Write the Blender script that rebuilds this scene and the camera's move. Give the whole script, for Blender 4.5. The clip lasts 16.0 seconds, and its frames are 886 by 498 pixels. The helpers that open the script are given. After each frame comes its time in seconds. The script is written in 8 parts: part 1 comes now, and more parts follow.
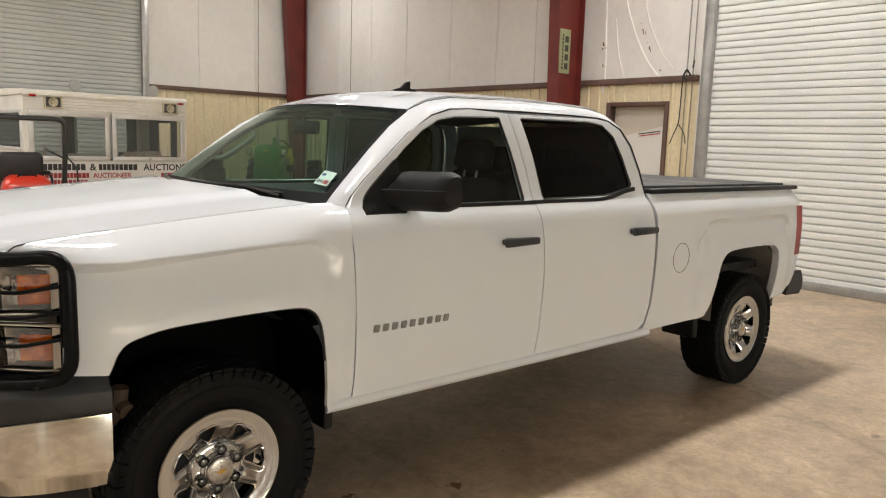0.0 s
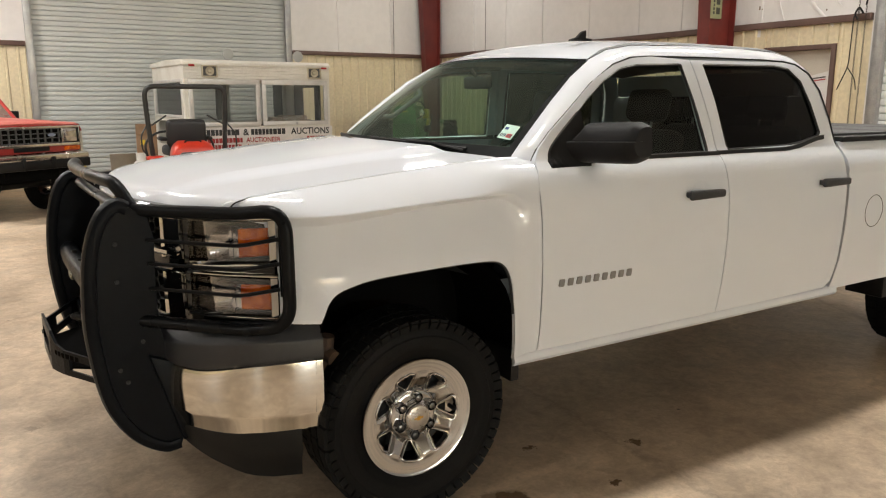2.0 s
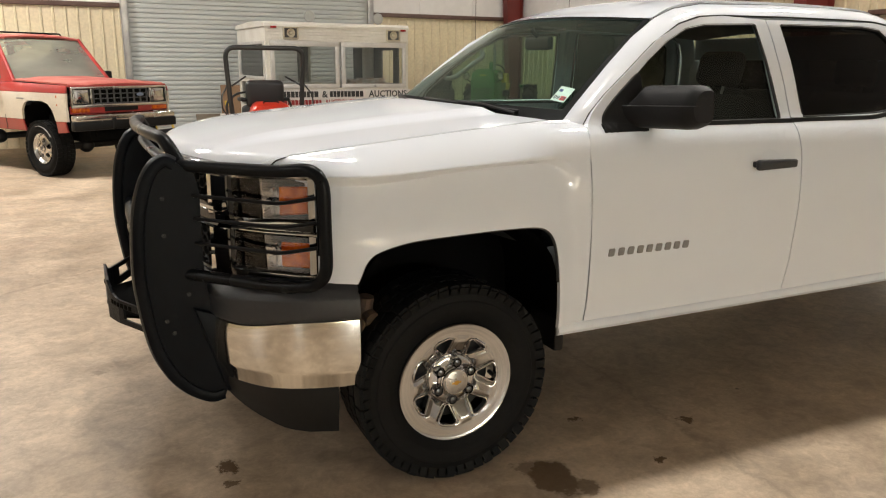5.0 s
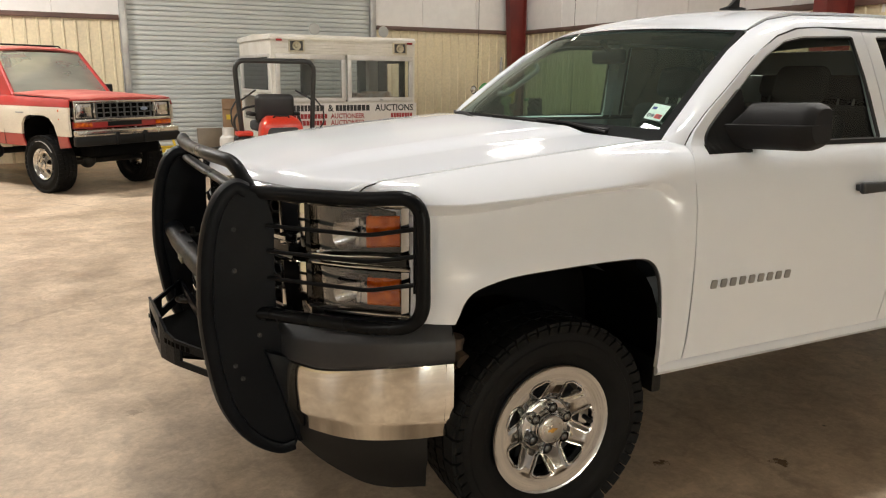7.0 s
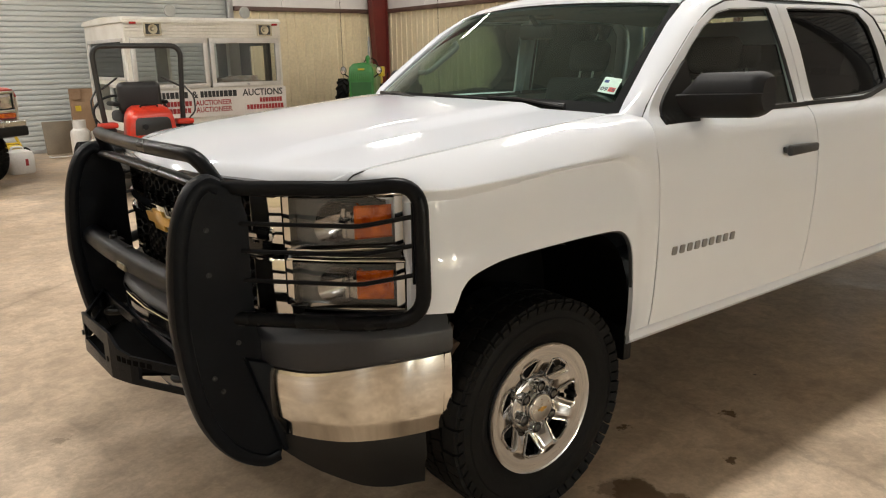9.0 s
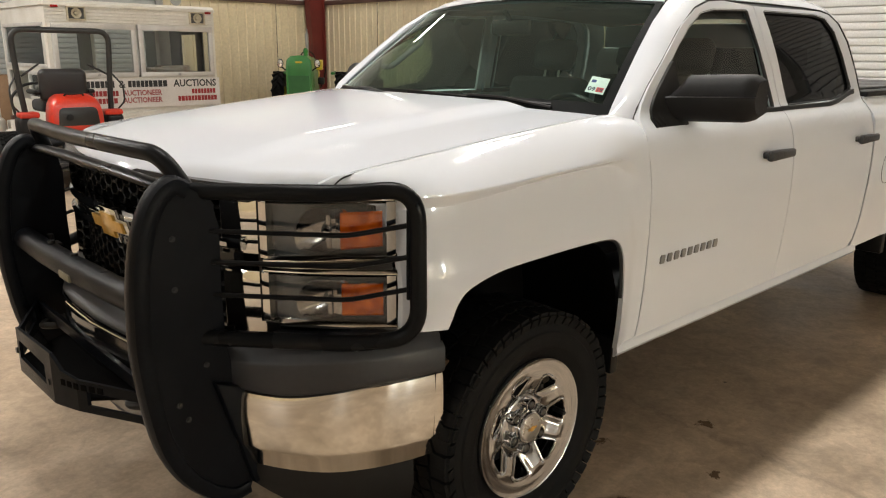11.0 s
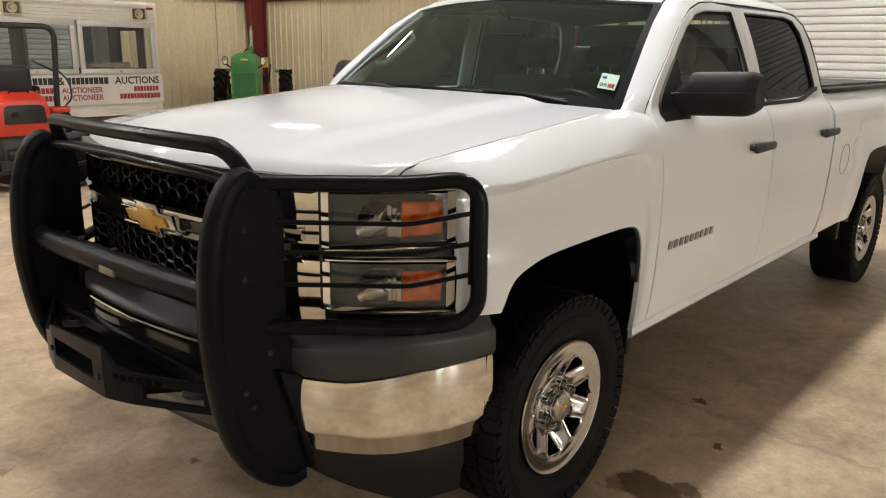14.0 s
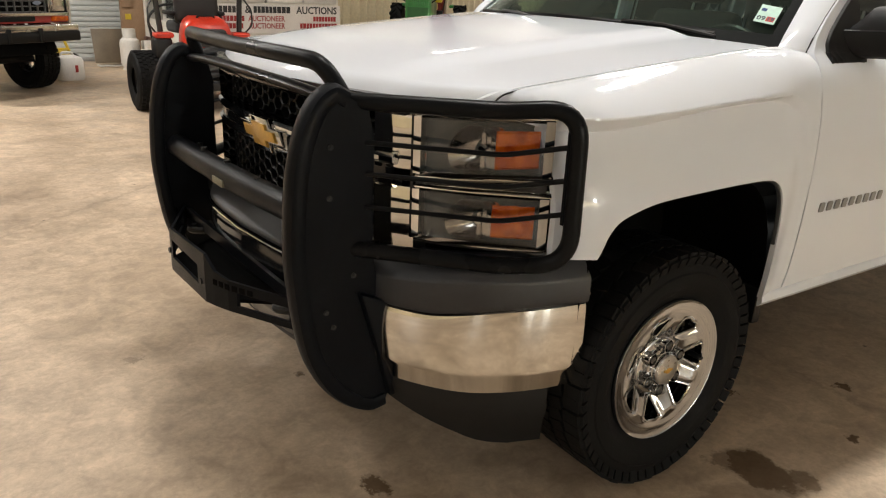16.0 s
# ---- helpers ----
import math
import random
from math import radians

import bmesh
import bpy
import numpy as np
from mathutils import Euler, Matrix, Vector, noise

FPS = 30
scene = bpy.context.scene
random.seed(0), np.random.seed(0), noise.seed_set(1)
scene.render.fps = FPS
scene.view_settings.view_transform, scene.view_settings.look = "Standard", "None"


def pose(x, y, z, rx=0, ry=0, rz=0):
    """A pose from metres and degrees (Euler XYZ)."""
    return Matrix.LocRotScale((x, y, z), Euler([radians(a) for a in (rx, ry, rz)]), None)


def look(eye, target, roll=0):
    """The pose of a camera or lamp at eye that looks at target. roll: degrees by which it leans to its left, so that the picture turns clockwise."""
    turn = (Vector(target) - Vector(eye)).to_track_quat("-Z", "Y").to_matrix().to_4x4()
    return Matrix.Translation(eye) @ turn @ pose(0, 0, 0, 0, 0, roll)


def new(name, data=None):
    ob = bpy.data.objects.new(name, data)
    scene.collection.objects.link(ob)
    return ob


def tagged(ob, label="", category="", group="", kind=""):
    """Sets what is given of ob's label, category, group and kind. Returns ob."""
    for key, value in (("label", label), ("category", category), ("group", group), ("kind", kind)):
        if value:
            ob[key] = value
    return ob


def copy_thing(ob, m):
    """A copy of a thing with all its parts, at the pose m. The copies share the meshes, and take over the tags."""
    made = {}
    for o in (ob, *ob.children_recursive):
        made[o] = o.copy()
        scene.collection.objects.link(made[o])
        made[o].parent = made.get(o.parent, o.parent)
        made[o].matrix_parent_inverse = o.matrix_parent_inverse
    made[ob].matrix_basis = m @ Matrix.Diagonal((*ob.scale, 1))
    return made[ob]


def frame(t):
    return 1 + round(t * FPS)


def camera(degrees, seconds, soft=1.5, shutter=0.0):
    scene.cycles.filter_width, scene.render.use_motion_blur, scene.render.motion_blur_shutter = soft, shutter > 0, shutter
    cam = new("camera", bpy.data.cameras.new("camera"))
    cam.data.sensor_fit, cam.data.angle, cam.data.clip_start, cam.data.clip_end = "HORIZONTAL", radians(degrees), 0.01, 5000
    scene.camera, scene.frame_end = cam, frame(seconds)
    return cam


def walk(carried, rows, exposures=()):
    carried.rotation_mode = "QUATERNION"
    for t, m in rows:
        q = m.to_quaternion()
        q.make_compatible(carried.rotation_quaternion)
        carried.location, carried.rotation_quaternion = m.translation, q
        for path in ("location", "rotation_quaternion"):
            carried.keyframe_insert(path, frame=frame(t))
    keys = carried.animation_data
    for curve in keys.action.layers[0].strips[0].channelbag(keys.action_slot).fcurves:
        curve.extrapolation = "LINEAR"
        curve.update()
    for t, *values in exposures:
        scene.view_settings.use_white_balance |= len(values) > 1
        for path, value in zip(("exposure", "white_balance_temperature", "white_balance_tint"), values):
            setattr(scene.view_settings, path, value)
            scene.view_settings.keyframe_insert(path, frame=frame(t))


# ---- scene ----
cam = camera(61.3, 16.0, soft=1.15)
PATH = [
    (0, (-1.124, -3.482, 1.632), (0.172, -1.985, 1.351), 1.9),
    (0.5, (-1.208, -3.419, 1.63), (0.047, -1.891, 1.334), 1.6),
    (1, (-1.279, -3.367, 1.62), (-0.092, -1.79, 1.296), 1.0),
    (1.5, (-1.324, -3.337, 1.605), (-0.224, -1.705, 1.249), 0.6),
    (2, (-1.326, -3.325, 1.601), (-0.306, -1.65, 1.209), 0.0),
    (2.5, (-1.277, -3.35, 1.605), (-0.298, -1.656, 1.19), -0.5),
    (3, (-1.215, -3.39, 1.603), (-0.267, -1.682, 1.173), -0.9),
    (3.5, (-1.142, -3.425, 1.593), (-0.227, -1.705, 1.14), -1.0),
    (4, (-1.098, -3.44, 1.581), (-0.227, -1.706, 1.1), -0.8),
    (4.5, (-1.099, -3.423, 1.578), (-0.267, -1.671, 1.089), -0.4),
    (5, (-1.176, -3.357, 1.583), (-0.356, -1.597, 1.102), 0.5),
    (5.2, (-1.226, -3.311, 1.585), (-0.402, -1.552, 1.111), 0.8),
    (7.5, (-1.416, -2.867, 1.587), (-0.534, -1.128, 1.144), 0.3),
    (8, (-1.465, -2.791, 1.58), (-0.509, -1.09, 1.14), 0.5),
    (8.5, (-1.575, -2.707, 1.585), (-0.501, -1.085, 1.12), -0.1),
    (9, (-1.694, -2.661, 1.584), (-0.529, -1.114, 1.085), -1.0),
    (9.2, (-1.723, -2.645, 1.581), (-0.545, -1.112, 1.07), -1.0),
    (11.5, (-1.708, -2.316, 1.575), (-0.347, -0.944, 1.059), 0.8),
    (12, (-1.795, -2.256, 1.575), (-0.38, -0.946, 1.043), 0.4),
    (12.5, (-1.901, -2.229, 1.584), (-0.454, -0.953, 1.056), -0.5),
    (13, (-2.0, -2.228, 1.604), (-0.538, -0.957, 1.106), -0.9),
    (13.5, (-2.031, -2.216, 1.593), (-0.577, -0.93, 1.113), -0.1),
    (14, (-2.024, -2.219, 1.564), (-0.587, -0.925, 1.055), 1.0),
    (14.5, (-1.981, -2.214, 1.584), (-0.619, -0.851, 1.048), 0.8),
    (15, (-1.897, -2.209, 1.567), (-0.645, -0.748, 1.022), 0.6),
    (15.5, (-1.831, -2.251, 1.542), (-0.685, -0.724, 0.947), 1.4),
    (16, (-1.804, -2.282, 1.507), (-0.723, -0.734, 0.846), 2.5),
]
walk(cam, [(t, look(eye, target, roll)) for t, eye, target, roll in PATH])

# ---- world and lamps ----
world = bpy.data.worlds.new("night_sky")
scene.world = world
world.use_nodes = True
world.node_tree.nodes["Background"].inputs["Color"].default_value = (0.02, 0.025, 0.035, 1)
world.node_tree.nodes["Background"].inputs["Strength"].default_value = 0.3
scene.view_settings.exposure = 0.0
# first, second and fifth entries are inferred lamps; the rest are added fill
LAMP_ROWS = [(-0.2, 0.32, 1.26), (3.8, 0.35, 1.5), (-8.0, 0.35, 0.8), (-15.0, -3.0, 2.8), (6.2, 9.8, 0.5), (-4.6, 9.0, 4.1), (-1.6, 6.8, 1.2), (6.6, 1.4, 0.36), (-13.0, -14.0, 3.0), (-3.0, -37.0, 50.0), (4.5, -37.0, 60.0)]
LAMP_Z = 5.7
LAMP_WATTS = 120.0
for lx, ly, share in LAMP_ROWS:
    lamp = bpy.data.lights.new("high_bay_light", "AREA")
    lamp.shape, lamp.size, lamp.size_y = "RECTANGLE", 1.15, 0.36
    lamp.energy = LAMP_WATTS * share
    # cooler tint for the unseen fill lamps far to the south
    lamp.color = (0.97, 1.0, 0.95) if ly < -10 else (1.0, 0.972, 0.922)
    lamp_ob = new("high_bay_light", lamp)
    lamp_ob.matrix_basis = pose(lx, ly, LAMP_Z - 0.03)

# ---- materials ----
def nodes_of(m):
    m.use_nodes = True
    t = m.node_tree
    return t, t.nodes["Principled BSDF"]


def noise_node(t, scale, detail=4.0, rough=0.55, coords=None, distort=0.0):
    n = t.nodes.new("ShaderNodeTexNoise")
    n.inputs["Scale"].default_value = scale
    n.inputs["Detail"].default_value = detail
    n.inputs["Roughness"].default_value = rough
    n.inputs["Distortion"].default_value = distort
    if coords is not None:
        t.links.new(coords, n.inputs["Vector"])
    return n


def ramp(t, source, a, b, lo=0.35, hi=0.65):
    r = t.nodes.new("ShaderNodeValToRGB")
    r.color_ramp.elements[0].position, r.color_ramp.elements[1].position = lo, hi
    r.color_ramp.elements[0].color = (*a, 1) if len(a) == 3 else a
    r.color_ramp.elements[1].color = (*b, 1) if len(b) == 3 else b
    t.links.new(source, r.inputs["Fac"])
    return r


def mix(t, fac, a, b, how="MIX"):
    m = t.nodes.new("ShaderNodeMix")
    m.data_type, m.blend_type = "RGBA", how
    for slot, v in ((0, fac), (6, a), (7, b)):
        if isinstance(v, (int, float)):
            m.inputs[slot].default_value = v
        elif isinstance(v, tuple):
            m.inputs[slot].default_value = (*v, 1)
        else:
            t.links.new(v, m.inputs[slot])
    return m.outputs[2]


def material(name, a, b=None, rough=0.5, metal=0.0, scale=3.0, fine=60.0, bump=0.0, bump_scale=80.0, coat=0.0, rough_var=0.08, spec=0.5, grain_depth=0.08):
    """Two-scale mottled surface: broad drift from a to b, fine grain, roughness that wanders, fine relief."""
    m = bpy.data.materials.new(name)
    t, p = nodes_of(m)
    b = b or tuple(c * 0.86 for c in a)
    tc = t.nodes.new("ShaderNodeTexCoord").outputs["Object"]
    broad, grain = noise_node(t, scale, coords=tc), noise_node(t, fine, 3.0, coords=tc)
    colour = ramp(t, broad.outputs["Fac"], a, b).outputs["Color"]
    g = ramp(t, grain.outputs["Fac"], (1 - grain_depth,) * 3, (1 + grain_depth * 0.6,) * 3).outputs["Color"]
    t.links.new(mix(t, 1.0, colour, g, "MULTIPLY"), p.inputs["Base Color"])
    r = ramp(t, broad.outputs["Fac"], (max(0.02, rough - rough_var),) * 3, (min(1.0, rough + rough_var),) * 3)
    t.links.new(r.outputs["Color"], p.inputs["Roughness"])
    p.inputs["Metallic"].default_value = metal
    p.inputs["Coat Weight"].default_value = coat
    p.inputs["Coat Roughness"].default_value = 0.04
    p.inputs["Specular IOR Level"].default_value = spec
    if bump:
        bn = t.nodes.new("ShaderNodeBump")
        bn.inputs["Strength"].default_value = bump
        bn.inputs["Distance"].default_value = 0.004
        t.links.new(noise_node(t, bump_scale, 3.0, coords=tc).outputs["Fac"], bn.inputs["Height"])
        t.links.new(bn.outputs["Normal"], p.inputs["Normal"])
    return m


def glass(name, tint, gloss_rough=0.01, gain=1.0):
    """Thin sheet glass: tinted straight-through light with a Fresnel gloss."""
    m = bpy.data.materials.new(name)
    m.use_nodes = True
    t = m.node_tree
    t.nodes.clear()
    out = t.nodes.new("ShaderNodeOutputMaterial")
    tr, gl, mx = t.nodes.new("ShaderNodeBsdfTransparent"), t.nodes.new("ShaderNodeBsdfGlossy"), t.nodes.new("ShaderNodeMixShader")
    fr = t.nodes.new("ShaderNodeFresnel")
    fr.inputs["IOR"].default_value = 1.5 * gain
    tr.inputs["Color"].default_value = (*tint, 1)
    gl.inputs["Roughness"].default_value = gloss_rough
    gl.inputs["Color"].default_value = (*[0.6 + 0.4 * v for v in tint], 1)
    t.links.new(fr.outputs["Fac"], mx.inputs["Fac"])
    t.links.new(tr.outputs["BSDF"], mx.inputs[1])
    t.links.new(gl.outputs["BSDF"], mx.inputs[2])
    t.links.new(mx.outputs["Shader"], out.inputs["Surface"])
    return m


def veiled_glass(name, tint, veil, amount):
    """Thin sheet glass under a diffuse veil: dusty on the off-road car, painted reflection haze on the pickup."""
    m = glass(name, tint)
    t = m.node_tree
    out, clean = t.nodes["Material Output"], t.nodes["Mix Shader"]
    df, mx = t.nodes.new("ShaderNodeBsdfDiffuse"), t.nodes.new("ShaderNodeMixShader")
    df.inputs["Color"].default_value = (*veil, 1)
    n = noise_node(t, 2.0, 3.0)
    r = ramp(t, n.outputs["Fac"], (amount * 0.85,) * 3, (amount * 1.15,) * 3)
    t.links.new(r.outputs["Color"], mx.inputs["Fac"])
    t.links.new(clean.outputs["Shader"], mx.inputs[1])
    t.links.new(df.outputs["BSDF"], mx.inputs[2])
    t.links.new(mx.outputs["Shader"], out.inputs["Surface"])
    return m


def glow(name, colour, strength):
    m = bpy.data.materials.new(name)
    t, p = nodes_of(m)
    p.inputs["Base Color"].default_value = (0.8, 0.8, 0.8, 1)
    p.inputs["Emission Color"].default_value = (*colour, 1)
    p.inputs["Emission Strength"].default_value = strength
    return m


def concrete_floor():
    m = bpy.data.materials.new("concrete_floor")
    t, p = nodes_of(m)
    tc = t.nodes.new("ShaderNodeTexCoord").outputs["Object"]
    big, mid, fine = noise_node(t, 0.55, 5.0, 0.6, tc, 0.6), noise_node(t, 2.6, 6.0, 0.62, tc, 0.3), noise_node(t, 55.0, 3.0, 0.6, tc)
    c = ramp(t, big.outputs["Fac"], (0.42, 0.325, 0.232), (0.60, 0.475, 0.35), 0.38, 0.62).outputs["Color"]
    c = mix(t, 1.0, c, ramp(t, mid.outputs["Fac"], (0.80, 0.785, 0.77), (1.09, 1.085, 1.08), 0.36, 0.62).outputs["Color"], "MULTIPLY")
    c = mix(t, 1.0, c, ramp(t, fine.outputs["Fac"], (0.94, 0.94, 0.94), (1.04, 1.04, 1.04)).outputs["Color"], "MULTIPLY")
    blot = noise_node(t, 9.0, 5.0, 0.65, tc, 0.8)
    c = mix(t, 1.0, c, ramp(t, blot.outputs["Fac"], (0.85, 0.84, 0.83), (1.08, 1.08, 1.075), 0.36, 0.62).outputs["Color"], "MULTIPLY")
    # gritty mottling and pale scuffs
    grit = noise_node(t, 24.0, 5.0, 0.7, tc, 0.6)
    c = mix(t, 1.0, c, ramp(t, grit.outputs["Fac"], (0.90, 0.90, 0.90), (1.07, 1.07, 1.07), 0.36, 0.64).outputs["Color"], "MULTIPLY")
    scuff = noise_node(t, 13.0, 6.0, 0.75, tc, 1.2)
    pale = ramp(t, scuff.outputs["Fac"], (0, 0, 0), (0.4, 0.4, 0.4), 0.655, 0.72)
    c = mix(t, pale.outputs["Color"], c, (0.52, 0.45, 0.37))
    # small dark oil specks
    vor = t.nodes.new("ShaderNodeTexVoronoi")
    vor.inputs["Scale"].default_value = 2.6
    t.links.new(tc, vor.inputs["Vector"])
    speck = ramp(t, vor.outputs["Distance"], (0.8, 0.8, 0.8), (0, 0, 0), 0.012, 0.03)
    c = mix(t, speck.outputs["Color"], c, (0.05, 0.04, 0.03))
    # worn spots: drips by the tyre, oil spots, scuffed patch ahead of the bumper
    warp = noise_node(t, 9.0, 6.0, 0.7, tc)
    add = t.nodes.new("ShaderNodeVectorMath")
    add.operation = "MULTIPLY_ADD"
    add.inputs[1].default_value = (0.2, 0.2, 0.0)
    t.links.new(warp.outputs["Color"], add.inputs[0])
    t.links.new(tc, add.inputs[2])
    wet = None
    for x, y, rx, ry, dark in SPOTS:
        sub = t.nodes.new("ShaderNodeVectorMath")
        sub.operation = "SUBTRACT"
        sub.inputs[1].default_value = (x + 0.10, y + 0.10, 0)
        t.links.new(add.outputs[0], sub.inputs[0])
        sc = t.nodes.new("ShaderNodeVectorMath")
        sc.operation = "MULTIPLY"
        sc.inputs[1].default_value = (1 / rx, 1 / ry, 0)
        t.links.new(sub.outputs[0], sc.inputs[0])
        ln = t.nodes.new("ShaderNodeVectorMath")
        ln.operation = "LENGTH"
        t.links.new(sc.outputs[0], ln.inputs[0])
        r = ramp(t, ln.outputs["Value"], (dark, dark, dark), (0, 0, 0), 0.72, 1.0).outputs["Color"]
        wet = r if wet is None else mix(t, 1.0, wet, r, "LIGHTEN")
    c = mix(t, wet, c, (0.10, 0.058, 0.026))
    # hairline cracks
    cv = t.nodes.new("ShaderNodeTexVoronoi")
    cv.feature = "DISTANCE_TO_EDGE"
    cv.inputs["Scale"].default_value = 0.17
    t.links.new(add.outputs[0], cv.inputs["Vector"])
    crack = ramp(t, cv.outputs["Distance"], (0.25, 0.25, 0.25), (0, 0, 0), 0.0, 0.0014)
    c = mix(t, crack.outputs["Color"], c, (0.08, 0.06, 0.045))
    t.links.new(c, p.inputs["Base Color"])
    p.inputs["Specular IOR Level"].default_value = 0.28
    rr = ramp(t, mid.outputs["Fac"], (0.34, 0.34, 0.34), (0.55, 0.55, 0.55))
    t.links.new(mix(t, wet, rr.outputs["Color"], (0.18, 0.18, 0.18)), p.inputs["Roughness"])
    bn = t.nodes.new("ShaderNodeBump")
    bn.inputs["Strength"].default_value, bn.inputs["Distance"].default_value = 0.25, 0.003
    t.links.new(fine.outputs["Fac"], bn.inputs["Height"])
    t.links.new(bn.outputs["Normal"], p.inputs["Normal"])
    return m


SPOTS = [(0.35, -1.14, 0.10, 0.16, 0.8), (0.29, -1.03, 0.06, 0.07, 0.6), (0.43, -1.25, 0.06, 0.05, 0.65), (-0.81, -0.54, 0.045, 0.06, 0.8), (-0.81, -0.67, 0.03, 0.03, 0.7), (0.72, -0.76, 0.03, 0.02, 0.75), (1.19, -0.96, 0.04, 0.025, 0.75),
         (0.83, -1.2, 0.03, 0.025, 0.8), (-0.73, 0.23, 0.03, 0.03, 0.7), (-1.27, 0.69, 0.05, 0.02, 0.4), (2.2, -2.1, 0.03, 0.02, 0.6), (3.6, -2.0, 0.03, 0.02, 0.6),
         (0.1, -1.22, 0.22, 0.12, 0.3)]
FLOOR = concrete_floor()
WHITE_PAINT = material("white_car_paint", (0.715, 0.745, 0.80), (0.70, 0.73, 0.782), 0.5, scale=0.7, coat=1.0, rough_var=0.02, grain_depth=0.0, spec=0.06)
WHITE_PAINT.node_tree.nodes["Principled BSDF"].inputs["Coat Roughness"].default_value = 0.065
CHROME = material("chrome", (0.60, 0.615, 0.63), (0.56, 0.575, 0.585), 0.06, 1.0, 3.0, rough_var=0.02, grain_depth=0.01)
WHEEL_CHROME = material("wheel_chrome", (0.54, 0.55, 0.565), (0.49, 0.50, 0.515), 0.05, 1.0, 3.0, rough_var=0.02, grain_depth=0.01)
CHROME_DULL = material("hazed_chrome", (0.84, 0.82, 0.78), (0.79, 0.765, 0.71), 0.075, 1.0, 2.5, rough_var=0.03, grain_depth=0.02, bump=0.02, bump_scale=3.0)
BLACK_COAT = material("black_powder_coat", (0.0045, 0.0052, 0.0068), (0.0068, 0.0076, 0.0095), 0.38, bump=0.15, bump_scale=350.0, spec=0.075)
BLACK_SATIN = material("black_satin_tube", (0.006, 0.0063, 0.007), (0.0085, 0.0088, 0.0095), 0.34, spec=0.10)
GREY_PLASTIC = material("dark_grey_plastic", (0.021, 0.0216, 0.024), (0.027, 0.0276, 0.030), 0.46, bump=0.2, bump_scale=500.0)
BLACK_PLASTIC = material("black_plastic", (0.006, 0.006, 0.006), (0.009, 0.009, 0.009), 0.45, spec=0.3)
MIRROR_BLACK = material("mirror_housing_plastic", (0.008, 0.008, 0.009), (0.011, 0.011, 0.012), 0.5, bump=0.15, bump_scale=500.0, spec=0.25)
GLOSS_BLACK = material("gloss_black", (0.008, 0.008, 0.009), (0.012, 0.012, 0.012), 0.12)
RUBBER = material("tyre_rubber", (0.0065, 0.0065, 0.0064), (0.011, 0.0106, 0.0102), 0.66, scale=5.0, spec=0.1, bump=0.2, bump_scale=120.0)
CERAMIC = material("black_ceramic_band", (0.005, 0.006, 0.006), (0.007, 0.008, 0.008), 0.5, spec=0.05)
SEAL = material("rubber_seal", (0.01, 0.01, 0.01), (0.014, 0.014, 0.014), 0.6)
LINER = material("wheel_liner", (0.003, 0.003, 0.003), (0.005, 0.0045, 0.004), 0.9, spec=0.04)
RUST = material("rusty_steel", (0.10, 0.055, 0.03), (0.04, 0.03, 0.025), 0.8, scale=14.0)
LUG_DARK = material("lug_nut_steel", (0.16, 0.165, 0.17), (0.11, 0.115, 0.12), 0.25, 1.0)
CAP_FACE = material("brushed_cap", (0.55, 0.53, 0.50), (0.47, 0.455, 0.43), 0.3, 0.9, scale=20.0)
STEEL_DARK = material("dark_steel", (0.05, 0.048, 0.045), (0.03, 0.03, 0.03), 0.5, 0.6)
STEEL = material("galvanised_steel", (0.42, 0.42, 0.41), (0.33, 0.33, 0.33), 0.42, 0.7, scale=5.0)
AMBER = material("amber_lens", (0.80, 0.17, 0.008), (0.34, 0.035, 0.002), 0.16, scale=26.0, coat=1.0, bump=0.5, bump_scale=60.0)
RED_LENS = material("red_lens", (0.38, 0.012, 0.012), (0.28, 0.008, 0.01), 0.15, coat=0.6)
REFLECTOR = material("lamp_reflector", (0.80, 0.80, 0.81), (0.62, 0.62, 0.63), 0.13, 1.0, 16.0)
LAMP_BLACK = material("lamp_housing", (0.085, 0.096, 0.090), (0.045, 0.052, 0.049), 0.22, scale=11.0, coat=0.5)
GOLD = material("gold_badge", (0.62, 0.36, 0.06), (0.52, 0.28, 0.04), 0.35, 0.35, coat=0.4)
BADGE = material("grey_badge", (0.27, 0.265, 0.26), (0.22, 0.215, 0.21), 0.35, 0.2)
GLASS = glass("tinted_glass", (0.58, 0.68, 0.585), gain=0.95)
# greenish veil paints in the haze of ceiling light reflected by the screen
SHIELD = veiled_glass("windscreen_glass", (0.42, 0.60, 0.50), (0.26, 0.34, 0.29), 0.055)
PRIVACY = glass("privacy_glass", (0.028, 0.030, 0.028), gain=0.88)
CLEAR = glass("clear_lens", (0.9, 0.9, 0.9))
FABRIC = material("dark_seat_cloth", (0.03, 0.03, 0.032), (0.045, 0.045, 0.045), 0.9, fine=200.0, bump=0.3, bump_scale=400.0)
TRIM_DARK = material("cabin_trim", (0.028, 0.03, 0.03), (0.04, 0.042, 0.042), 0.6)
HEADLINER = material("grey_headliner", (0.30, 0.29, 0.27), (0.25, 0.24, 0.23), 0.9)
CREAM = material("cream_ribbed_sheet", (0.70, 0.61, 0.42), (0.62, 0.53, 0.36), 0.42, scale=0.8, fine=20.0)
VINYL = material("white_insulation_vinyl", (0.73, 0.71, 0.695), (0.68, 0.66, 0.645), 0.45, scale=0.9, fine=9.0, bump=0.25, bump_scale=1.6, grain_depth=0.03)
DOOR_GREY = material("grey_shutter", (0.55, 0.57, 0.55), (0.48, 0.50, 0.49), 0.4, scale=0.8)
DOOR_WHITE = material("white_shutter", (0.74, 0.75, 0.745), (0.69, 0.70, 0.695), 0.4, scale=0.8)
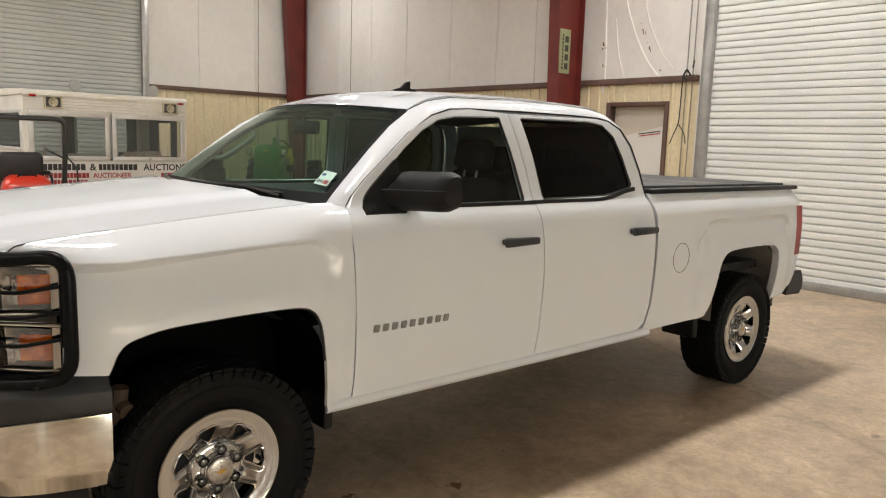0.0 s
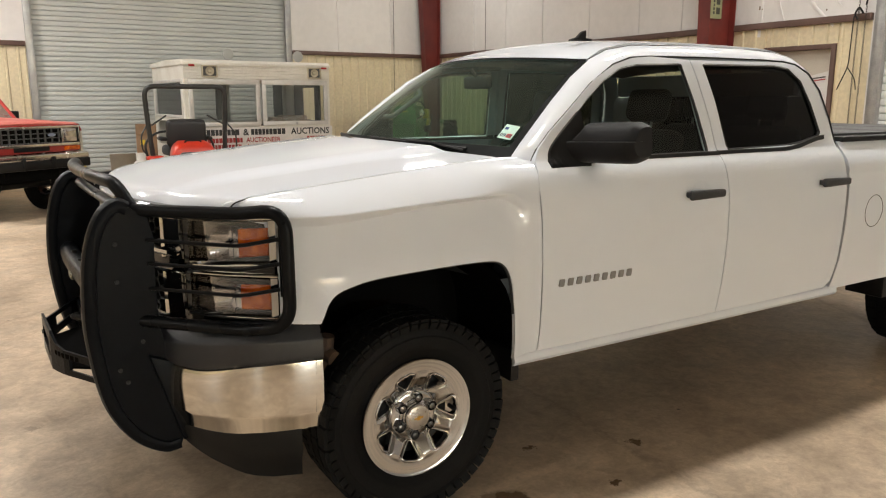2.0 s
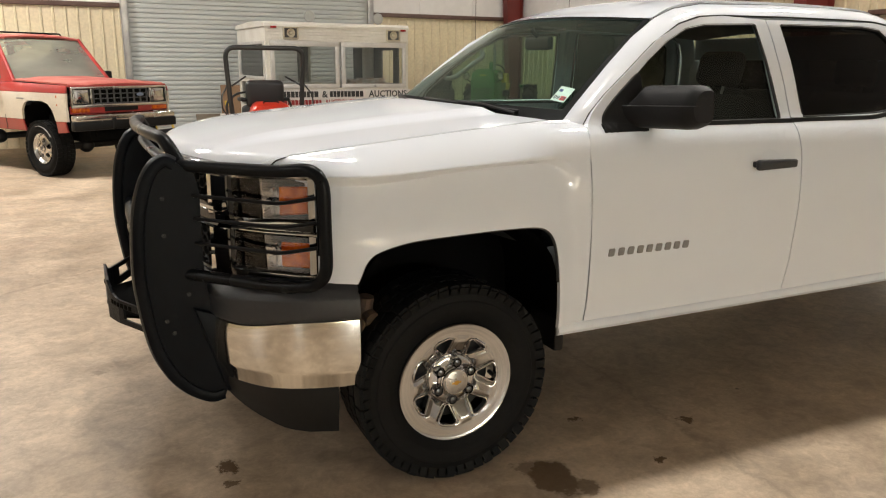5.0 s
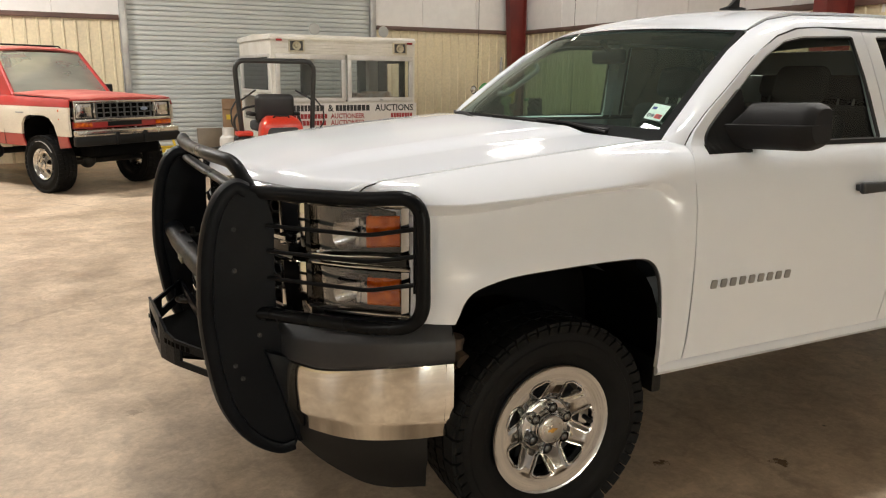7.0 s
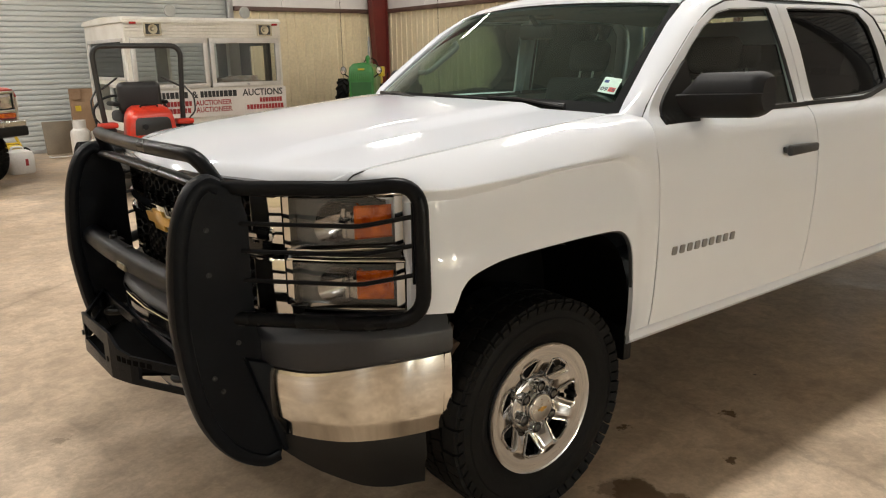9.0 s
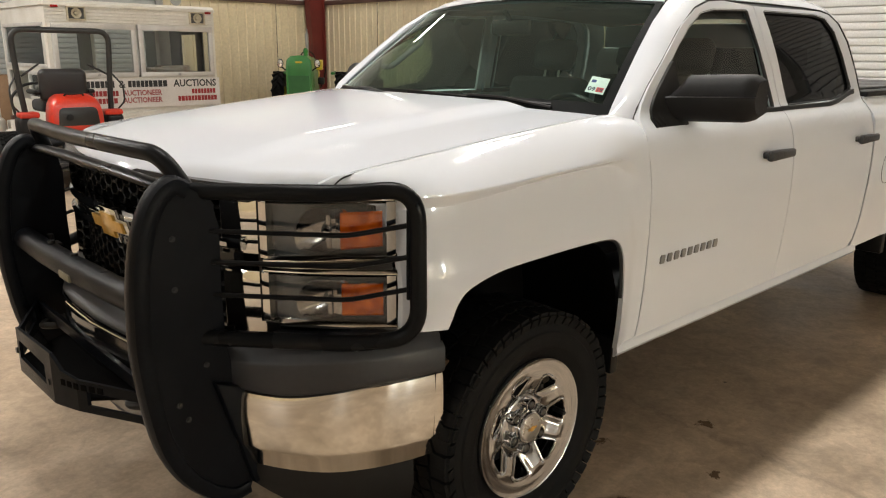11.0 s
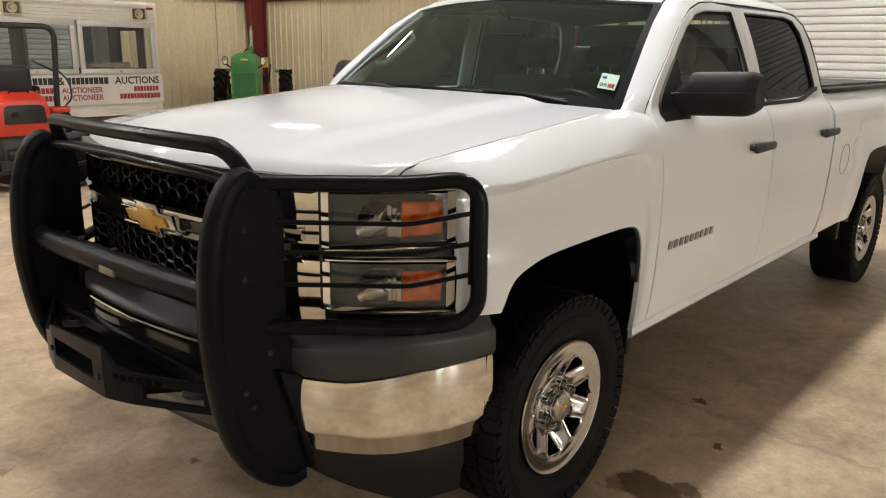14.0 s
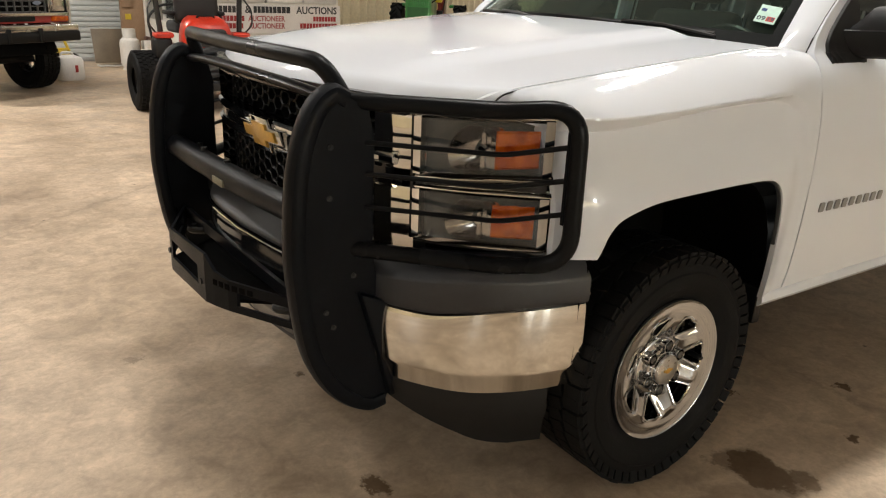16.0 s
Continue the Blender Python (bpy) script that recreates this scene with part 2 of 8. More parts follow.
BROWN_TRIM = material("brown_trim", (0.12, 0.065, 0.05), (0.09, 0.05, 0.04), 0.5)
OXIDE = material("red_oxide_steel", (0.16, 0.022, 0.016), (0.11, 0.016, 0.013), 0.5, scale=2.0)
CEIL = material("ceiling_vinyl", (0.42, 0.405, 0.39), (0.37, 0.36, 0.345), 0.6, scale=0.7)
DULL_WALL = material("dull_brown_sheet", (0.17, 0.145, 0.12), (0.13, 0.11, 0.09), 0.6, scale=0.5)
LAMP_GLOW = glow("lamp_glow", (1.0, 0.92, 0.80), 14.0)

# ---- building tools ----
def smooth(e0, e1, v):
    k = min(1.0, max(0.0, (v - e0) / (e1 - e0)))
    return k * k * (3 - 2 * k)


def lerp_table(table, v):
    """Smooth curve through (position, value) pairs."""
    if v <= table[0][0]:
        return table[0][1]
    for (a, fa), (b, fb) in zip(table, table[1:]):
        if v <= b:
            return fa + (fb - fa) * (v - a) / (b - a)
    return table[-1][1]


def hermite(table, v):
    """Catmull-Rom through (position, value) pairs."""
    n = len(table)
    if v <= table[0][0]:
        return table[0][1]
    if v >= table[-1][0]:
        return table[-1][1]
    for i in range(n - 1):
        if v <= table[i + 1][0]:
            x0, y0 = table[i]
            x1, y1 = table[i + 1]
            m0 = (table[i + 1][1] - table[i - 1][1]) / (table[i + 1][0] - table[i - 1][0]) if i else (y1 - y0) / (x1 - x0)
            m1 = (table[i + 2][1] - y0) / (table[i + 2][0] - x0) if i + 2 < n else (y1 - y0) / (x1 - x0)
            h = x1 - x0
            k = (v - x0) / h
            return (2 * k**3 - 3 * k**2 + 1) * y0 + (k**3 - 2 * k**2 + k) * h * m0 + (-2 * k**3 + 3 * k**2) * y1 + (k**3 - k**2) * h * m1


def curved(pts, n=4):
    """Catmull-Rom through points, n pieces to each span."""
    rows = [list(enumerate(axis)) for axis in zip(*pts)]
    return [tuple(hermite(row, k / n) for row in rows) for k in range((len(pts) - 1) * n + 1)]


def thing(name, label, category, at=(0, 0, 0), turn=0.0, group="", kind=""):
    ob = new(name)
    ob.empty_display_size = 0.1
    ob.matrix_basis = pose(*at, 0, 0, turn)
    return tagged(ob, label, category, group, kind)


def part(name, bm, mat, parent=None, label="", flat=False, angle=0.6):
    """One bmesh as one mesh object under a thing or a part."""
    me = bpy.data.meshes.new(name)
    bmesh.ops.recalc_face_normals(bm, faces=bm.faces)
    for f in bm.faces:
        f.smooth = not flat
    if not flat:
        for e in bm.edges:
            if len(e.link_faces) == 2 and e.calc_face_angle(0.0) > angle:
                e.smooth = False
    bm.to_mesh(me)
    bm.free()
    for m in mat if isinstance(mat, (list, tuple)) else (mat,):
        me.materials.append(m)
    ob = new(name, me)
    if parent is not None:
        ob.parent = parent
    if label:
        ob["label"] = label
    return ob


def block(bm, lo, hi, bevel=0.0, segs=2, m=None, mi=0):
    """A bevelled box from corner to corner."""
    r = bmesh.ops.create_cube(bm, size=1.0)
    vs = r["verts"]
    c = [(a + b) / 2 for a, b in zip(lo, hi)]
    s = [abs(b - a) for a, b in zip(lo, hi)]
    bmesh.ops.scale(bm, vec=s, verts=vs)
    bmesh.ops.translate(bm, vec=c, verts=vs)
    if bevel:
        es = list({e for v in vs for e in v.link_edges})
        r = bmesh.ops.bevel(bm, geom=es, offset=min(bevel, 0.49 * min(s)), segments=segs, affect="EDGES", profile=0.5)
        vs = list({v for f in r["faces"] for v in f.verts} | {v for v in vs if v.is_valid})
    if mi:
        for f in {f for v in vs for f in v.link_faces}:
            f.material_index = mi
    if m is not None:
        bmesh.ops.transform(bm, matrix=m, verts=vs)
    return vs


def box(lo, hi, bevel=0.0, segs=2, m=None):
    bm = bmesh.new()
    block(bm, lo, hi, bevel, segs, m)
    return bm


def cyl(bm, a, b, r, r2=None, n=20, caps=True):
    """A cylinder or cone between two points."""
    a, b = Vector(a), Vector(b)
    d = b - a
    m = Matrix.Translation((a + b) / 2) @ d.to_track_quat("Z", "Y").to_matrix().to_4x4()
    return bmesh.ops.create_cone(bm, cap_ends=caps, segments=n, radius1=r, radius2=r if r2 is None else r2, depth=d.length, matrix=m)["verts"]


def loft(bm, rings, closed=True, cap=False, mi=0):
    """Quads between rings of equal length."""
    vv = [[bm.verts.new(p) for p in ring] for ring in rings]
    n = len(rings[0])
    for a, b in zip(vv, vv[1:]):
        for i in range(n if closed else n - 1):
            j = (i + 1) % n
            try:
                bm.faces.new((a[i], a[j], b[j], b[i])).material_index = mi
            except ValueError:
                pass
    if cap:
        for ring in (vv[0], vv[-1]):
            try:
                bm.faces.new(ring).material_index = mi
            except ValueError:
                pass
    return vv


def lathe(bm, profile, n=40, axis="y", centre=(0, 0, 0), mi=0):
    """Turn (radius, along) pairs round an axis."""
    rings = []
    for r, s in profile:
        ring = []
        for k in range(n):
            a = 2 * math.pi * k / n
            u, w = r * math.cos(a), r * math.sin(a)
            p = {"y": (u, s, w), "x": (s, u, w), "z": (u, w, s)}[axis]
            ring.append((p[0] + centre[0], p[1] + centre[1], p[2] + centre[2]))
        rings.append(ring)
    return loft(bm, rings, mi=mi)


def rounded(points, radius, steps=5, closed=False):
    """A polyline with its corners rounded off."""
    pts = [Vector(p) for p in points]
    out = []
    n = len(pts)
    for i, p in enumerate(pts):
        if not closed and i in (0, n - 1):
            out.append(p)
            continue
        a, b = pts[i - 1], pts[(i + 1) % n]
        r = radius[i] if isinstance(radius, (list, tuple)) else radius
        d1, d2 = (a - p), (b - p)
        k = min(r, d1.length * 0.48, d2.length * 0.48)
        s, e = p + d1.normalized() * k, p + d2.normalized() * k
        for j in range(steps + 1):
            u = j / steps
            out.append(s * (1 - u) ** 2 + p * 2 * u * (1 - u) + e * u * u)
    return out


def tube(bm, points, r, n=12, closed=False, caps=True, flat=1.0, mi=0):
    """A round bar swept along points (no twist)."""
    pts = [Vector(p) for p in points]
    rings = []
    prev = None
    m = len(pts)
    for i, p in enumerate(pts):
        if closed:
            d = pts[(i + 1) % m] - pts[i - 1]
        else:
            d = pts[min(i + 1, m - 1)] - pts[max(i - 1, 0)]
        d.normalize()
        if prev is None:
            ref = Vector((0, 0, 1)) if abs(d.z) < 0.9 else Vector((1, 0, 0))
            u = (ref - d * ref.dot(d)).normalized()
        else:
            u = (prev - d * prev.dot(d)).normalized()
        prev = u
        w = d.cross(u)
        rings.append([p + (u * math.cos(2 * math.pi * k / n) * flat + w * math.sin(2 * math.pi * k / n)) * r for k in range(n)])
    if closed:
        rings.append(rings[0])
    loft(bm, rings, cap=caps and not closed, mi=mi)
    if closed:
        bmesh.ops.remove_doubles(bm, verts=bm.verts, dist=1e-5)


def prism(bm, outline, lo, hi, axis="y", bevel=0.0, m=None):
    """A flat outline (pairs) drawn out along an axis."""
    def place(p, s):
        return {"y": (p[0], s, p[1]), "x": (s, p[0], p[1]), "z": (p[0], p[1], s)}[axis]
    a = [bm.verts.new(place(p, lo)) for p in outline]
    b = [bm.verts.new(place(p, hi)) for p in outline]
    n = len(outline)
    fs = [bm.faces.new(a), bm.faces.new(b)]
    sides = [bm.faces.new((a[i], a[(i + 1) % n], b[(i + 1) % n], b[i])) for i in range(n)]
    vs = a + b
    bmesh.ops.recalc_face_normals(bm, faces=fs + sides)
    if bevel:
        es = list({e for f in fs for e in f.edges})
        r = bmesh.ops.bevel(bm, geom=es, offset=bevel, segments=2, affect="EDGES", profile=0.5)
        vs = list({v for f in r["faces"] for v in f.verts} | {v for v in vs if v.is_valid})
    if m is not None:
        bmesh.ops.transform(bm, matrix=m, verts=vs)
    return vs


def skin(outline, surface, cuts_u, cuts_v, holes=(), fold=0.02, mirror=False):
    """A sheet-metal panel: an outline (with holes) in the plane of u and v, cut fine, laid on surface(u, v), its rim folded in along fold (a vector or metres in y)."""
    bm = bmesh.new()
    edges = []
    for loop in (outline, *holes):
        vs = [bm.verts.new((u, v, 0)) for u, v in loop]
        edges += [bm.edges.new((vs[i], vs[(i + 1) % len(vs)])) for i in range(len(vs))]
    bmesh.ops.triangle_fill(bm, use_beauty=True, use_dissolve=False, edges=edges, normal=(0, 0, 1))
    us, vs_ = [p[0] for p in outline], [p[1] for p in outline]
    for cuts, lo, hi, no in ((cuts_u, min(us), max(us), (1, 0, 0)), (cuts_v, min(vs_), max(vs_), (0, 1, 0))):
        for c in cuts:
            if lo + 1e-4 < c < hi - 1e-4:
                bmesh.ops.bisect_plane(bm, geom=bm.verts[:] + bm.edges[:] + bm.faces[:], dist=1e-5, plane_co=(c * no[0], c * no[1], 0), plane_no=no)
    bmesh.ops.remove_doubles(bm, verts=bm.verts, dist=2e-4)
    rim = [e for e in bm.edges if len(e.link_faces) == 1]
    if fold:
        r = bmesh.ops.extrude_edge_only(bm, edges=rim)
        inner = {v for v in r["geom"] if isinstance(v, bmesh.types.BMVert)}
    else:
        inner = set()
    for v in bm.verts:
        p = Vector(surface(v.co.x, v.co.y))
        if v in inner:
            p = p + (Vector(fold) if isinstance(fold, (tuple, list)) else Vector((0, fold, 0)))
        if mirror:
            p.y = -p.y
        v.co = p
    return bm


def steps(lo, hi, step):
    return [lo + step * i for i in range(int((hi - lo) / step) + 1)]


def sheet(bm, fn, us, vs, mi=0):
    """A grid laid on fn(u, v)."""
    rows = [[bm.verts.new(fn(u, v)) for v in vs] for u in us]
    for a, b in zip(rows, rows[1:]):
        for i in range(len(vs) - 1):
            bm.faces.new((a[i], a[i + 1], b[i + 1], b[i])).material_index = mi
    return rows


def facing(ob, way):
    """Turn a sheet's faces towards a direction."""
    way = Vector(way)
    if sum((p.normal.dot(way) * p.area for p in ob.data.polygons), 0.0) < 0:
        ob.data.flip_normals()
    return ob


def thicken(bm, t):
    bmesh.ops.recalc_face_normals(bm, faces=bm.faces)
    bmesh.ops.solidify(bm, geom=bm.faces[:], thickness=t)


def words(name, text, size, m, mat, parent, thick=0.002, label="", width=None):
    """Raised lettering from the built-in font, as a mesh."""
    cu = bpy.data.curves.new(name, "FONT")
    cu.body, cu.size, cu.extrude, cu.resolution_u, cu.offset = text, size, thick, 2, size * 0.022
    tmp = bpy.data.objects.new(name, cu)
    me = bpy.data.meshes.new_from_object(tmp)
    bpy.data.objects.remove(tmp)
    xs = [v.co.x for v in me.vertices]
    w = max(xs) - min(xs)
    if width:
        k = width / w
        for v in me.vertices:
            v.co.x *= k
    me.transform(m)
    me.materials.append(mat)
    ob = new(name, me)
    ob.parent = parent
    if label:
        ob["label"] = label
    return ob

# ---- the hall ----
# unseen south and west ends, set far out to hold added fill lamps
WEST, EAST, SOUTH, NORTH, CEILING_Z = -20.0, 8.05, -40.0, 12.5, 6.4
CAP_Z = 2.55
NORTH_DOOR = (-0.39, 4.40, 4.6)
EAST_DOOR = (-3.0, 1.88, 4.6)
EXIT_DOOR = (2.50, 3.42, 2.24)


def structure(name, bm, mat, label, category, **k):
    return tagged(part(name, bm, mat, None, **k), label, category, kind="structure")


bm = bmesh.new()
block(bm, (WEST - 0.3, SOUTH - 0.3, -0.2), (EAST + 0.3, NORTH + 0.3, 0.0))
structure("floor", bm, FLOOR, "worn tan concrete floor with stains and cracks", "floor", flat=True)
structure("ceiling", box((WEST - 0.3, SOUTH - 0.3, CEILING_Z), (EAST + 0.3, NORTH + 0.3, CEILING_Z + 0.2)), CEIL, "dull grey insulated ceiling of a metal shed", "ceiling", flat=True)


def wall_along(name, a, b, at, axis, out, openings, label, mat=VINYL):
    """A shell wall (outer sheet) from a to b along x or y, with openings (lo, hi, top) through it."""
    bm = bmesh.new()
    edge = a
    for lo, hi, top in sorted(openings):
        spans = [(edge, lo, 0, CEILING_Z), (lo, hi, top, CEILING_Z)]
        for s0, s1, z0, z1 in spans:
            if axis == "x":
                block(bm, (s0, min(at, at + out), z0), (s1, max(at, at + out), z1))
            else:
                block(bm, (min(at, at + out), s0, z0), (max(at, at + out), s1, z1))
        edge = hi
    if axis == "x":
        block(bm, (edge, min(at, at + out), 0), (b, max(at, at + out), CEILING_Z))
    else:
        block(bm, (min(at, at + out), edge, 0), (max(at, at + out), b, CEILING_Z))
    return structure(name, bm, mat, label, "wall", flat=True)


wall_along("wall_north", WEST, EAST, NORTH, "x", 0.2, [NORTH_DOOR], "insulated metal wall, white vinyl above cream ribbed sheet")
wall_along("wall_east", SOUTH, NORTH + 0.2, EAST, "y", 0.2, [EAST_DOOR, EXIT_DOOR], "insulated metal wall with a large shutter and a doorway")
wall_along("wall_south", WEST, EAST, SOUTH, "x", -0.2, [], "plain dull brown metal wall", DULL_WALL)
wall_along("wall_west", SOUTH, NORTH, WEST, "y", -0.2, [], "plain white insulated metal wall")


def wainscot(name, a, b, axis, at, inward, label, z0=0.0, z1=CAP_Z, parent=None):
    """Ribbed cream sheet: flats with raised trapezoid ribs, 0.2 m apart."""
    bm = bmesh.new()
    prof = []
    s = a
    pitch = 0.2
    while s < b - 1e-6:
        e = min(s + pitch, b)
        k = e - s
        prof += [(s, 0.012), (s + 0.70 * k, 0.012), (s + 0.75 * k, 0.034), (s + 0.87 * k, 0.034), (s + 0.92 * k, 0.012)]
        s = e
    prof.append((b, 0.012))
    rows = []
    for z in (z0, z1):
        rows.append([((p, at + inward * d, z) if axis == "x" else (at + inward * d, p, z)) for p, d in prof])
    loft(bm, rows, closed=False)
    ob = part(name, bm, CREAM, parent, flat=True)
    return tagged(ob, label, "wall panel", kind="structure")


def cap(name, a, b, axis, at, inward):
    bm = bmesh.new()
    lo, hi = sorted((at, at + inward * 0.075))
    if axis == "x":
        block(bm, (a, lo, CAP_Z), (b, hi, CAP_Z + 0.085), 0.006)
    else:
        block(bm, (lo, a, CAP_Z), (hi, b, CAP_Z + 0.085), 0.006)
    return tagged(part(name, bm, BROWN_TRIM), "brown metal rail on top of the ribbed sheet", "trim", kind="structure")


for a, b in ((WEST, NORTH_DOOR[0] - 0.12), (NORTH_DOOR[1] + 0.12, EAST)):
    wainscot("wall_panel", a, b, "x", NORTH, -1, "cream ribbed metal sheet on the lower wall")
    cap("trim", a, b, "x", NORTH, -1)
wainscot("wall_panel", EXIT_DOOR[1] + 0.07, NORTH - 0.05, "y", EAST, -1, "cream ribbed metal sheet on the lower wall")
wainscot("wall_panel", EAST_DOOR[1] + 0.14, EXIT_DOOR[0] - 0.07, "y", EAST, -1, "cream ribbed metal sheet beside the doorway")
wainscot("wall_panel", EXIT_DOOR[0] - 0.07, EXIT_DOOR[1] + 0.07, "y", EAST, -1, "cream ribbed metal sheet above the doorway", z0=EXIT_DOOR[2] + 0.06)
cap("trim", EAST_DOOR[1] + 0.14, NORTH - 0.05, "y", EAST, -1)
wainscot("wall_panel", WEST, EAST, "x", SOUTH, 1, "cream ribbed metal sheet on the lower wall")
wainscot("wall_panel", SOUTH, NORTH, "y", WEST, 1, "cream ribbed metal sheet on the lower wall")


def vinyl_seams(name, axis, at, inward, places):
    """Soft vertical folds of the insulation blanket."""
    for s in places:
        bm = bmesh.new()
        rnd = random.Random(round(s * 31))
        pts = []
        for k in range(9):
            z = CAP_Z + 0.09 + (CEILING_Z - CAP_Z - 0.1) * k / 8
            w = s + rnd.uniform(-0.012, 0.012)
            pts.append((w, at + inward * 0.002, z) if axis == "x" else (at + inward * 0.002, w, z))
        tube(bm, pts, 0.014, 8)
        tagged(part(name, bm, VINYL), "vertical taped seam of white insulation", "seam", kind="structure")


vinyl_seams("trim", "y", EAST, -1, [5.0, 5.9, 7.1, 8.4, 9.6, 10.8])
vinyl_seams("trim", "x", NORTH, -1, [5.6, 6.9, -1.6, -2.9, -4.2])


def sagging_blanket():
    """The torn flap of insulation by the east column: a hanging fold, a slanting tear and creases below it."""
    bm = bmesh.new()
    for line, r in (([(3.64, 4.6), (3.63, 3.6), (3.59, 2.9), (3.60, 2.45)], 0.030), ([(3.42, 4.6), (3.28, 3.75), (3.14, 3.36), (3.01, 3.09), (2.80, 2.78), (2.52, 2.52)], 0.024),
                    ([(3.05, 4.2), (2.90, 3.5), (2.66, 3.0), (2.44, 2.75)], 0.012), ([(2.62, 4.4), (2.58, 3.6), (2.46, 3.1)], 0.012), ([(3.44, 3.5), (3.36, 3.0), (3.22, 2.6)], 0.014)):
        tube(bm, curved([(EAST - 0.004, y, z) for y, z in line], 5), r, 8, flat=0.6)
    flap = tagged(part("trim", bm, VINYL), "wrinkled folds of loose white insulation", "insulation", kind="structure")
    rnd = random.Random(5)
    bm = bmesh.new()
    for k in range(26):
        u = rnd.random()
        y, z = (3.40 - 0.86 * u ** 1.2, 4.4 - 1.86 * u) if k % 4 else (3.60 + rnd.uniform(-0.03, 0.02), rnd.uniform(2.6, 3.3))
        y += rnd.uniform(-0.02, 0.02)
        w, h = rnd.uniform(0.005, 0.014), rnd.uniform(0.006, 0.03)
        block(bm, (EAST - 0.024, y - w, z - h), (EAST - 0.019, y + w, z + h), 0.002, 1)
    part("dirt_speck", bm, material("dirt_brown", (0.22, 0.16, 0.11), (0.15, 0.11, 0.08), 0.9), flap, "brown specks of dirt along the tear")
    return flap


sagging_blanket()


def shutter(name, lo, hi, top, axis, at, inward, mat, label, first=0.03):
    """A roll-up door: one curtain of interlocking slats, two guides, a bottom bar."""
    root = thing(name, label, "shutter", kind="structure")
    pitch = 0.09
    n = int(top / pitch) + 1
    def place(s, d, z):
        return (s, at + inward * d, z) if axis == "x" else (at + inward * d, s, z)
    me = None
    prof = [(0.0, 0.010), (0.002, -0.016), (0.0105, -0.016), (0.013, 0.012), (0.020, 0.0155), (0.045, 0.017), (0.072, 0.0165), (0.084, 0.0145), (0.09, 0.010)]
    for i in range(n):
        if me is None:
            bm = bmesh.new()
            loft(bm, [[place(s, d - 0.10, z + first) for z, d in prof] for s in (lo - 0.03, hi + 0.03)], closed=False)
            ob = part("slat", bm, mat, root)
            me = ob.data
        else:
            ob = new("slat", me)
            ob.parent = root
            ob.matrix_basis = Matrix.Translation((0, 0, i * pitch))
    for s in (lo, hi):
        bm = bmesh.new()
        w = 0.11
        a, b = (s - w, s + 0.015) if s == lo else (s - 0.015, s + w)
        p, q = place(a, -0.06, 0), place(b, 0.035, top + 0.2)
        block(bm, [min(x, y) for x, y in zip(p, q)], [max(x, y) for x, y in zip(p, q)], 0.004)
        for k in range(16):
            c = place((a + b) / 2 + (0.025 if s == lo else -0.025), 0.035, 0.2 + 0.28 * k)
            d = place((a + b) / 2 + (0.025 if s == lo else -0.025), 0.045, 0.2 + 0.28 * k)
            cyl(bm, c, d, 0.011, n=8)
        part("guide", bm, STEEL, root, "galvanised steel guide with bolts")
    bm = bmesh.new()
    p, q = place(lo, -0.09, 0.0), place(hi, -0.05, first + 0.03)
    block(bm, [min(x, y) for x, y in zip(p, q)], [max(x, y) for x, y in zip(p, q)], 0.004)
    part("bottom_bar", bm, STEEL, root)
    return root


shutter("door_1", NORTH_DOOR[0], NORTH_DOOR[1], NORTH_DOOR[2], "x", NORTH, -1, DOOR_GREY, "closed grey metal roll-up shutter", 0.038)
shutter("door_2", EAST_DOOR[0], EAST_DOOR[1], EAST_DOOR[2], "y", EAST, -1, DOOR_WHITE, "closed white metal roll-up shutter", 0.078)


def i_column(x_wall, y, z_top, depth0, depth1, label):
    """Tapered red steel I-column against the east wall: web, two flanges, base plate."""
    root = thing("steel_column", label, "column", kind="structure")
    w, tf = 0.2, 0.014
    bm = bmesh.new()
    prism(bm, [(x_wall - depth0, 0.02), (x_wall - 0.03, 0.02), (x_wall - 0.03, z_top), (x_wall - depth1, z_top)], y - 0.005, y + 0.005)
    part("web", bm, OXIDE, root, flat=True)
    bm = bmesh.new()
    prism(bm, [(x_wall - depth0 - tf, 0.02), (x_wall - depth0, 0.02), (x_wall - depth1, z_top), (x_wall - depth1 - tf, z_top)], y - w / 2, y + w / 2)
    part("flange", bm, OXIDE, root, flat=True)
    part("flange", box((x_wall - 0.03, y - w / 2, 0.02), (x_wall - 0.03 + tf, y + w / 2, z_top)), OXIDE, root, flat=True)
    part("base_plate", box((x_wall - depth0 - 0.06, y - 0.15, 0.0), (x_wall, y + 0.15, 0.02)), OXIDE, root, flat=True)
    return root


i_column(EAST - 0.05, 4.07, CEILING_Z, 0.46, 0.66, "red oxide painted steel column with a plaque")
i_column(EAST - 0.05, 12.2, CEILING_Z, 0.24, 0.62, "red oxide painted steel column in the corner")

SIGN = material("pale_green_plaque", (0.34, 0.36, 0.20), (0.28, 0.30, 0.17), 0.5)
SIGN_DARK = material("dark_sign_print", (0.04, 0.04, 0.03), (0.05, 0.05, 0.04), 0.6)
sign = thing("plaque", "pale green plaque with dark print on the red column", "sign")
SX, SY = 7.66, 4.055
part("board", box((SX - 0.12, SY - 0.012, 2.72), (SX + 0.12, SY, 3.36), 0.004), SIGN, sign)
for col, w, n in ((0.035, 0.075, 4), (-0.05, 0.03, 10)):
    for k in range(n):
        z0 = 2.78 + 0.52 * k / n
        part("print_bar", box((SX + col - w / 2, SY - 0.0145, z0), (SX + col + w / 2, SY - 0.0125, z0 + 0.36 / n)), SIGN_DARK, sign, flat=True)

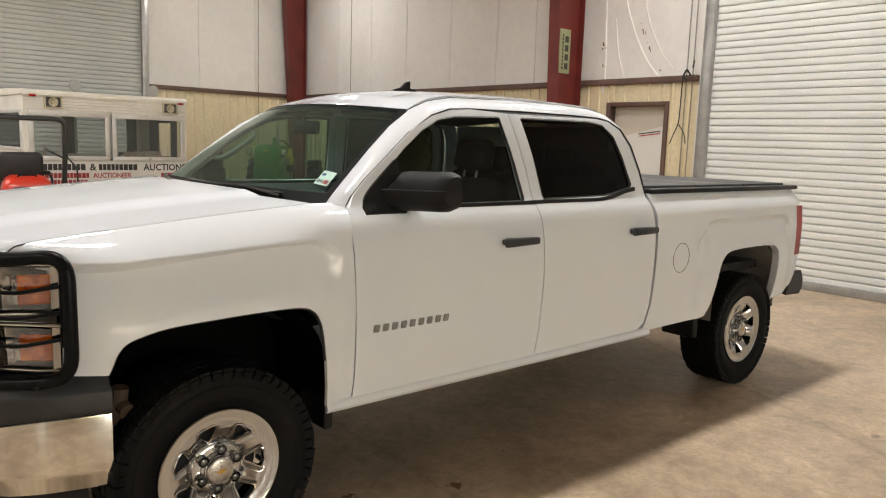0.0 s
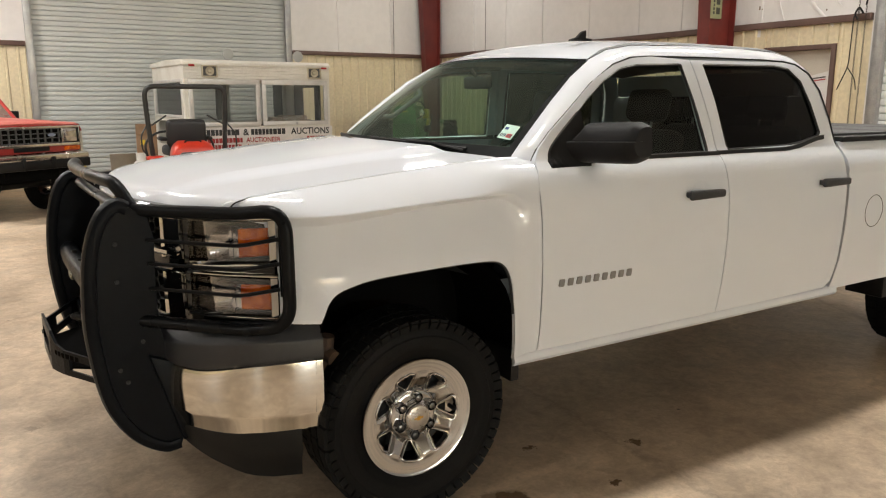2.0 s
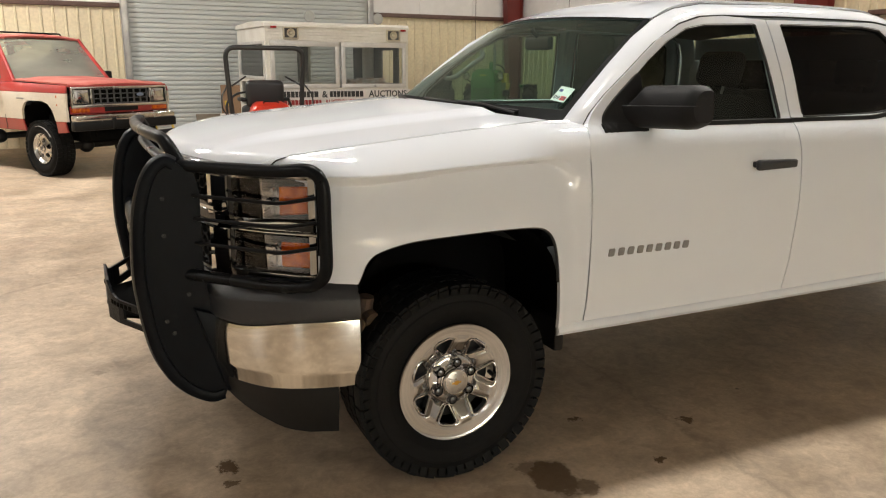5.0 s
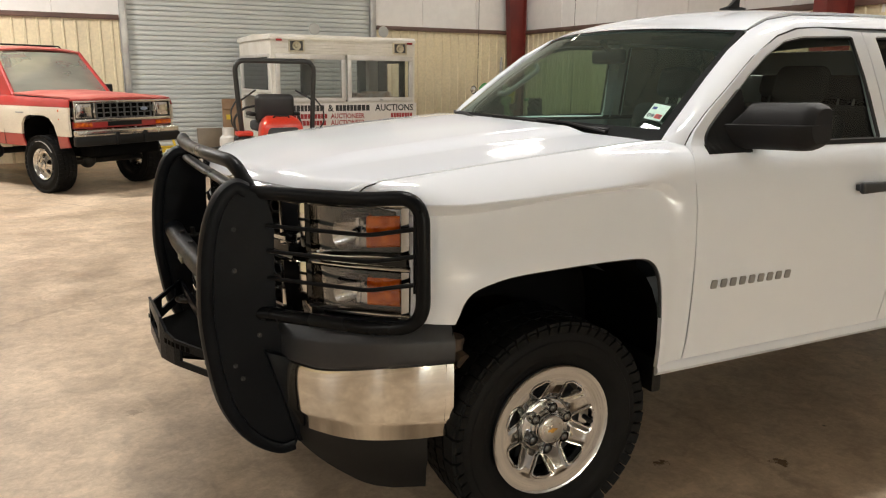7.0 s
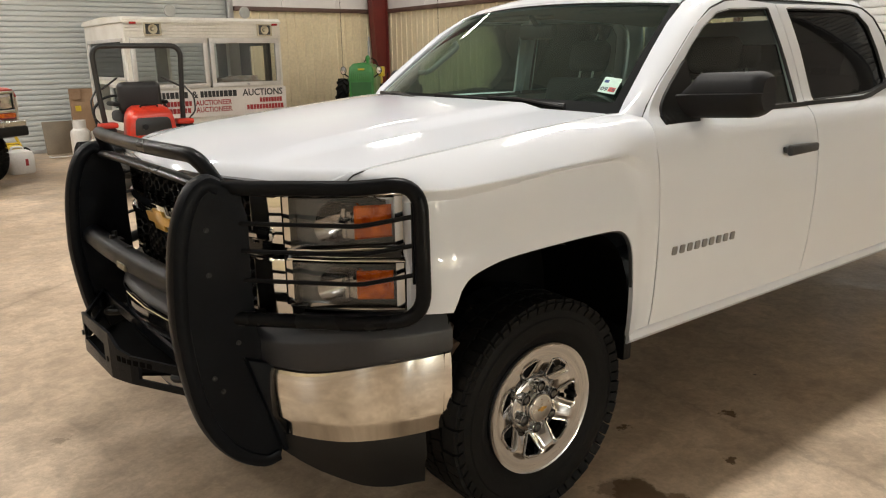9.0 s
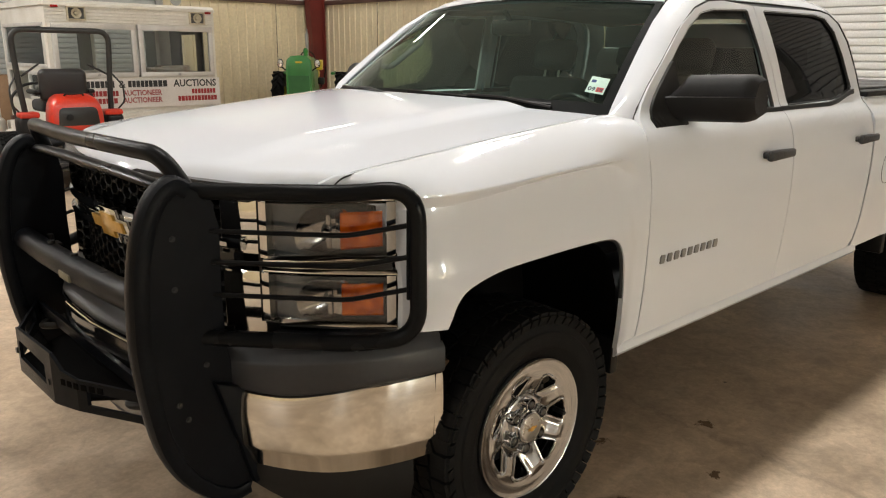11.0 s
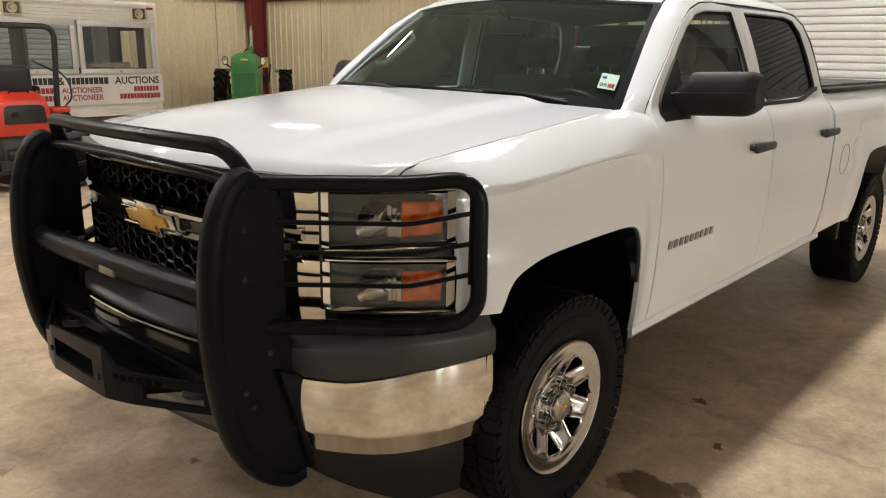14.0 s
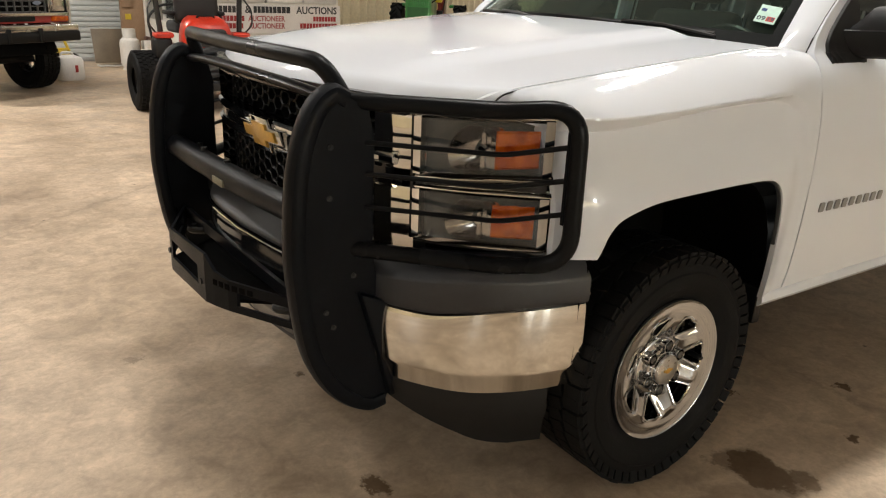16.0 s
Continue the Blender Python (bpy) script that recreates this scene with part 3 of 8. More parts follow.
# doorway in the east wall: brown frame, pale door standing behind
bm = bmesh.new()
for y0, y1, z0, z1 in ((EXIT_DOOR[0] - 0.06, EXIT_DOOR[0], 0, EXIT_DOOR[2] + 0.06), (EXIT_DOOR[1], EXIT_DOOR[1] + 0.06, 0, EXIT_DOOR[2] + 0.06), (EXIT_DOOR[0], EXIT_DOOR[1], EXIT_DOOR[2], EXIT_DOOR[2] + 0.06)):
    block(bm, (EAST - 0.05, y0, z0), (EAST + 0.19, y1, z1), 0.004)
tagged(part("door_frame", bm, BROWN_TRIM), "brown metal frame of a doorway", "door frame", kind="structure")
DOOR_PALE = material("pale_beige_door", (0.60, 0.55, 0.47), (0.54, 0.49, 0.42), 0.45, scale=1.5)
exit_door = thing("door_3", "closed pale beige door with a slanted white notice", "door", kind="structure")
part("leaf", box((EAST + 0.10, EXIT_DOOR[0], 0.01), (EAST + 0.15, EXIT_DOOR[1], EXIT_DOOR[2])), DOOR_PALE, exit_door)
NOTICE = material("white_notice", (0.72, 0.70, 0.67), (0.66, 0.64, 0.61), 0.5)
bm = bmesh.new()
prism(bm, [(EXIT_DOOR[0] + 0.02, 0.4), (EXIT_DOOR[0] + 0.02, 1.98), (EXIT_DOOR[1] - 0.1, 1.80), (EXIT_DOOR[1] - 0.1, 0.4)], EAST + 0.085, EAST + 0.097, axis="x")
part("notice", bm, NOTICE, exit_door, "white board with a red and black line of print", flat=True)
RED_PRINT = material("red_print", (0.45, 0.03, 0.03), (0.38, 0.03, 0.03), 0.6)
for k, (mt, w) in enumerate(((SIGN_DARK, 0.36), (RED_PRINT, 0.34))):
    bm = bmesh.new()
    prism(bm, [(2.62, 1.90 - 0.03 * k), (2.62 + w, 1.86 - 0.03 * k), (2.62 + w, 1.845 - 0.03 * k), (2.62, 1.885 - 0.03 * k)], EAST + 0.080, EAST + 0.083, axis="x")
    part("print_bar", bm, mt, exit_door, flat=True)
bm = bmesh.new()
cyl(bm, (EAST + 0.10, EXIT_DOOR[0] + 0.07, 1.0), (EAST + 0.04, EXIT_DOOR[0] + 0.07, 1.0), 0.028)
part("door_knob", bm, STEEL, exit_door)

# hoist chains of the shutters
CHAIN = material("dark_chain", (0.07, 0.06, 0.05), (0.05, 0.045, 0.04), 0.45, 0.8)


def chain(name, x, y, z0, z1, label, link=0.034, r=0.0028):
    """Links of bent bar, each turned by a quarter to the next, in one mesh."""
    bm = bmesh.new()
    z = z0
    k = 0
    while z < z1:
        a = link * 0.62
        pts = []
        for j in range(8):
            ang = 2 * math.pi * j / 8
            u, w = 0.009 * math.cos(ang), a * math.sin(ang)
            pts.append((x + (u if k % 2 else 0), y + (0 if k % 2 else u), z + w))
        tube2 = [Vector(p) for p in pts]
        rings = []
        for j, p in enumerate(tube2):
            d = (tube2[(j + 1) % 8] - tube2[j - 1]).normalized()
            n1 = Vector((0, 1, 0)) if k % 2 else Vector((1, 0, 0))
            n2 = d.cross(n1)
            rings.append([p + n1 * r, p + n2 * r, p - n1 * r, p - n2 * r])
        rings.append(rings[0])
        loft(bm, rings)
        z += link * 0.86
        k += 1
    return tagged(part(name, bm, CHAIN), label, "chain")


hoist = thing("hoist_chain", "dark steel hand chain of the shutter hanging in a loop", "chain")
for yy in (2.12, 2.03):
    c = chain("chain_strand", EAST - 0.16, yy, 0.75, CEILING_Z + 0.02, "")
    c.parent = hoist
    for key in ("category",):
        del c[key]
bm = bmesh.new()
tube(bm, rounded([(EAST - 0.16, 2.06, 2.62), (EAST - 0.20, 2.10, 2.70), (EAST - 0.16, 2.17, 2.62), (EAST - 0.18, 2.12, 2.56)], 0.03), 0.012, 8)
tube(bm, rounded([(EAST - 0.16, 2.04, 2.72), (EAST - 0.19, 2.0, 2.80)], 0.03), 0.010, 8)
part("knot", bm, BLACK_PLASTIC, hoist, "black cord knotted round the chain")
bm = bmesh.new()
tube(bm, rounded([(EAST - 0.17, 2.17, 2.60), (EAST - 0.17, 2.18, 2.0), (EAST - 0.17, 2.26, 1.82), (EAST - 0.17, 2.30, 1.72)], 0.08), 0.007, 6)
tube(bm, rounded([(EAST - 0.17, 2.18, 1.98), (EAST - 0.17, 2.08, 1.85), (EAST - 0.17, 2.06, 1.72)], 0.08), 0.007, 6)
part("cord", bm, BLACK_PLASTIC, hoist)
chain("chain", 6.9, NORTH - 0.16, 0.9, CEILING_Z + 0.02, "thin dark chain hanging by the north wall", r=0.0028)
chain("chain", EAST - 0.16, 10.1, 0.5, CEILING_Z + 0.02, "thin dark chain hanging by the east wall", r=0.0028)

# high-bay fixtures, hung over the added fill lamps too
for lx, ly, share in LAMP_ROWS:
    fixture = thing("high_bay_fixture", "white linear high-bay lamp under the ceiling, some added only as fill", "lamp", (lx, ly, LAMP_Z), group="ceiling lamps")
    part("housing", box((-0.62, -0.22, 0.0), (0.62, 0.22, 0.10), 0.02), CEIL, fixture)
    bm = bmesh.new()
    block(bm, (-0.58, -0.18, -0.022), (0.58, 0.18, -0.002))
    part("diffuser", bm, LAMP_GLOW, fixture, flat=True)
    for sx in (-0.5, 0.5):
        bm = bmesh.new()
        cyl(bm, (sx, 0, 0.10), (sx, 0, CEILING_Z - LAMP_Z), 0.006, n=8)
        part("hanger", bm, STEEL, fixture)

# ---- the white pickup: nose towards -x, driver's side towards -y ----
truck = thing("pickup_truck", "white crew-cab pickup truck with a black grille guard", "pickup truck", (0, 0.055, 0))
C = 0.055
WB = 3.886
SIDE = [(0.46, 0.925), (0.52, 0.945), (0.60, 0.957), (0.72, 0.968), (0.84, 0.975), (1.00, 0.980), (1.14, 0.977), (1.24, 0.962), (1.31, 0.935), (1.355, 0.895), (1.40, 0.878),
        (1.60, 0.817), (1.74, 0.766), (1.80, 0.735), (1.84, 0.69)]


def flare(x, z, x0, x1, top):
    along = smooth(x0 - 0.05, x0 + 0.05, x) * (1 - smooth(x1 - 0.09, x1 + 0.03, x))
    under = min(1.0, max(0.0, (top - z) / (0.016 + 0.015 * smooth(0.1, -0.4, x) + 0.02 * smooth(0.36, 0.46, x))))
    swell = 1 - smooth(top - 0.26, top - 0.02, z)
    return along * (0.030 * swell - 0.031 * under * (1 - 0.6 * swell))


def half_width(x, z):
    y = hermite(SIDE, z) + C
    y += flare(x, z, -0.9, 0.50, 1.205 + 0.03 * smooth(-0.4, 0.4, x) - 0.035 * smooth(0.40, 0.50, x) ** 2)
    y += flare(x, z, 3.22, 4.50, 1.20 - 0.1 * smooth(4.36, 4.52, x) - 0.12 * smooth(3.38, 3.2, x))
    if x < -0.30:
        y -= 1.45 * (-0.30 - x) ** 2 * (1.0 + 0.02 * smooth(1.05, 1.3, z))
    if x > 4.45:
        y -= 0.55 * (x - 4.45) ** 2
    return y


def side(x, z):
    return (x, -half_width(x, z), z)


SHOULDER = [(-0.75, 1.245), (-0.6, 1.272), (-0.4, 1.29), (-0.1, 1.312), (0.24, 1.338), (0.5, 1.352), (0.7, 1.355)]


def hood_cut(x):
    return C + hermite([(-0.80, 0.70), (-0.72, 0.765), (-0.655, 0.803), (-0.5, 0.822), (-0.2, 0.832), (0.2, 0.83), (0.5, 0.815)], x)


def hood_z(x, y):
    edge = hermite([(-0.95, 1.205), (-0.8, 1.238), (-0.62, 1.268), (-0.4, 1.294), (-0.1, 1.325), (0.2, 1.352), (0.45, 1.370)], x)
    c = hood_cut(x)
    k = min(1.0, abs(y) / c)
    z = edge + 0.042 * (1 - k**2.2)
    z += 0.018 * (1 - smooth(0.49, 0.57, abs(y) - 0.06 * (x + 0.8))) * smooth(-0.85, -0.5, x)
    return z


def hood_front(y):
    """x of the hood's leading edge."""
    k = abs(y)
    return -0.905 + 0.13 * (k / 0.7) ** 2 + (0.8 * (k - 0.7) ** 1.3 if k > 0.7 else 0.0)


def fender(x, v):
    """v is the height up to the shoulder at 1.25, then the roll-over to the hood's cut line at 1.45."""
    top = hermite(SHOULDER, x)
    crease = 1.205 + 0.03 * smooth(-0.4, 0.4, x)
    z1 = max(top - 0.10, crease + 0.006)
    if v <= 1.25:
        z = v + (z1 - 1.25) * smooth(0.95, 1.25, v)
        return (x, -half_width(x, z), z)
    k = (v - 1.25) / 0.2
    y0 = half_width(x, z1)
    y1 = min(hood_cut(x), y0 - 0.03) + 0.004
    zc = hood_z(x, y1) - 0.002
    ys, zs = y1 + 0.008, zc - 0.005
    if k < 0.75:
        q = k / 0.75
        bulge = (0.006 + 0.014 * smooth(0.2, 0.5, x)) * 4 * q * (1 - q)
        return (x, -(y0 + (ys - y0) * q + bulge), z1 + (zs - z1) * q + bulge)
    q = (k - 0.75) / 0.25
    cy, cz = y1 + 0.003, zc - 0.001
    return (x, -(ys * (1 - q) ** 2 + 2 * q * (1 - q) * cy + y1 * q * q), zs * (1 - q) ** 2 + 2 * q * (1 - q) * cz + zc * q * q)


XC, VC = steps(-0.9, 0.40, 0.045) + steps(0.41, 0.57, 0.011) + steps(0.6, 5.0, 0.045), steps(0.4, 1.12, 0.05) + steps(1.12, 1.26, 0.005) + steps(1.265, 1.40, 0.0125) + steps(1.40, 1.46, 0.008)
ZC = steps(0.4, 1.02, 0.06) + steps(1.02, 1.26, 0.01) + steps(1.26, 1.9, 0.03)
FENDER = [(-0.512, 0.845), (-0.392, 0.838), (-0.380, 0.866), (-0.364, 0.907), (-0.334, 0.940), (-0.275, 0.960), (-0.18, 0.976), (0.0, 0.984), (0.18, 0.988), (0.31, 0.985), (0.365, 0.968), (0.398, 0.932), (0.42, 0.87),
          (0.44, 0.75), (0.452, 0.64), (0.458, 0.545), (0.578, 0.53), (0.585, 0.62), (0.580, 0.95), (0.571, 1.12), (0.566, 1.20), (0.570, 1.25), (0.590, 1.35), (0.62, 1.45), (-0.56, 1.45), (-0.62, 1.41), (-0.66, 1.33), (-0.655, 1.27), (-0.60, 1.240), (-0.535, 1.222), (-0.512, 1.1)]
ARCH = curved(FENDER[1:14])
FENDER = FENDER[:1] + ARCH + FENDER[14:]
FRONT_DOOR = [(0.586, 0.548), (1.710, 0.560), (1.722, 0.70), (1.728, 0.95), (1.718, 1.20), (1.712, 1.34), (1.700, 1.50), (1.652, 1.79), (1.40, 1.800), (1.27, 1.790), (1.15, 1.758), (1.005, 1.690), (0.920, 1.630), (0.815, 1.552), (0.700, 1.468), (0.628, 1.403), (0.596, 1.355), (0.580, 1.31), (0.570, 1.25), (0.578, 1.05), (0.588, 0.85), (0.592, 0.65)]
FRONT_WIN = [(0.700, 1.352), (0.715, 1.41), (0.81, 1.502), (0.935, 1.602), (1.05, 1.680), (1.17, 1.738), (1.28, 1.757), (1.585, 1.768), (1.618, 1.60), (1.650, 1.352)]
REAR_DOOR = [(1.715, 0.560), (2.615, 0.565), (2.672, 0.60), (2.700, 0.70), (2.708, 0.95), (2.706, 1.15), (2.695, 1.34), (2.672, 1.50), (2.63, 1.65), (2.57, 1.74), (2.48, 1.785), (2.38, 1.797), (1.657, 1.79), (1.705, 1.50), (1.717, 1.34), (1.723, 1.20), (1.733, 0.95), (1.727, 0.70)]
REAR_WIN = [(1.795, 1.358), (1.765, 1.60), (1.735, 1.770), (2.30, 1.775), (2.42, 1.762), (2.50, 1.70), (2.545, 1.58), (2.582, 1.425), (2.56, 1.405), (2.45, 1.382), (2.30, 1.366)]
BED = [(2.727, 1.372), (2.731, 1.15), (2.731, 0.90), (2.722, 0.72), (2.692, 0.60), (2.668, 0.545), (3.20, 0.548), (3.34, 0.56), (3.395, 0.64), (3.435, 0.76), (3.463, 0.88), (3.50, 0.94), (3.56, 0.972), (3.70, 0.985), (3.9, 0.988), (4.12, 0.985), (4.21, 0.972), (4.262, 0.93), (4.285, 0.86),
       (4.285, 0.75), (4.268, 0.64), (4.25, 0.575), (4.42, 0.59), (4.60, 0.66), (4.685, 0.74), (4.70, 0.86), (4.585, 0.87), (4.565, 1.255), (4.69, 1.262), (4.67, 1.372)]

BED = BED[:7] + curved(BED[7:21]) + BED[21:]


def bed_side(x, z):
    """Bed wall: like the cab's side below the rail, upright at the top."""
    y = half_width(x, min(z, 1.20))
    y -= 0.10 * smooth(1.20, 1.40, z) ** 1.6
    return (x, -y, z)


for mirror in (False, True):
    part("fender", skin(FENDER, fender, XC, VC, fold=0.02, mirror=mirror), WHITE_PAINT, truck, "white painted front wing", angle=0.3)
    for nm, line, win, tint in (("front_door", FRONT_DOOR, FRONT_WIN, GLASS), ("rear_door", REAR_DOOR, REAR_WIN, PRIVACY)):
        hx = 1.535 if nm == "front_door" else 2.565
        cup = [(hx - 0.01 + 0.072 * math.cos(2 * math.pi * k / 24), 1.168 + 0.062 * math.sin(2 * math.pi * k / 24)) for k in range(24)]
        door = part(nm, skin(line, side, XC, ZC, holes=[win, cup], fold=0.025, mirror=mirror), WHITE_PAINT, truck, "white painted cab door")

        def pane(x, z):
            return (x, -half_width(x, z) + 0.016, z)
        grown = []
        cx, cz = sum(p[0] for p in win) / len(win), sum(p[1] for p in win) / len(win)
        for x, z in win:
            grown.append((x + (x - cx) * 0.02, z + (z - cz) * 0.03))
        facing(part("window_glass", skin(grown, pane, XC, ZC, fold=0, mirror=mirror), tint, door, "tinted side window" if tint is GLASS else "black privacy glass"), (0, 1 if mirror else -1, 0)).visible_shadow = tint is PRIVACY
        # black seal round the glass, heavier along the belt
        bm = bmesh.new()
        pts = [Vector((x, (-half_width(x, z) + 0.008) * (-1 if mirror else 1), z)) for x, z in win]
        tube(bm, rounded(pts, 0.02, 3, closed=True), 0.008, 6, closed=True)
        part("window_seal", bm, SEAL, door)
        bm = bmesh.new()
        xs = (0.66, 1.7105) if nm == "front_door" else (1.7155, 2.60)
        lift = (lambda x: 1.344) if nm == "front_door" else (lambda x: 1.346 + 0.055 * smooth(2.2, 2.62, x) ** 1.3)
        rings = []
        for k in range(19):
            x = xs[0] + (xs[1] - xs[0]) * k / 18
            z = lift(x)
            y = half_width(x, z)
            ring = [(x, -(y + 0.007), z - 0.011), (x, -(y + 0.004), z + 0.012), (x, -(y - 0.02), z + 0.014), (x, -(y - 0.02), z - 0.011)]
            rings.append([(a, -b if mirror else b, c) for a, b, c in ring])
        loft(bm, rings, cap=True)
        part("belt_moulding", bm, BLACK_PLASTIC, door, "black strip under the window")
        # pull handle over a shallow scoop
        bm = bmesh.new()
        sgn = 1 if mirror else -1
        y = half_width(hx, 1.165)
        vs = block(bm, (hx - 0.118, sgn * (y + 0.016), 1.144), (hx + 0.118, sgn * (y + 0.044), 1.192), 0.013, 3)
        for v in bm.verts:
            v.co.z += (v.co.z - 1.168) * (-0.22 * smooth(hx, hx + 0.12, v.co.x))
        for sx in (-0.09, 0.09):
            block(bm, (hx + sx - 0.022, sgn * (y - 0.01), 1.155), (hx + sx + 0.022, sgn * (y + 0.03), 1.181), 0.006)
        part("door_handle", bm, GREY_PLASTIC, door, "black plastic pull handle")
        bm = bmesh.new()
        rings = []
        for q, deep in ((1.0, 0.0), (0.96, 0.004), (0.85, 0.018), (0.65, 0.032), (0.4, 0.038), (0.1, 0.040)):
            rings.append([(hx - 0.01 + (x - hx + 0.01) * q, sgn * (half_width(x, z) - deep), 1.168 + (z - 1.168) * q) for x, z in cup])
        loft(bm, rings, cap=True)
        part("handle_cup", bm, WHITE_PAINT, door, "dished white cup behind the handle")
    # sill under the doors
    bm = bmesh.new()
    rings = []
    for k in range(24):
        x = 0.462 + (2.74 - 0.462) * k / 23
        o = [(0.965, 0.575), (1.004, 0.562), (1.015, 0.548), (1.018, 0.528), (1.006, 0.512), (0.955, 0.497), (0.89, 0.50), (0.89, 0.56)]
        rings.append([(x, (1 if mirror else -1) * a, b) for a, b in o])
    loft(bm, rings, cap=True)
    part("rocker_panel", bm, WHITE_PAINT, truck, "white sill under the doors")
    # bed side
    bed = part("bed_side", skin(BED, bed_side, XC, ZC, fold=0.05, mirror=mirror), WHITE_PAINT, truck, "white painted bed side")
    if not mirror:
        bm = bmesh.new()
        ring = []
        for k in range(32):
            a = 2 * math.pi * k / 32
            x, z = 3.0 + 0.088 * math.cos(a), 0.975 + 0.092 * math.sin(a)
            ring.append((x, bed_side(x, z)[1] + 0.0012, z))
        tube(bm, ring, 0.0028, 6, closed=True)
        part("fuel_flap_gap", bm, SEAL, bed, "round seam of the fuel flap")
    # wheel wells
    for ax, name in ((0.0, "front"), (WB, "rear")):
        bm = bmesh.new()
        s = -1 if not mirror else 1
        rings = []
        for yy in (0.995, 0.55):
            ring = []
            for k in range(17):
                a = math.pi * k / 16
                cx, sx = math.cos(a), math.sin(a)
                rx = 0.455 if cx > 0 else 0.425
                ring.append((ax + 0.02 + rx * math.copysign(abs(cx) ** 0.62, cx), s * yy, 0.50 + 0.502 * abs(sx) ** 0.62))
            rings.append(ring)
        loft(bm, rings, closed=False)
        inner = bm.verts.new((ax, s * 0.55, 0.4))
        vs = [v for v in bm.verts if abs(v.co.y - s * 0.55) < 1e-6 and v is not inner]
        vs.sort(key=lambda v: v.co.x)
        for a, b in zip(vs, vs[1:]):
            bm.faces.new((a, b, inner))
        part("wheel_liner", bm, LINER if name == "front" else material("grey_inner_wing", (0.30, 0.29, 0.27), (0.2, 0.19, 0.18), 0.7), truck, "black plastic wheel-arch liner" if name == "front" else "pale inner wheel arch")
    # arch lip of the front wing
    bm = bmesh.new()
    s = 1 if mirror else -1
    pts = [(x, s * (half_width(x, z) - 0.012), z) for x, z in ARCH]
    tube(bm, pts, 0.008, 6)
    part("arch_lip", bm, GREY_PLASTIC, truck)

# hood
bm = bmesh.new()


def hood_point(u, w):
    """u: 0 at the leading edge to 1 at the cowl; w: -1 to 1 across."""
    k = abs(w)
    y = w * 0.86
    front = hood_front(abs(y))
    back = 0.455 - 0.20 * (1 - k**2.2)
    x = front + (back - front) * u
    y = w * (hood_cut(x) - 0.006)
    z = hood_z(x, y) - 0.034 * max(0.0, 1 - (x - front) / 0.06) ** 2
    return (x, y, z)


sheet(bm, hood_point, [0, 0.004, 0.009, 0.015, 0.022, 0.03, 0.04, 0.055, 0.075, 0.095] + [0.12 + 0.88 * k / 26 for k in range(27)], [-1 + k / 22 for k in range(45)])
rim = [e for e in bm.edges if len(e.link_faces) == 1]
r = bmesh.ops.extrude_edge_only(bm, edges=rim)
for v in r["geom"]:
    if isinstance(v, bmesh.types.BMVert):
        v.co.z -= 0.016
part("hood", bm, WHITE_PAINT, truck, "white hood with two raised creases")

for s in (-1, 1):
    bm = bmesh.new()
    tube(bm, [(x, s * (hood_cut(x) - 0.001), hood_z(x, hood_cut(x)) - 0.0065) for x in [-0.565 + 0.038 * k for k in range(27)]], 0.0034, 6)
    x = -0.565
    tube(bm, curved([(x, s * hood_cut(x), hood_z(x, hood_cut(x)) - 0.0045), (-0.595, s * 0.874, 1.2665), (-0.618, s * 0.869, 1.259), (-0.634, s * 0.864, 1.246), (-0.643, s * 0.860, 1.232)]), 0.0026, 6)
    part("hood_seam", bm, SEAL, truck, "thin dark joint beside the hood")

# roof with its side rails and screen pillars
OUT = [(x, y + C, z) for x, y, z in [(0.56, 0.86, 1.29), (0.585, 0.868, 1.340), (0.622, 0.866, 1.402), (0.695, 0.850, 1.468), (0.812, 0.826, 1.554), (0.972, 0.788, 1.672), (1.14, 0.752, 1.762), (1.26, 0.738, 1.796), (1.40, 0.732, 1.805), (1.8, 0.732, 1.810), (2.2, 0.732, 1.810), (2.40, 0.734, 1.806), (2.50, 0.742, 1.792), (2.59, 0.765, 1.745), (2.65, 0.80, 1.655), (2.69, 0.845, 1.51), (2.715, 0.892, 1.34)]]
INN = [(x, y + C, z) for x, y, z in [(0.50, 0.81, 1.30), (0.53, 0.80, 1.352), (0.585, 0.785, 1.405), (0.665, 0.765, 1.475), (0.80, 0.73, 1.59), (0.94, 0.695, 1.70), (1.085, 0.66, 1.785), (1.20, 0.642, 1.828), (1.36, 0.632, 1.854), (1.8, 0.625, 1.868), (2.2, 0.625, 1.866), (2.42, 0.632, 1.858), (2.54, 0.645, 1.838), (2.64, 0.665, 1.78), (2.70, 0.70, 1.68), (2.732, 0.755, 1.52), (2.745, 0.82, 1.34)]]
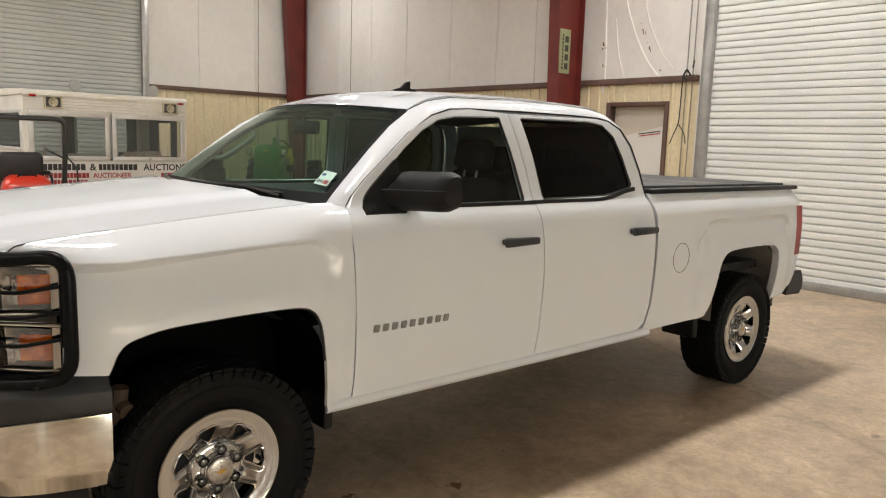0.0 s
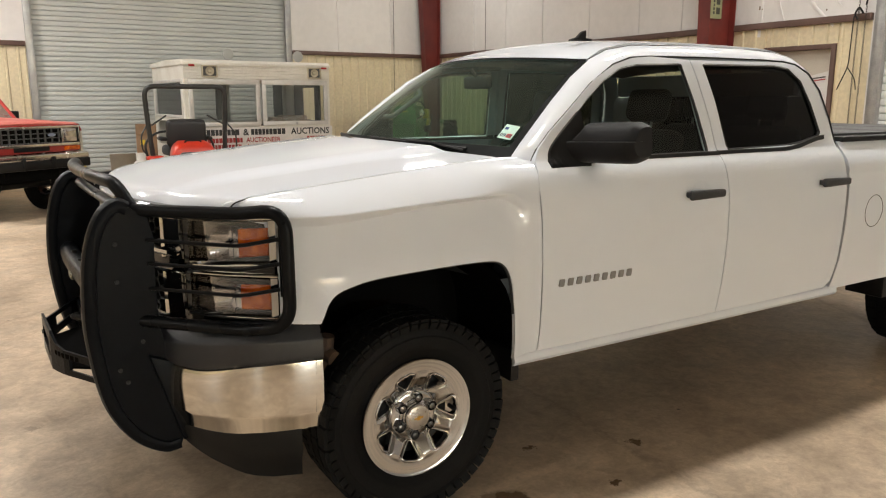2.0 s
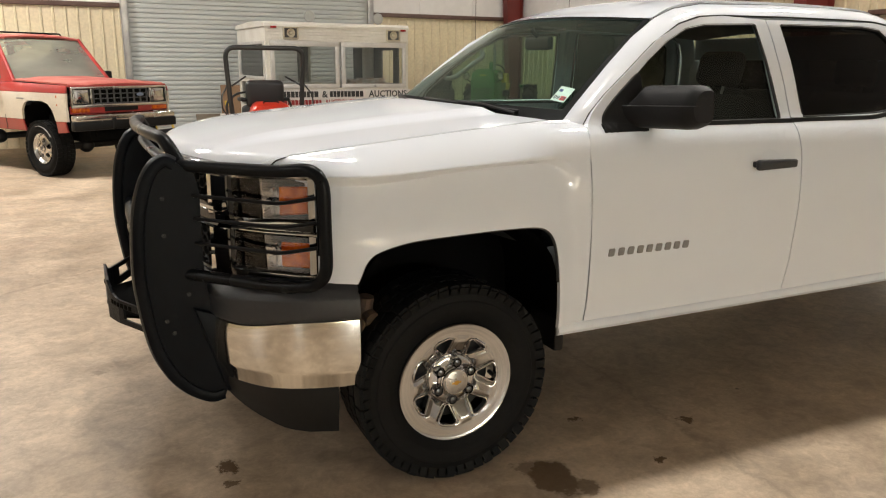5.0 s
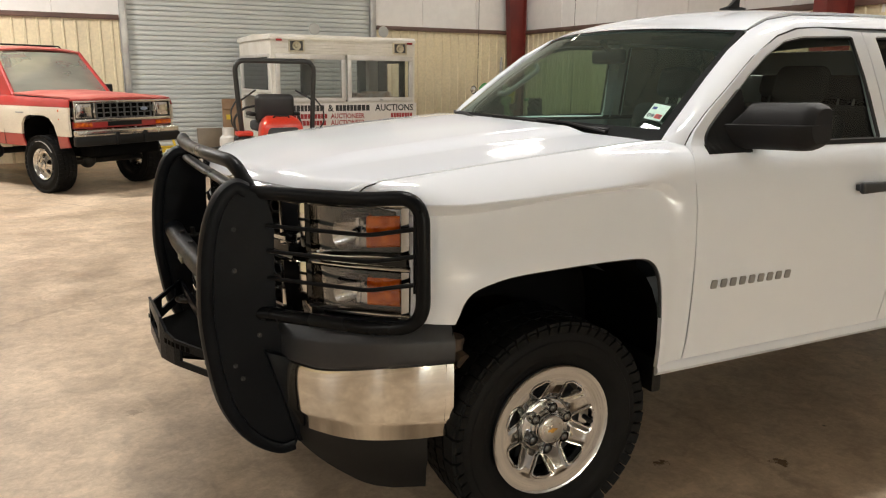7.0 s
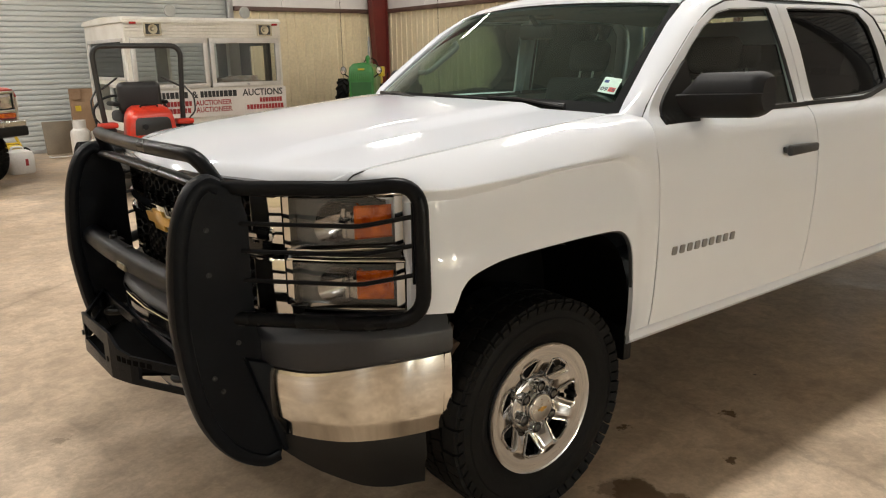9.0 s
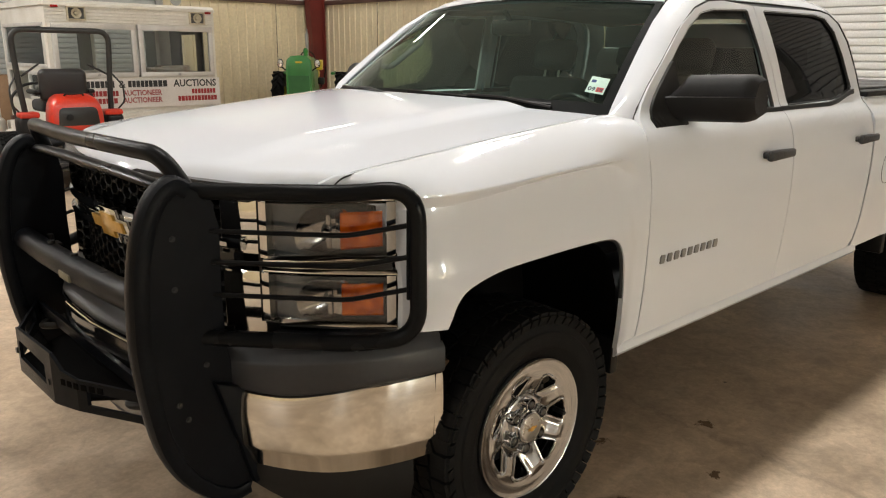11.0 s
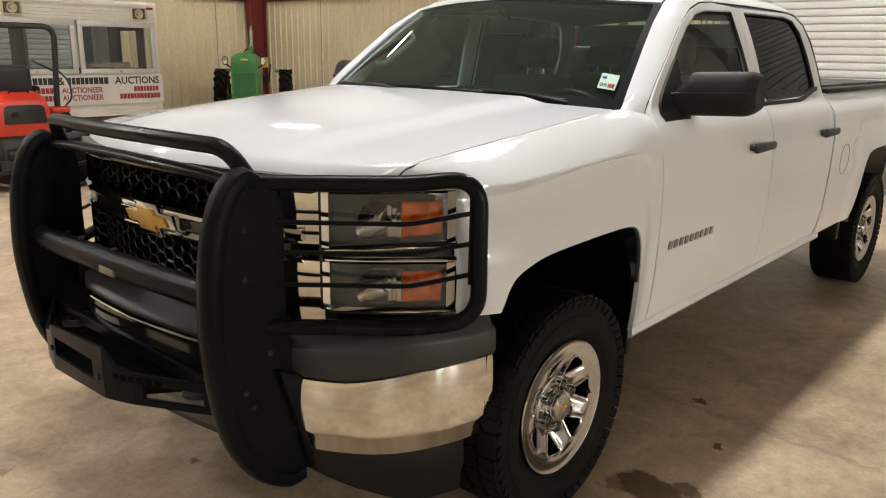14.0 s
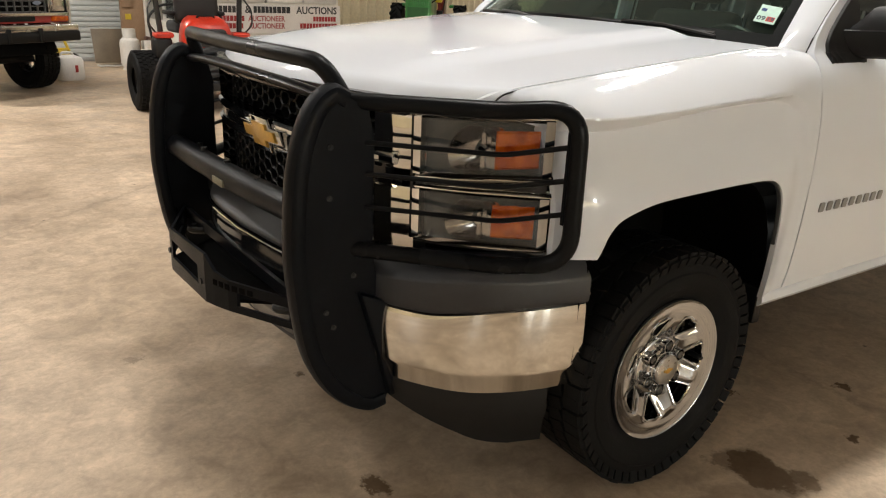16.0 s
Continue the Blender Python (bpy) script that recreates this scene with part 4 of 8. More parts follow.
for s in (-1, 1):
    bm = bmesh.new()
    rings = []
    for (ox, oy, oz), (ix, iy, iz) in zip(OUT, INN):
        o, i = Vector((ox, s * oy, oz)), Vector((ix, s * iy, iz))
        mid = (o + i) / 2 + (Vector((-0.006, s * 0.014, 0.014)) if s < 0 else Vector((-0.014, s * 0.016, 0.032)))
        ring = []
        for k in range(9):
            u = k / 8
            ring.append(o * (1 - u) ** 2 + mid * 2 * u * (1 - u) + i * u * u)
        ring.append(i + Vector((0, -s * 0.01, -0.035)))
        ring.append(o + Vector((0, -s * 0.03, -0.02)))
        rings.append(ring)
    fine = []
    for a, b in zip(rings, rings[1:]):
        for k in range(3):
            fine.append([p.lerp(q, k / 3) for p, q in zip(a, b)])
    fine.append(rings[-1])
    loft(bm, fine, cap=True)
    part("roof_rail", bm, WHITE_PAINT, truck, "white screen pillar and roof rail")
    bm = bmesh.new()
    tube(bm, [(x, s * (y - 0.004), z - 0.001) for x, y, z in INN[6:14]], 0.0045, 6)
    part("roof_seam", bm, SEAL, truck, "thin black roof joint")
    bm = bmesh.new()
    tube(bm, [(x, s * (y - 0.003), z - 0.004) for x, y, z in OUT[1:]], 0.0045, 6)
    part("door_frame_seam", bm, SEAL, truck, "thin black joint between pillar and doors")


def roof_point(u, w):
    k = abs(w)
    x0, x1 = 1.08 - 0.15 * (1 - k * k), 2.66
    x = x0 + (x1 - x0) * u
    yy = C + 0.655 - 0.03 * smooth(1.0, 1.35, x)
    e = hermite([(0.93, 1.765), (1.075, 1.785), (1.20, 1.827), (1.36, 1.853), (1.8, 1.867), (2.2, 1.865), (2.45, 1.852), (2.58, 1.815), (2.66, 1.755)], x)
    return (x, w * yy, e + 0.040 * (1 - k**2.3) - 0.012 * (1 - smooth(0.0, 0.05, u)))


bm = bmesh.new()
sheet(bm, roof_point, [k / 34 for k in range(35)], [-1 + 2 * k / 24 for k in range(25)])
thicken(bm, -0.012)
part("roof_panel", bm, WHITE_PAINT, truck, "white roof panel")

# windscreen
def shield_point(u, w):
    k = abs(w)
    base = Vector((0.535 - 0.30 * (1 - k**2), w * 0.853, 1.352 + 0.02 * (1 - k * k)))
    top = Vector((1.07 - 0.15 * (1 - k**2), w * 0.712, 1.778 + 0.028 * (1 - k**2)))
    p = base.lerp(top, u)
    p.z += 0.02 * math.sin(math.pi * u) * (1 - 0.5 * k * k)
    return p


bm = bmesh.new()
sheet(bm, shield_point, [k / 14 for k in range(15)], [-1 + 2 * k / 26 for k in range(27)])
facing(part("windscreen", bm, SHIELD, truck, "tinted laminated windscreen"), (-1, 0, 1)).visible_shadow = False
bm = bmesh.new()
for us, ws in (([0, 0.05, 0.10], [-1 + 2 * k / 26 for k in range(27)]), ([0.975, 1.0], [-1 + 2 * k / 26 for k in range(27)]), ([k / 14 for k in range(15)], [-1, -0.965]), ([k / 14 for k in range(15)], [0.965, 1])):
    sheet(bm, lambda u, w: shield_point(u, w) + Vector((-0.003, 0, 0.004)), us, ws)
part("screen_border", bm, CERAMIC, truck, "black ceramic border of the windscreen")

# cowl and wipers
bm = bmesh.new()


def cowl_point(u, w):
    k = abs(w)
    f = Vector((0.455 - 0.20 * (1 - k**2.2) - 0.03, w * 0.845, hood_z(0.35, w * 0.845) - 0.035))
    b = shield_point(0.03, w) + Vector((0.02, 0, -0.012))
    return f.lerp(b, u)


sheet(bm, cowl_point, [0, 0.3, 0.6, 1], [-1 + 2 * k / 20 for k in range(21)])
part("cowl", bm, BLACK_PLASTIC, truck, "black plastic cowl")
for y0, y1 in ((-0.66, -0.06), (0.0, 0.60)):
    bm = bmesh.new()
    pts = []
    for k in range(9):
        y = y0 + (y1 - y0) * k / 8
        pts.append(Vector(shield_point(0.045 + 0.03 * k / 8, y / 0.83)) + Vector((-0.010, 0, 0.013)))
    tube(bm, pts, 0.006, 6, flat=1.5)
    wiper = part("wiper", bm, BLACK_PLASTIC, truck, "black wiper blade")
    bm = bmesh.new()
    mid = pts[4]
    tube(bm, [mid + Vector((-0.004, 0, 0.009)), pts[2] + Vector((-0.018, 0, 0.012)), pts[0] + Vector((-0.035, -0.03, -0.006))], 0.008, 8)
    part("wiper_arm", bm, BLACK_PLASTIC, wiper)
# registration sticker inside the screen
STK = material("sticker_paper", (0.45, 0.68, 0.60), (0.5, 0.70, 0.62), 0.6)
STK_RED = material("sticker_red", (0.55, 0.05, 0.04), (0.5, 0.05, 0.04), 0.6)
STK_INK = material("sticker_ink", (0.03, 0.04, 0.06), (0.03, 0.04, 0.06), 0.6)
o = shield_point(0.16, -0.86) + Vector((-0.006, 0, 0.008))
ex = (shield_point(0.16, -0.76) - shield_point(0.16, -0.88)).normalized()
ey = (shield_point(0.40, -0.82) - shield_point(0.16, -0.86)).normalized()
ex = -ex
ez = ex.cross(ey).normalized()
ex = Matrix.Rotation(radians(-9), 3, ez) @ ex
ey = ez.cross(ex).normalized()
base = Matrix((ex, ey, ez)).transposed().to_4x4()
base.translation = shield_point(0.215, -0.92) + Vector((-0.008, 0, 0.010)) - ex * 0.034 - ey * 0.044
base = base @ Matrix.Scale(0.8, 4)
sticker = part("inspection_sticker", box((0, 0, 0), (0.085, 0.11, 0.0012), m=base), STK, truck, "pale green inspection sticker", flat=True)
part("sticker_patch", box((0.045, 0.012, 0.0014), (0.078, 0.042, 0.0022), m=base), STK_RED, sticker, flat=True)
words("digits", "09", 0.036, base @ Matrix.Translation((0.006, 0.014, 0.0016)), STK_INK, sticker, 0.0004)
words("digits", "19", 0.030, base @ Matrix.Translation((0.047, 0.016, 0.0026)), STK_INK, sticker, 0.0004)
part("sticker_mark", box((0.008, 0.07, 0.0014), (0.03, 0.088, 0.002), m=base), material("sticker_blue", (0.02, 0.06, 0.2), (0.02, 0.06, 0.2), 0.6), sticker, flat=True)

# wheels: outer face towards -y, hub at the origin
HOLE = [(0.0, 0.10), (0.109, 0.10), (0.114, 0.20), (0.124, 0.29), (0.140, 0.39), (0.158, 0.49), (0.170, 0.53), (0.177, 0.47), (0.182, 0.28), (0.30, 0.28)]
BASE = [(0.0, 0.056), (0.06, 0.056), (0.090, 0.052), (0.105, 0.045), (0.125, 0.035), (0.145, 0.025), (0.166, 0.015), (0.180, 0.009), (0.191, 0.006), (0.200, 0.004), (0.215, 0.002)]


def wheel_face(r, f, sector):
    """f runs from -1 to 1 across a seventh of the wheel, with the opening round 0."""
    w = lerp_table(HOLE, r)
    k = smooth(0.0, 0.55, max(0.0, (abs(f) - w) / (1 - w)))
    y = hermite(BASE, r) - 0.0105 * k * smooth(0.088, 0.12, r) * (1 - smooth(0.160, 0.194, r))
    a = (sector + f / 2) * 2 * math.pi / 7
    return (r * math.cos(a), y, r * math.sin(a))


def wheel_hole(k):
    """Points of the opening's edge."""
    rows = [0.109, 0.114, 0.124, 0.132, 0.140, 0.149, 0.158, 0.164, 0.170, 0.177, 0.182]
    return [wheel_face(r, lerp_table(HOLE, r), k) for r in rows] + [wheel_face(r, -lerp_table(HOLE, r), k) for r in reversed(rows)]


def tyre_mesh(R=0.395, W=0.27, rim=0.228):
    bm = bmesh.new()
    h = W / 2
    prof = [(rim - 0.012, -h + 0.055), (rim + 0.004, -h + 0.030), (rim + 0.02, -h + 0.022), (rim + 0.045, -h + 0.008), (rim + 0.052, -h + 0.003), (rim + 0.075, -h), (rim + 0.098, -h), (rim + 0.103, -h + 0.005), (rim + 0.11, -h + 0.006), (R - 0.035, -h + 0.012), (R - 0.016, -h + 0.026), (R - 0.010, -h + 0.06), (R - 0.008, 0)]
    prof = prof + [(r, -s) for r, s in reversed(prof[:-1])]
    lathe(bm, prof, 64, "y")
    return bm


def tread_mesh(R=0.395, W=0.27, lugs=56, seed=0):
    bm = bmesh.new()
    h = W / 2
    rnd = random.Random(seed)
    for k in range(lugs):
        a = 2 * math.pi * k / lugs
        for row, (y0, y1, da, w) in enumerate(((-h + 0.006, -h + 0.070, 0.0, 0.86), (-h + 0.078, -0.005, 0.5, 0.88), (0.005, h - 0.078, 0.1, 0.88), (h - 0.070, h - 0.006, 0.55, 0.86))):
            aa = a + da * 2 * math.pi / lugs + rnd.uniform(-0.007, 0.007)
            m = Matrix.Rotation(-aa, 4, "Y") @ Matrix.Translation((R - 0.010, (y0 + y1) / 2, 0)) @ Matrix.Rotation((0.25 if row in (1, 2) else 0.08) * (1 if row < 2 else -1), 4, "X")
            l = 2 * math.pi * R / lugs * w
            block(bm, (-0.008, -(y1 - y0) / 2, -l / 2), (0.010 if row in (1, 2) else 0.0075 + 0.002 * (k % 2), (y1 - y0) / 2, l / 2), m=m)
        for s in (-1, 1):
            m = Matrix.Rotation(-a, 4, "Y") @ Matrix.Translation((R - 0.030, s * (h - 0.013), 0)) @ Matrix.Rotation(s * 0.35, 4, "Z")
            l = 2 * math.pi * R / lugs * (0.82 if k % 2 else 0.66)
            block(bm, (-0.026 if k % 2 else -0.010, -0.008, -l / 2), (0.020, 0.006, l / 2), m=m)
    return bm


def rim_mesh():
    bm = bmesh.new()
    rows = [0.02, 0.04, 0.06, 0.075, 0.085, 0.092, 0.098, 0.104, 0.109, 0.114, 0.124, 0.132, 0.140, 0.149, 0.158, 0.164, 0.170, 0.177, 0.182, 0.187, 0.191, 0.195, 0.200, 0.206, 0.214]
    grid = []
    for r in rows:
        w = lerp_table(HOLE, r)
        fs = [-w + 2 * w * j / 6 for j in range(6)] + [w + (2 - 2 * w) * j / 12 for j in range(12)]
        grid.append([bm.verts.new(wheel_face(r, f if f <= 1 else f - 2, k if f <= 1 else k + 1)) for k in range(7) for f in fs])
    n = len(grid[0])
    for i, (ra, rb) in enumerate(zip(grid, grid[1:])):
        for c in range(n):
            if c % 18 < 6 and 0.108 < rows[i] < 0.181:
                continue
            d = (c + 1) % n
            bm.faces.new((ra[c], ra[d], rb[d], rb[c]))
    for v in [v for v in bm.verts if not v.link_faces]:
        bm.verts.remove(v)
    edge = [e for e in bm.edges if len(e.link_faces) == 1 and all(0.1 < math.hypot(v.co.x, v.co.z) < 0.20 for v in e.verts)]
    r = bmesh.ops.extrude_edge_only(bm, edges=edge)
    for v in r["geom"]:
        if isinstance(v, bmesh.types.BMVert):
            v.co.y += 0.03
    lathe(bm, [(0.212, 0.0022), (0.222, 0.001), (0.231, -0.001), (0.237, -0.004), (0.240, 0.002), (0.238, 0.012), (0.226, 0.022), (0.214, 0.06), (0.205, 0.20)], 64, "y")
    return bm


first_wheel = None
HUB_Y = -1.018
for k, (ax, turn) in enumerate(((0.0, 0), (WB, 0), (0.0, 180), (WB, 180))):
    place = pose(ax, HUB_Y if turn == 0 else -HUB_Y, 0.395, 0, 0, turn) @ pose(0, 0, 0, 0, (-3, 40, 0, 20)[k], 0)
    if first_wheel is None:
        first_wheel = part("wheel", rim_mesh(), WHEEL_CHROME, truck, "chromed steel wheel with seven openings")
        first_wheel.matrix_basis = place
        for k in range(7):
            bm = bmesh.new()
            tube(bm, [Vector(p) + Vector((0, 0.001, 0)) for p in wheel_hole(k)], 0.0056, 8, closed=True)
            part("opening_rim", bm, WHEEL_CHROME, first_wheel)
        t = part("tyre", tyre_mesh(), RUBBER, first_wheel, "black all-terrain tyre with deep tread")
        t.matrix_basis = Matrix.Translation((0, 0.118, 0))
        t = tagged(part("tread", tread_mesh(), RUBBER, first_wheel, flat=True), kind="stuff")
        t.matrix_basis = Matrix.Translation((0, 0.118, 0))
        bm = bmesh.new()
        lathe(bm, [(0.0, 0.0), (0.050, 0.0), (0.053, 0.003), (0.054, 0.012), (0.057, 0.014), (0.058, 0.022), (0.064, 0.026), (0.067, 0.034), (0.080, 0.036), (0.090, 0.037), (0.096, 0.040), (0.0985, 0.046), (0.099, 0.058)], 48, "y")
        part("hub_cap", bm, WHEEL_CHROME, first_wheel, "stepped chrome hub cap")
        for j in range(6):
            a = 2 * math.pi * (j + 0.35) / 6
            x, z = 0.0755 * math.cos(a), 0.0755 * math.sin(a)
            bm = bmesh.new()
            lathe(bm, [(0.0215, 0.042), (0.0212, 0.012), (0.0195, 0.009), (0.0175, 0.012), (0.0175, 0.042)], 20, "y", (x, 0, z))
            part("lug_sleeve", bm, WHEEL_CHROME, first_wheel)
            bm = bmesh.new()
            cyl(bm, (x, 0.036, z), (x, 0.014, z), 0.0160, n=6)
            lathe(bm, [(0.0145, 0.014), (0.012, 0.008), (0.0, 0.005)], 14, "y", (x, 0, z))
            part("lug_nut", bm, LUG_DARK, first_wheel, "dark lug nut in a chrome sleeve")
        bm = bmesh.new()
        lathe(bm, [(0.0, -0.005), (0.041, -0.004), (0.046, -0.002), (0.048, 0.001)], 40, "y")
        part("centre_cap", bm, CAP_FACE, first_wheel, "brushed centre cap")
        bm = bmesh.new()
        prism(bm, [(-0.020, -0.003), (-0.017, 0.004), (-0.007, 0.004), (-0.005, 0.008), (0.008, 0.008), (0.007, 0.004), (0.020, 0.004), (0.017, -0.003), (0.007, -0.003), (0.005, -0.008), (-0.008, -0.008), (-0.007, -0.003)], -0.0072, -0.0046)
        part("badge", bm, GOLD, first_wheel, "small gold emblem")
        bm = bmesh.new()
        lathe(bm, [(0.02, 0.10), (0.16, 0.10), (0.17, 0.09), (0.17, 0.075), (0.02, 0.075)], 32, "y")
        part("brake_disc", bm, STEEL_DARK, first_wheel)
        bm = bmesh.new()
        cyl(bm, (0.168, 0.045, -0.010), (0.166, 0.004, -0.010), 0.0095, n=12)
        cyl(bm, (0.166, 0.004, -0.010), (0.1655, -0.004, -0.010), 0.0095, 0.007, n=12)
        part("valve_stem", bm, BLACK_PLASTIC, first_wheel)
    else:
        copy_thing(first_wheel, place)

# ---- nose: lamps, grille, bumper ----
def front_x(y):
    """The nose's plan: x at a distance y from the centre line."""
    return hermite([(0.0, -0.872), (0.3, -0.858), (0.5, -0.822), (0.66, -0.762), (0.80, -0.668), (0.90, -0.578), (0.96, -0.515), (0.985, -0.45), (1.0, -0.36)], y)


def nose_strip(y0, y1, z0, z1, out=0.0, depth=0.03, n=14, s=1, round_=0.0):
    """A strip that follows the nose between two distances from the centre; z0 and z1 may lean (pairs)."""
    bm = bmesh.new()
    rings = []
    za, zb = (z0 if isinstance(z0, tuple) else (z0, z0)), (z1 if isinstance(z1, tuple) else (z1, z1))
    for k in range(n + 1):
        u = k / n
        y = y0 + (y1 - y0) * u
        lo, hi = za[0] + (za[1] - za[0]) * u, zb[0] + (zb[1] - zb[0]) * u
        e = 0.01
        ya = abs(y)
        d = Vector((front_x(ya + e) - front_x(max(0.0, ya - e)), 2 * e if ya > e else e + ya))
        nrm = Vector((-d.y, d.x)).normalized()
        p = Vector((front_x(ya), ya)) + nrm * out
        q = p - nrm * depth
        b = min(round_, (hi - lo) * 0.45)
        pts = [(q, lo), (p - nrm * b, lo), (p, lo + b), (p, hi - b), (p - nrm * b, hi), (q, hi)] if b else [(q, lo), (p, lo), (p, hi), (q, hi)]
        rings.append([(v.x, (v.y if y >= 0 else -v.y) * s, z) for v, z in pts])
    loft(bm, rings, cap=True)
    return bm


for s in (-1, 1):
    lamp = part("headlamp", nose_strip(0.675, 0.955, (0.840, 0.858), (1.205, 1.228), -0.045, 0.10, s=s), LAMP_BLACK, truck, "stacked headlamp with chrome frames and amber corner lenses")
    # upper and lower units
    for (zi0, zi1), (zo0, zo1) in (((1.038, 1.183), (1.062, 1.196)), ((0.862, 0.988), (0.868, 0.996))):
        zm0, zm1 = (zi0 + zo0) / 2, (zi1 + zo1) / 2
        # silvered bowl open to the front, with a bulb cap before it
        bm = bmesh.new()
        hy, hz = 0.058, (zm1 - zm0) / 2 - 0.010
        cy, cz = 0.805, (zm0 + zm1) / 2 - 0.004
        def bowl_point(u, w):
            a = 2 * math.pi * w
            y = cy + hy * u * math.cos(a) + 0.018 * u * math.sin(a)
            z = cz + max(-hz, min(hz, 1.25 * hz * u * math.sin(a)))
            return (front_x(y) + 0.020 + 0.045 * (1 - u * u), y * s, z)
        sheet(bm, bowl_point, [0.02 + 0.98 * k / 8 for k in range(9)], [k / 28 for k in range(29)])
        part("reflector", bm, REFLECTOR, lamp, "silvered reflector bowl")
        for k in range(3):
            ya = 0.826 + 0.010 * k
            part("reflector", nose_strip(ya, ya + 0.0085, zm0 + 0.014, zm1 - 0.030 - 0.01 * k, -0.016 - 0.006 * (k % 2), 0.010, n=2, s=s, round_=0.003), REFLECTOR, lamp, "silvered reflector facet")
        bm = bmesh.new()
        n = Vector((-0.80, 0.6 * s, 0)).normalized()
        c = Vector((front_x(cy) + 0.050, cy * s, cz))
        cyl(bm, c, c + n * 0.036, 0.013, 0.009, n=14)
        part("bulb_cap", bm, CHROME, lamp)
        part("amber_reflector", nose_strip(0.855, 0.938, (zm0 + 0.012, zo0 + 0.014), (zm1 - 0.026, zo1 - 0.024), -0.014, 0.014, n=10, s=s, round_=0.006), AMBER, lamp, "amber turn-signal lens")
        part("lens", nose_strip(0.69, 0.950, (zi0, zo0), (zi1, zo1), -0.006, 0.004, s=s), CLEAR, lamp, "clear plastic lens").visible_shadow = False
        for a, b in (((zi0 - 0.022, zo0 - 0.020), (zi0, zo0)), ((zi1, zo1), (zi1 + 0.023, zo1 + 0.021))):
            part("chrome_trim", nose_strip(0.685, 0.962, a, b, 0.009, 0.03, s=s, round_=0.0095), CHROME_DULL, lamp, "bright chrome trim")
        part("chrome_trim", nose_strip(0.678, 0.696, zi0 - 0.012, zi1 + 0.012, 0.006, 0.03, n=5, s=s, round_=0.008), CHROME_DULL, lamp)
        part("chrome_trim", nose_strip(0.946, 0.960, zo0 - 0.012, zo1 + 0.012, 0.004, 0.03, n=3, s=s, round_=0.004), CHROME, lamp)
    part("lamp_gap", nose_strip(0.669, 0.677, 0.85, 1.20, 0.0, 0.04, n=2, s=s), GLOSS_BLACK, lamp, "dark joint beside the grille")
    part("divider", nose_strip(0.685, 0.955, (1.0, 1.006), (1.018, 1.060), 0.0, 0.03, s=s), GLOSS_BLACK, lamp, "gloss black strip between the lamps")

grille = part("grille", nose_strip(-0.62, 0.62, 0.80, 1.20, -0.075, 0.02, n=30), LINER, truck, "black honeycomb grille with a chrome crossbar")
bm = bmesh.new()
HEX = 0.034
for row in range(18):
    for col in range(-6, 7):
        y = (col * 3 + (1.5 if row % 2 else 0.0)) * HEX
        z = 0.812 + row * 0.0225
        if abs(y) > 0.58 or 0.975 < z < 1.085:
            continue
        o, i = [], []
        for k in range(6):
            a = k * math.pi / 3
            for lst, q in ((o, 0.99), (i, 0.80)):
                lst.append((y + HEX * q * math.cos(a), z + 0.76 * HEX * q * math.sin(a)))
        rings = []
        for pts, off in ((o, -0.062), (o, -0.034), (i, -0.030), (i, -0.062)):
            rings.append([(front_x(abs(py)) - off, py, pz) for py, pz in pts])
        loft(bm, rings + [rings[0]])
tagged(part("honeycomb", bm, BLACK_PLASTIC, grille, "black plastic honeycomb mesh"), kind="stuff")
part("grille_frame", nose_strip(-0.62, 0.62, 1.192, 1.215, 0.004, 0.04, n=30, round_=0.006), GLOSS_BLACK, grille, "dark upper rim")
part("grille_frame", nose_strip(-0.60, 0.60, 0.800, 0.822, 0.004, 0.04, n=30, round_=0.006), CHROME, grille, "chrome lower rim")
for z0, z1, o in ((1.048, 1.080, 0.022), (0.985, 1.012, 0.022)):
    part("crossbar", nose_strip(-0.63, 0.63, z0, z1, o, 0.05, n=30, round_=0.01), CHROME, grille, "chrome crossbar")
part("crossbar_slot", nose_strip(-0.60, 0.60, 1.010, 1.050, 0.008, 0.04, n=30), GLOSS_BLACK, grille)
for s in (-1, 1):
    for z0, z1 in ((1.036, 1.212), (0.806, 0.990)):
        bm = bmesh.new()
        prism(bm, [(-0.815, s * 0.574), (-0.742, s * 0.668), (-0.70, s * 0.668), (-0.77, s * 0.574)], z0, z1, axis="z", bevel=0.004)
        part("grille_pillar", bm, CHROME_DULL, grille, "chrome pillar beside the lamp")
# emblem: gold cross-shaped badge with a chrome rim
EMB = [(-0.105, -0.014), (-0.085, 0.028), (-0.040, 0.028), (-0.030, 0.052), (0.052, 0.052), (0.040, 0.028), (0.105, 0.028), (0.085, -0.020), (0.040, -0.020), (0.030, -0.048), (-0.052, -0.048), (-0.040, -0.020)]
bm = bmesh.new()
prism(bm, [(p[0] * 1.58, 1.030 + p[1] * 1.02) for p in EMB], -0.905, -0.86, axis="x", bevel=0.004)
emblem = part("emblem", bm, CHROME, grille, "gold cross-shaped emblem with a chrome rim")
bm = bmesh.new()
prism(bm, [(p[0] * 1.2, 1.030 + p[1] * 0.70) for p in EMB], -0.912, -0.904, axis="x", bevel=0.002)
part("emblem_face", bm, GOLD, emblem)
# black panel between hood and grille
part("hood_latch_panel", nose_strip(-0.66, 0.66, 1.186, 1.232, 0.030, 0.11, n=30, round_=0.010), GLOSS_BLACK, truck, "gloss black strip under the hood edge")

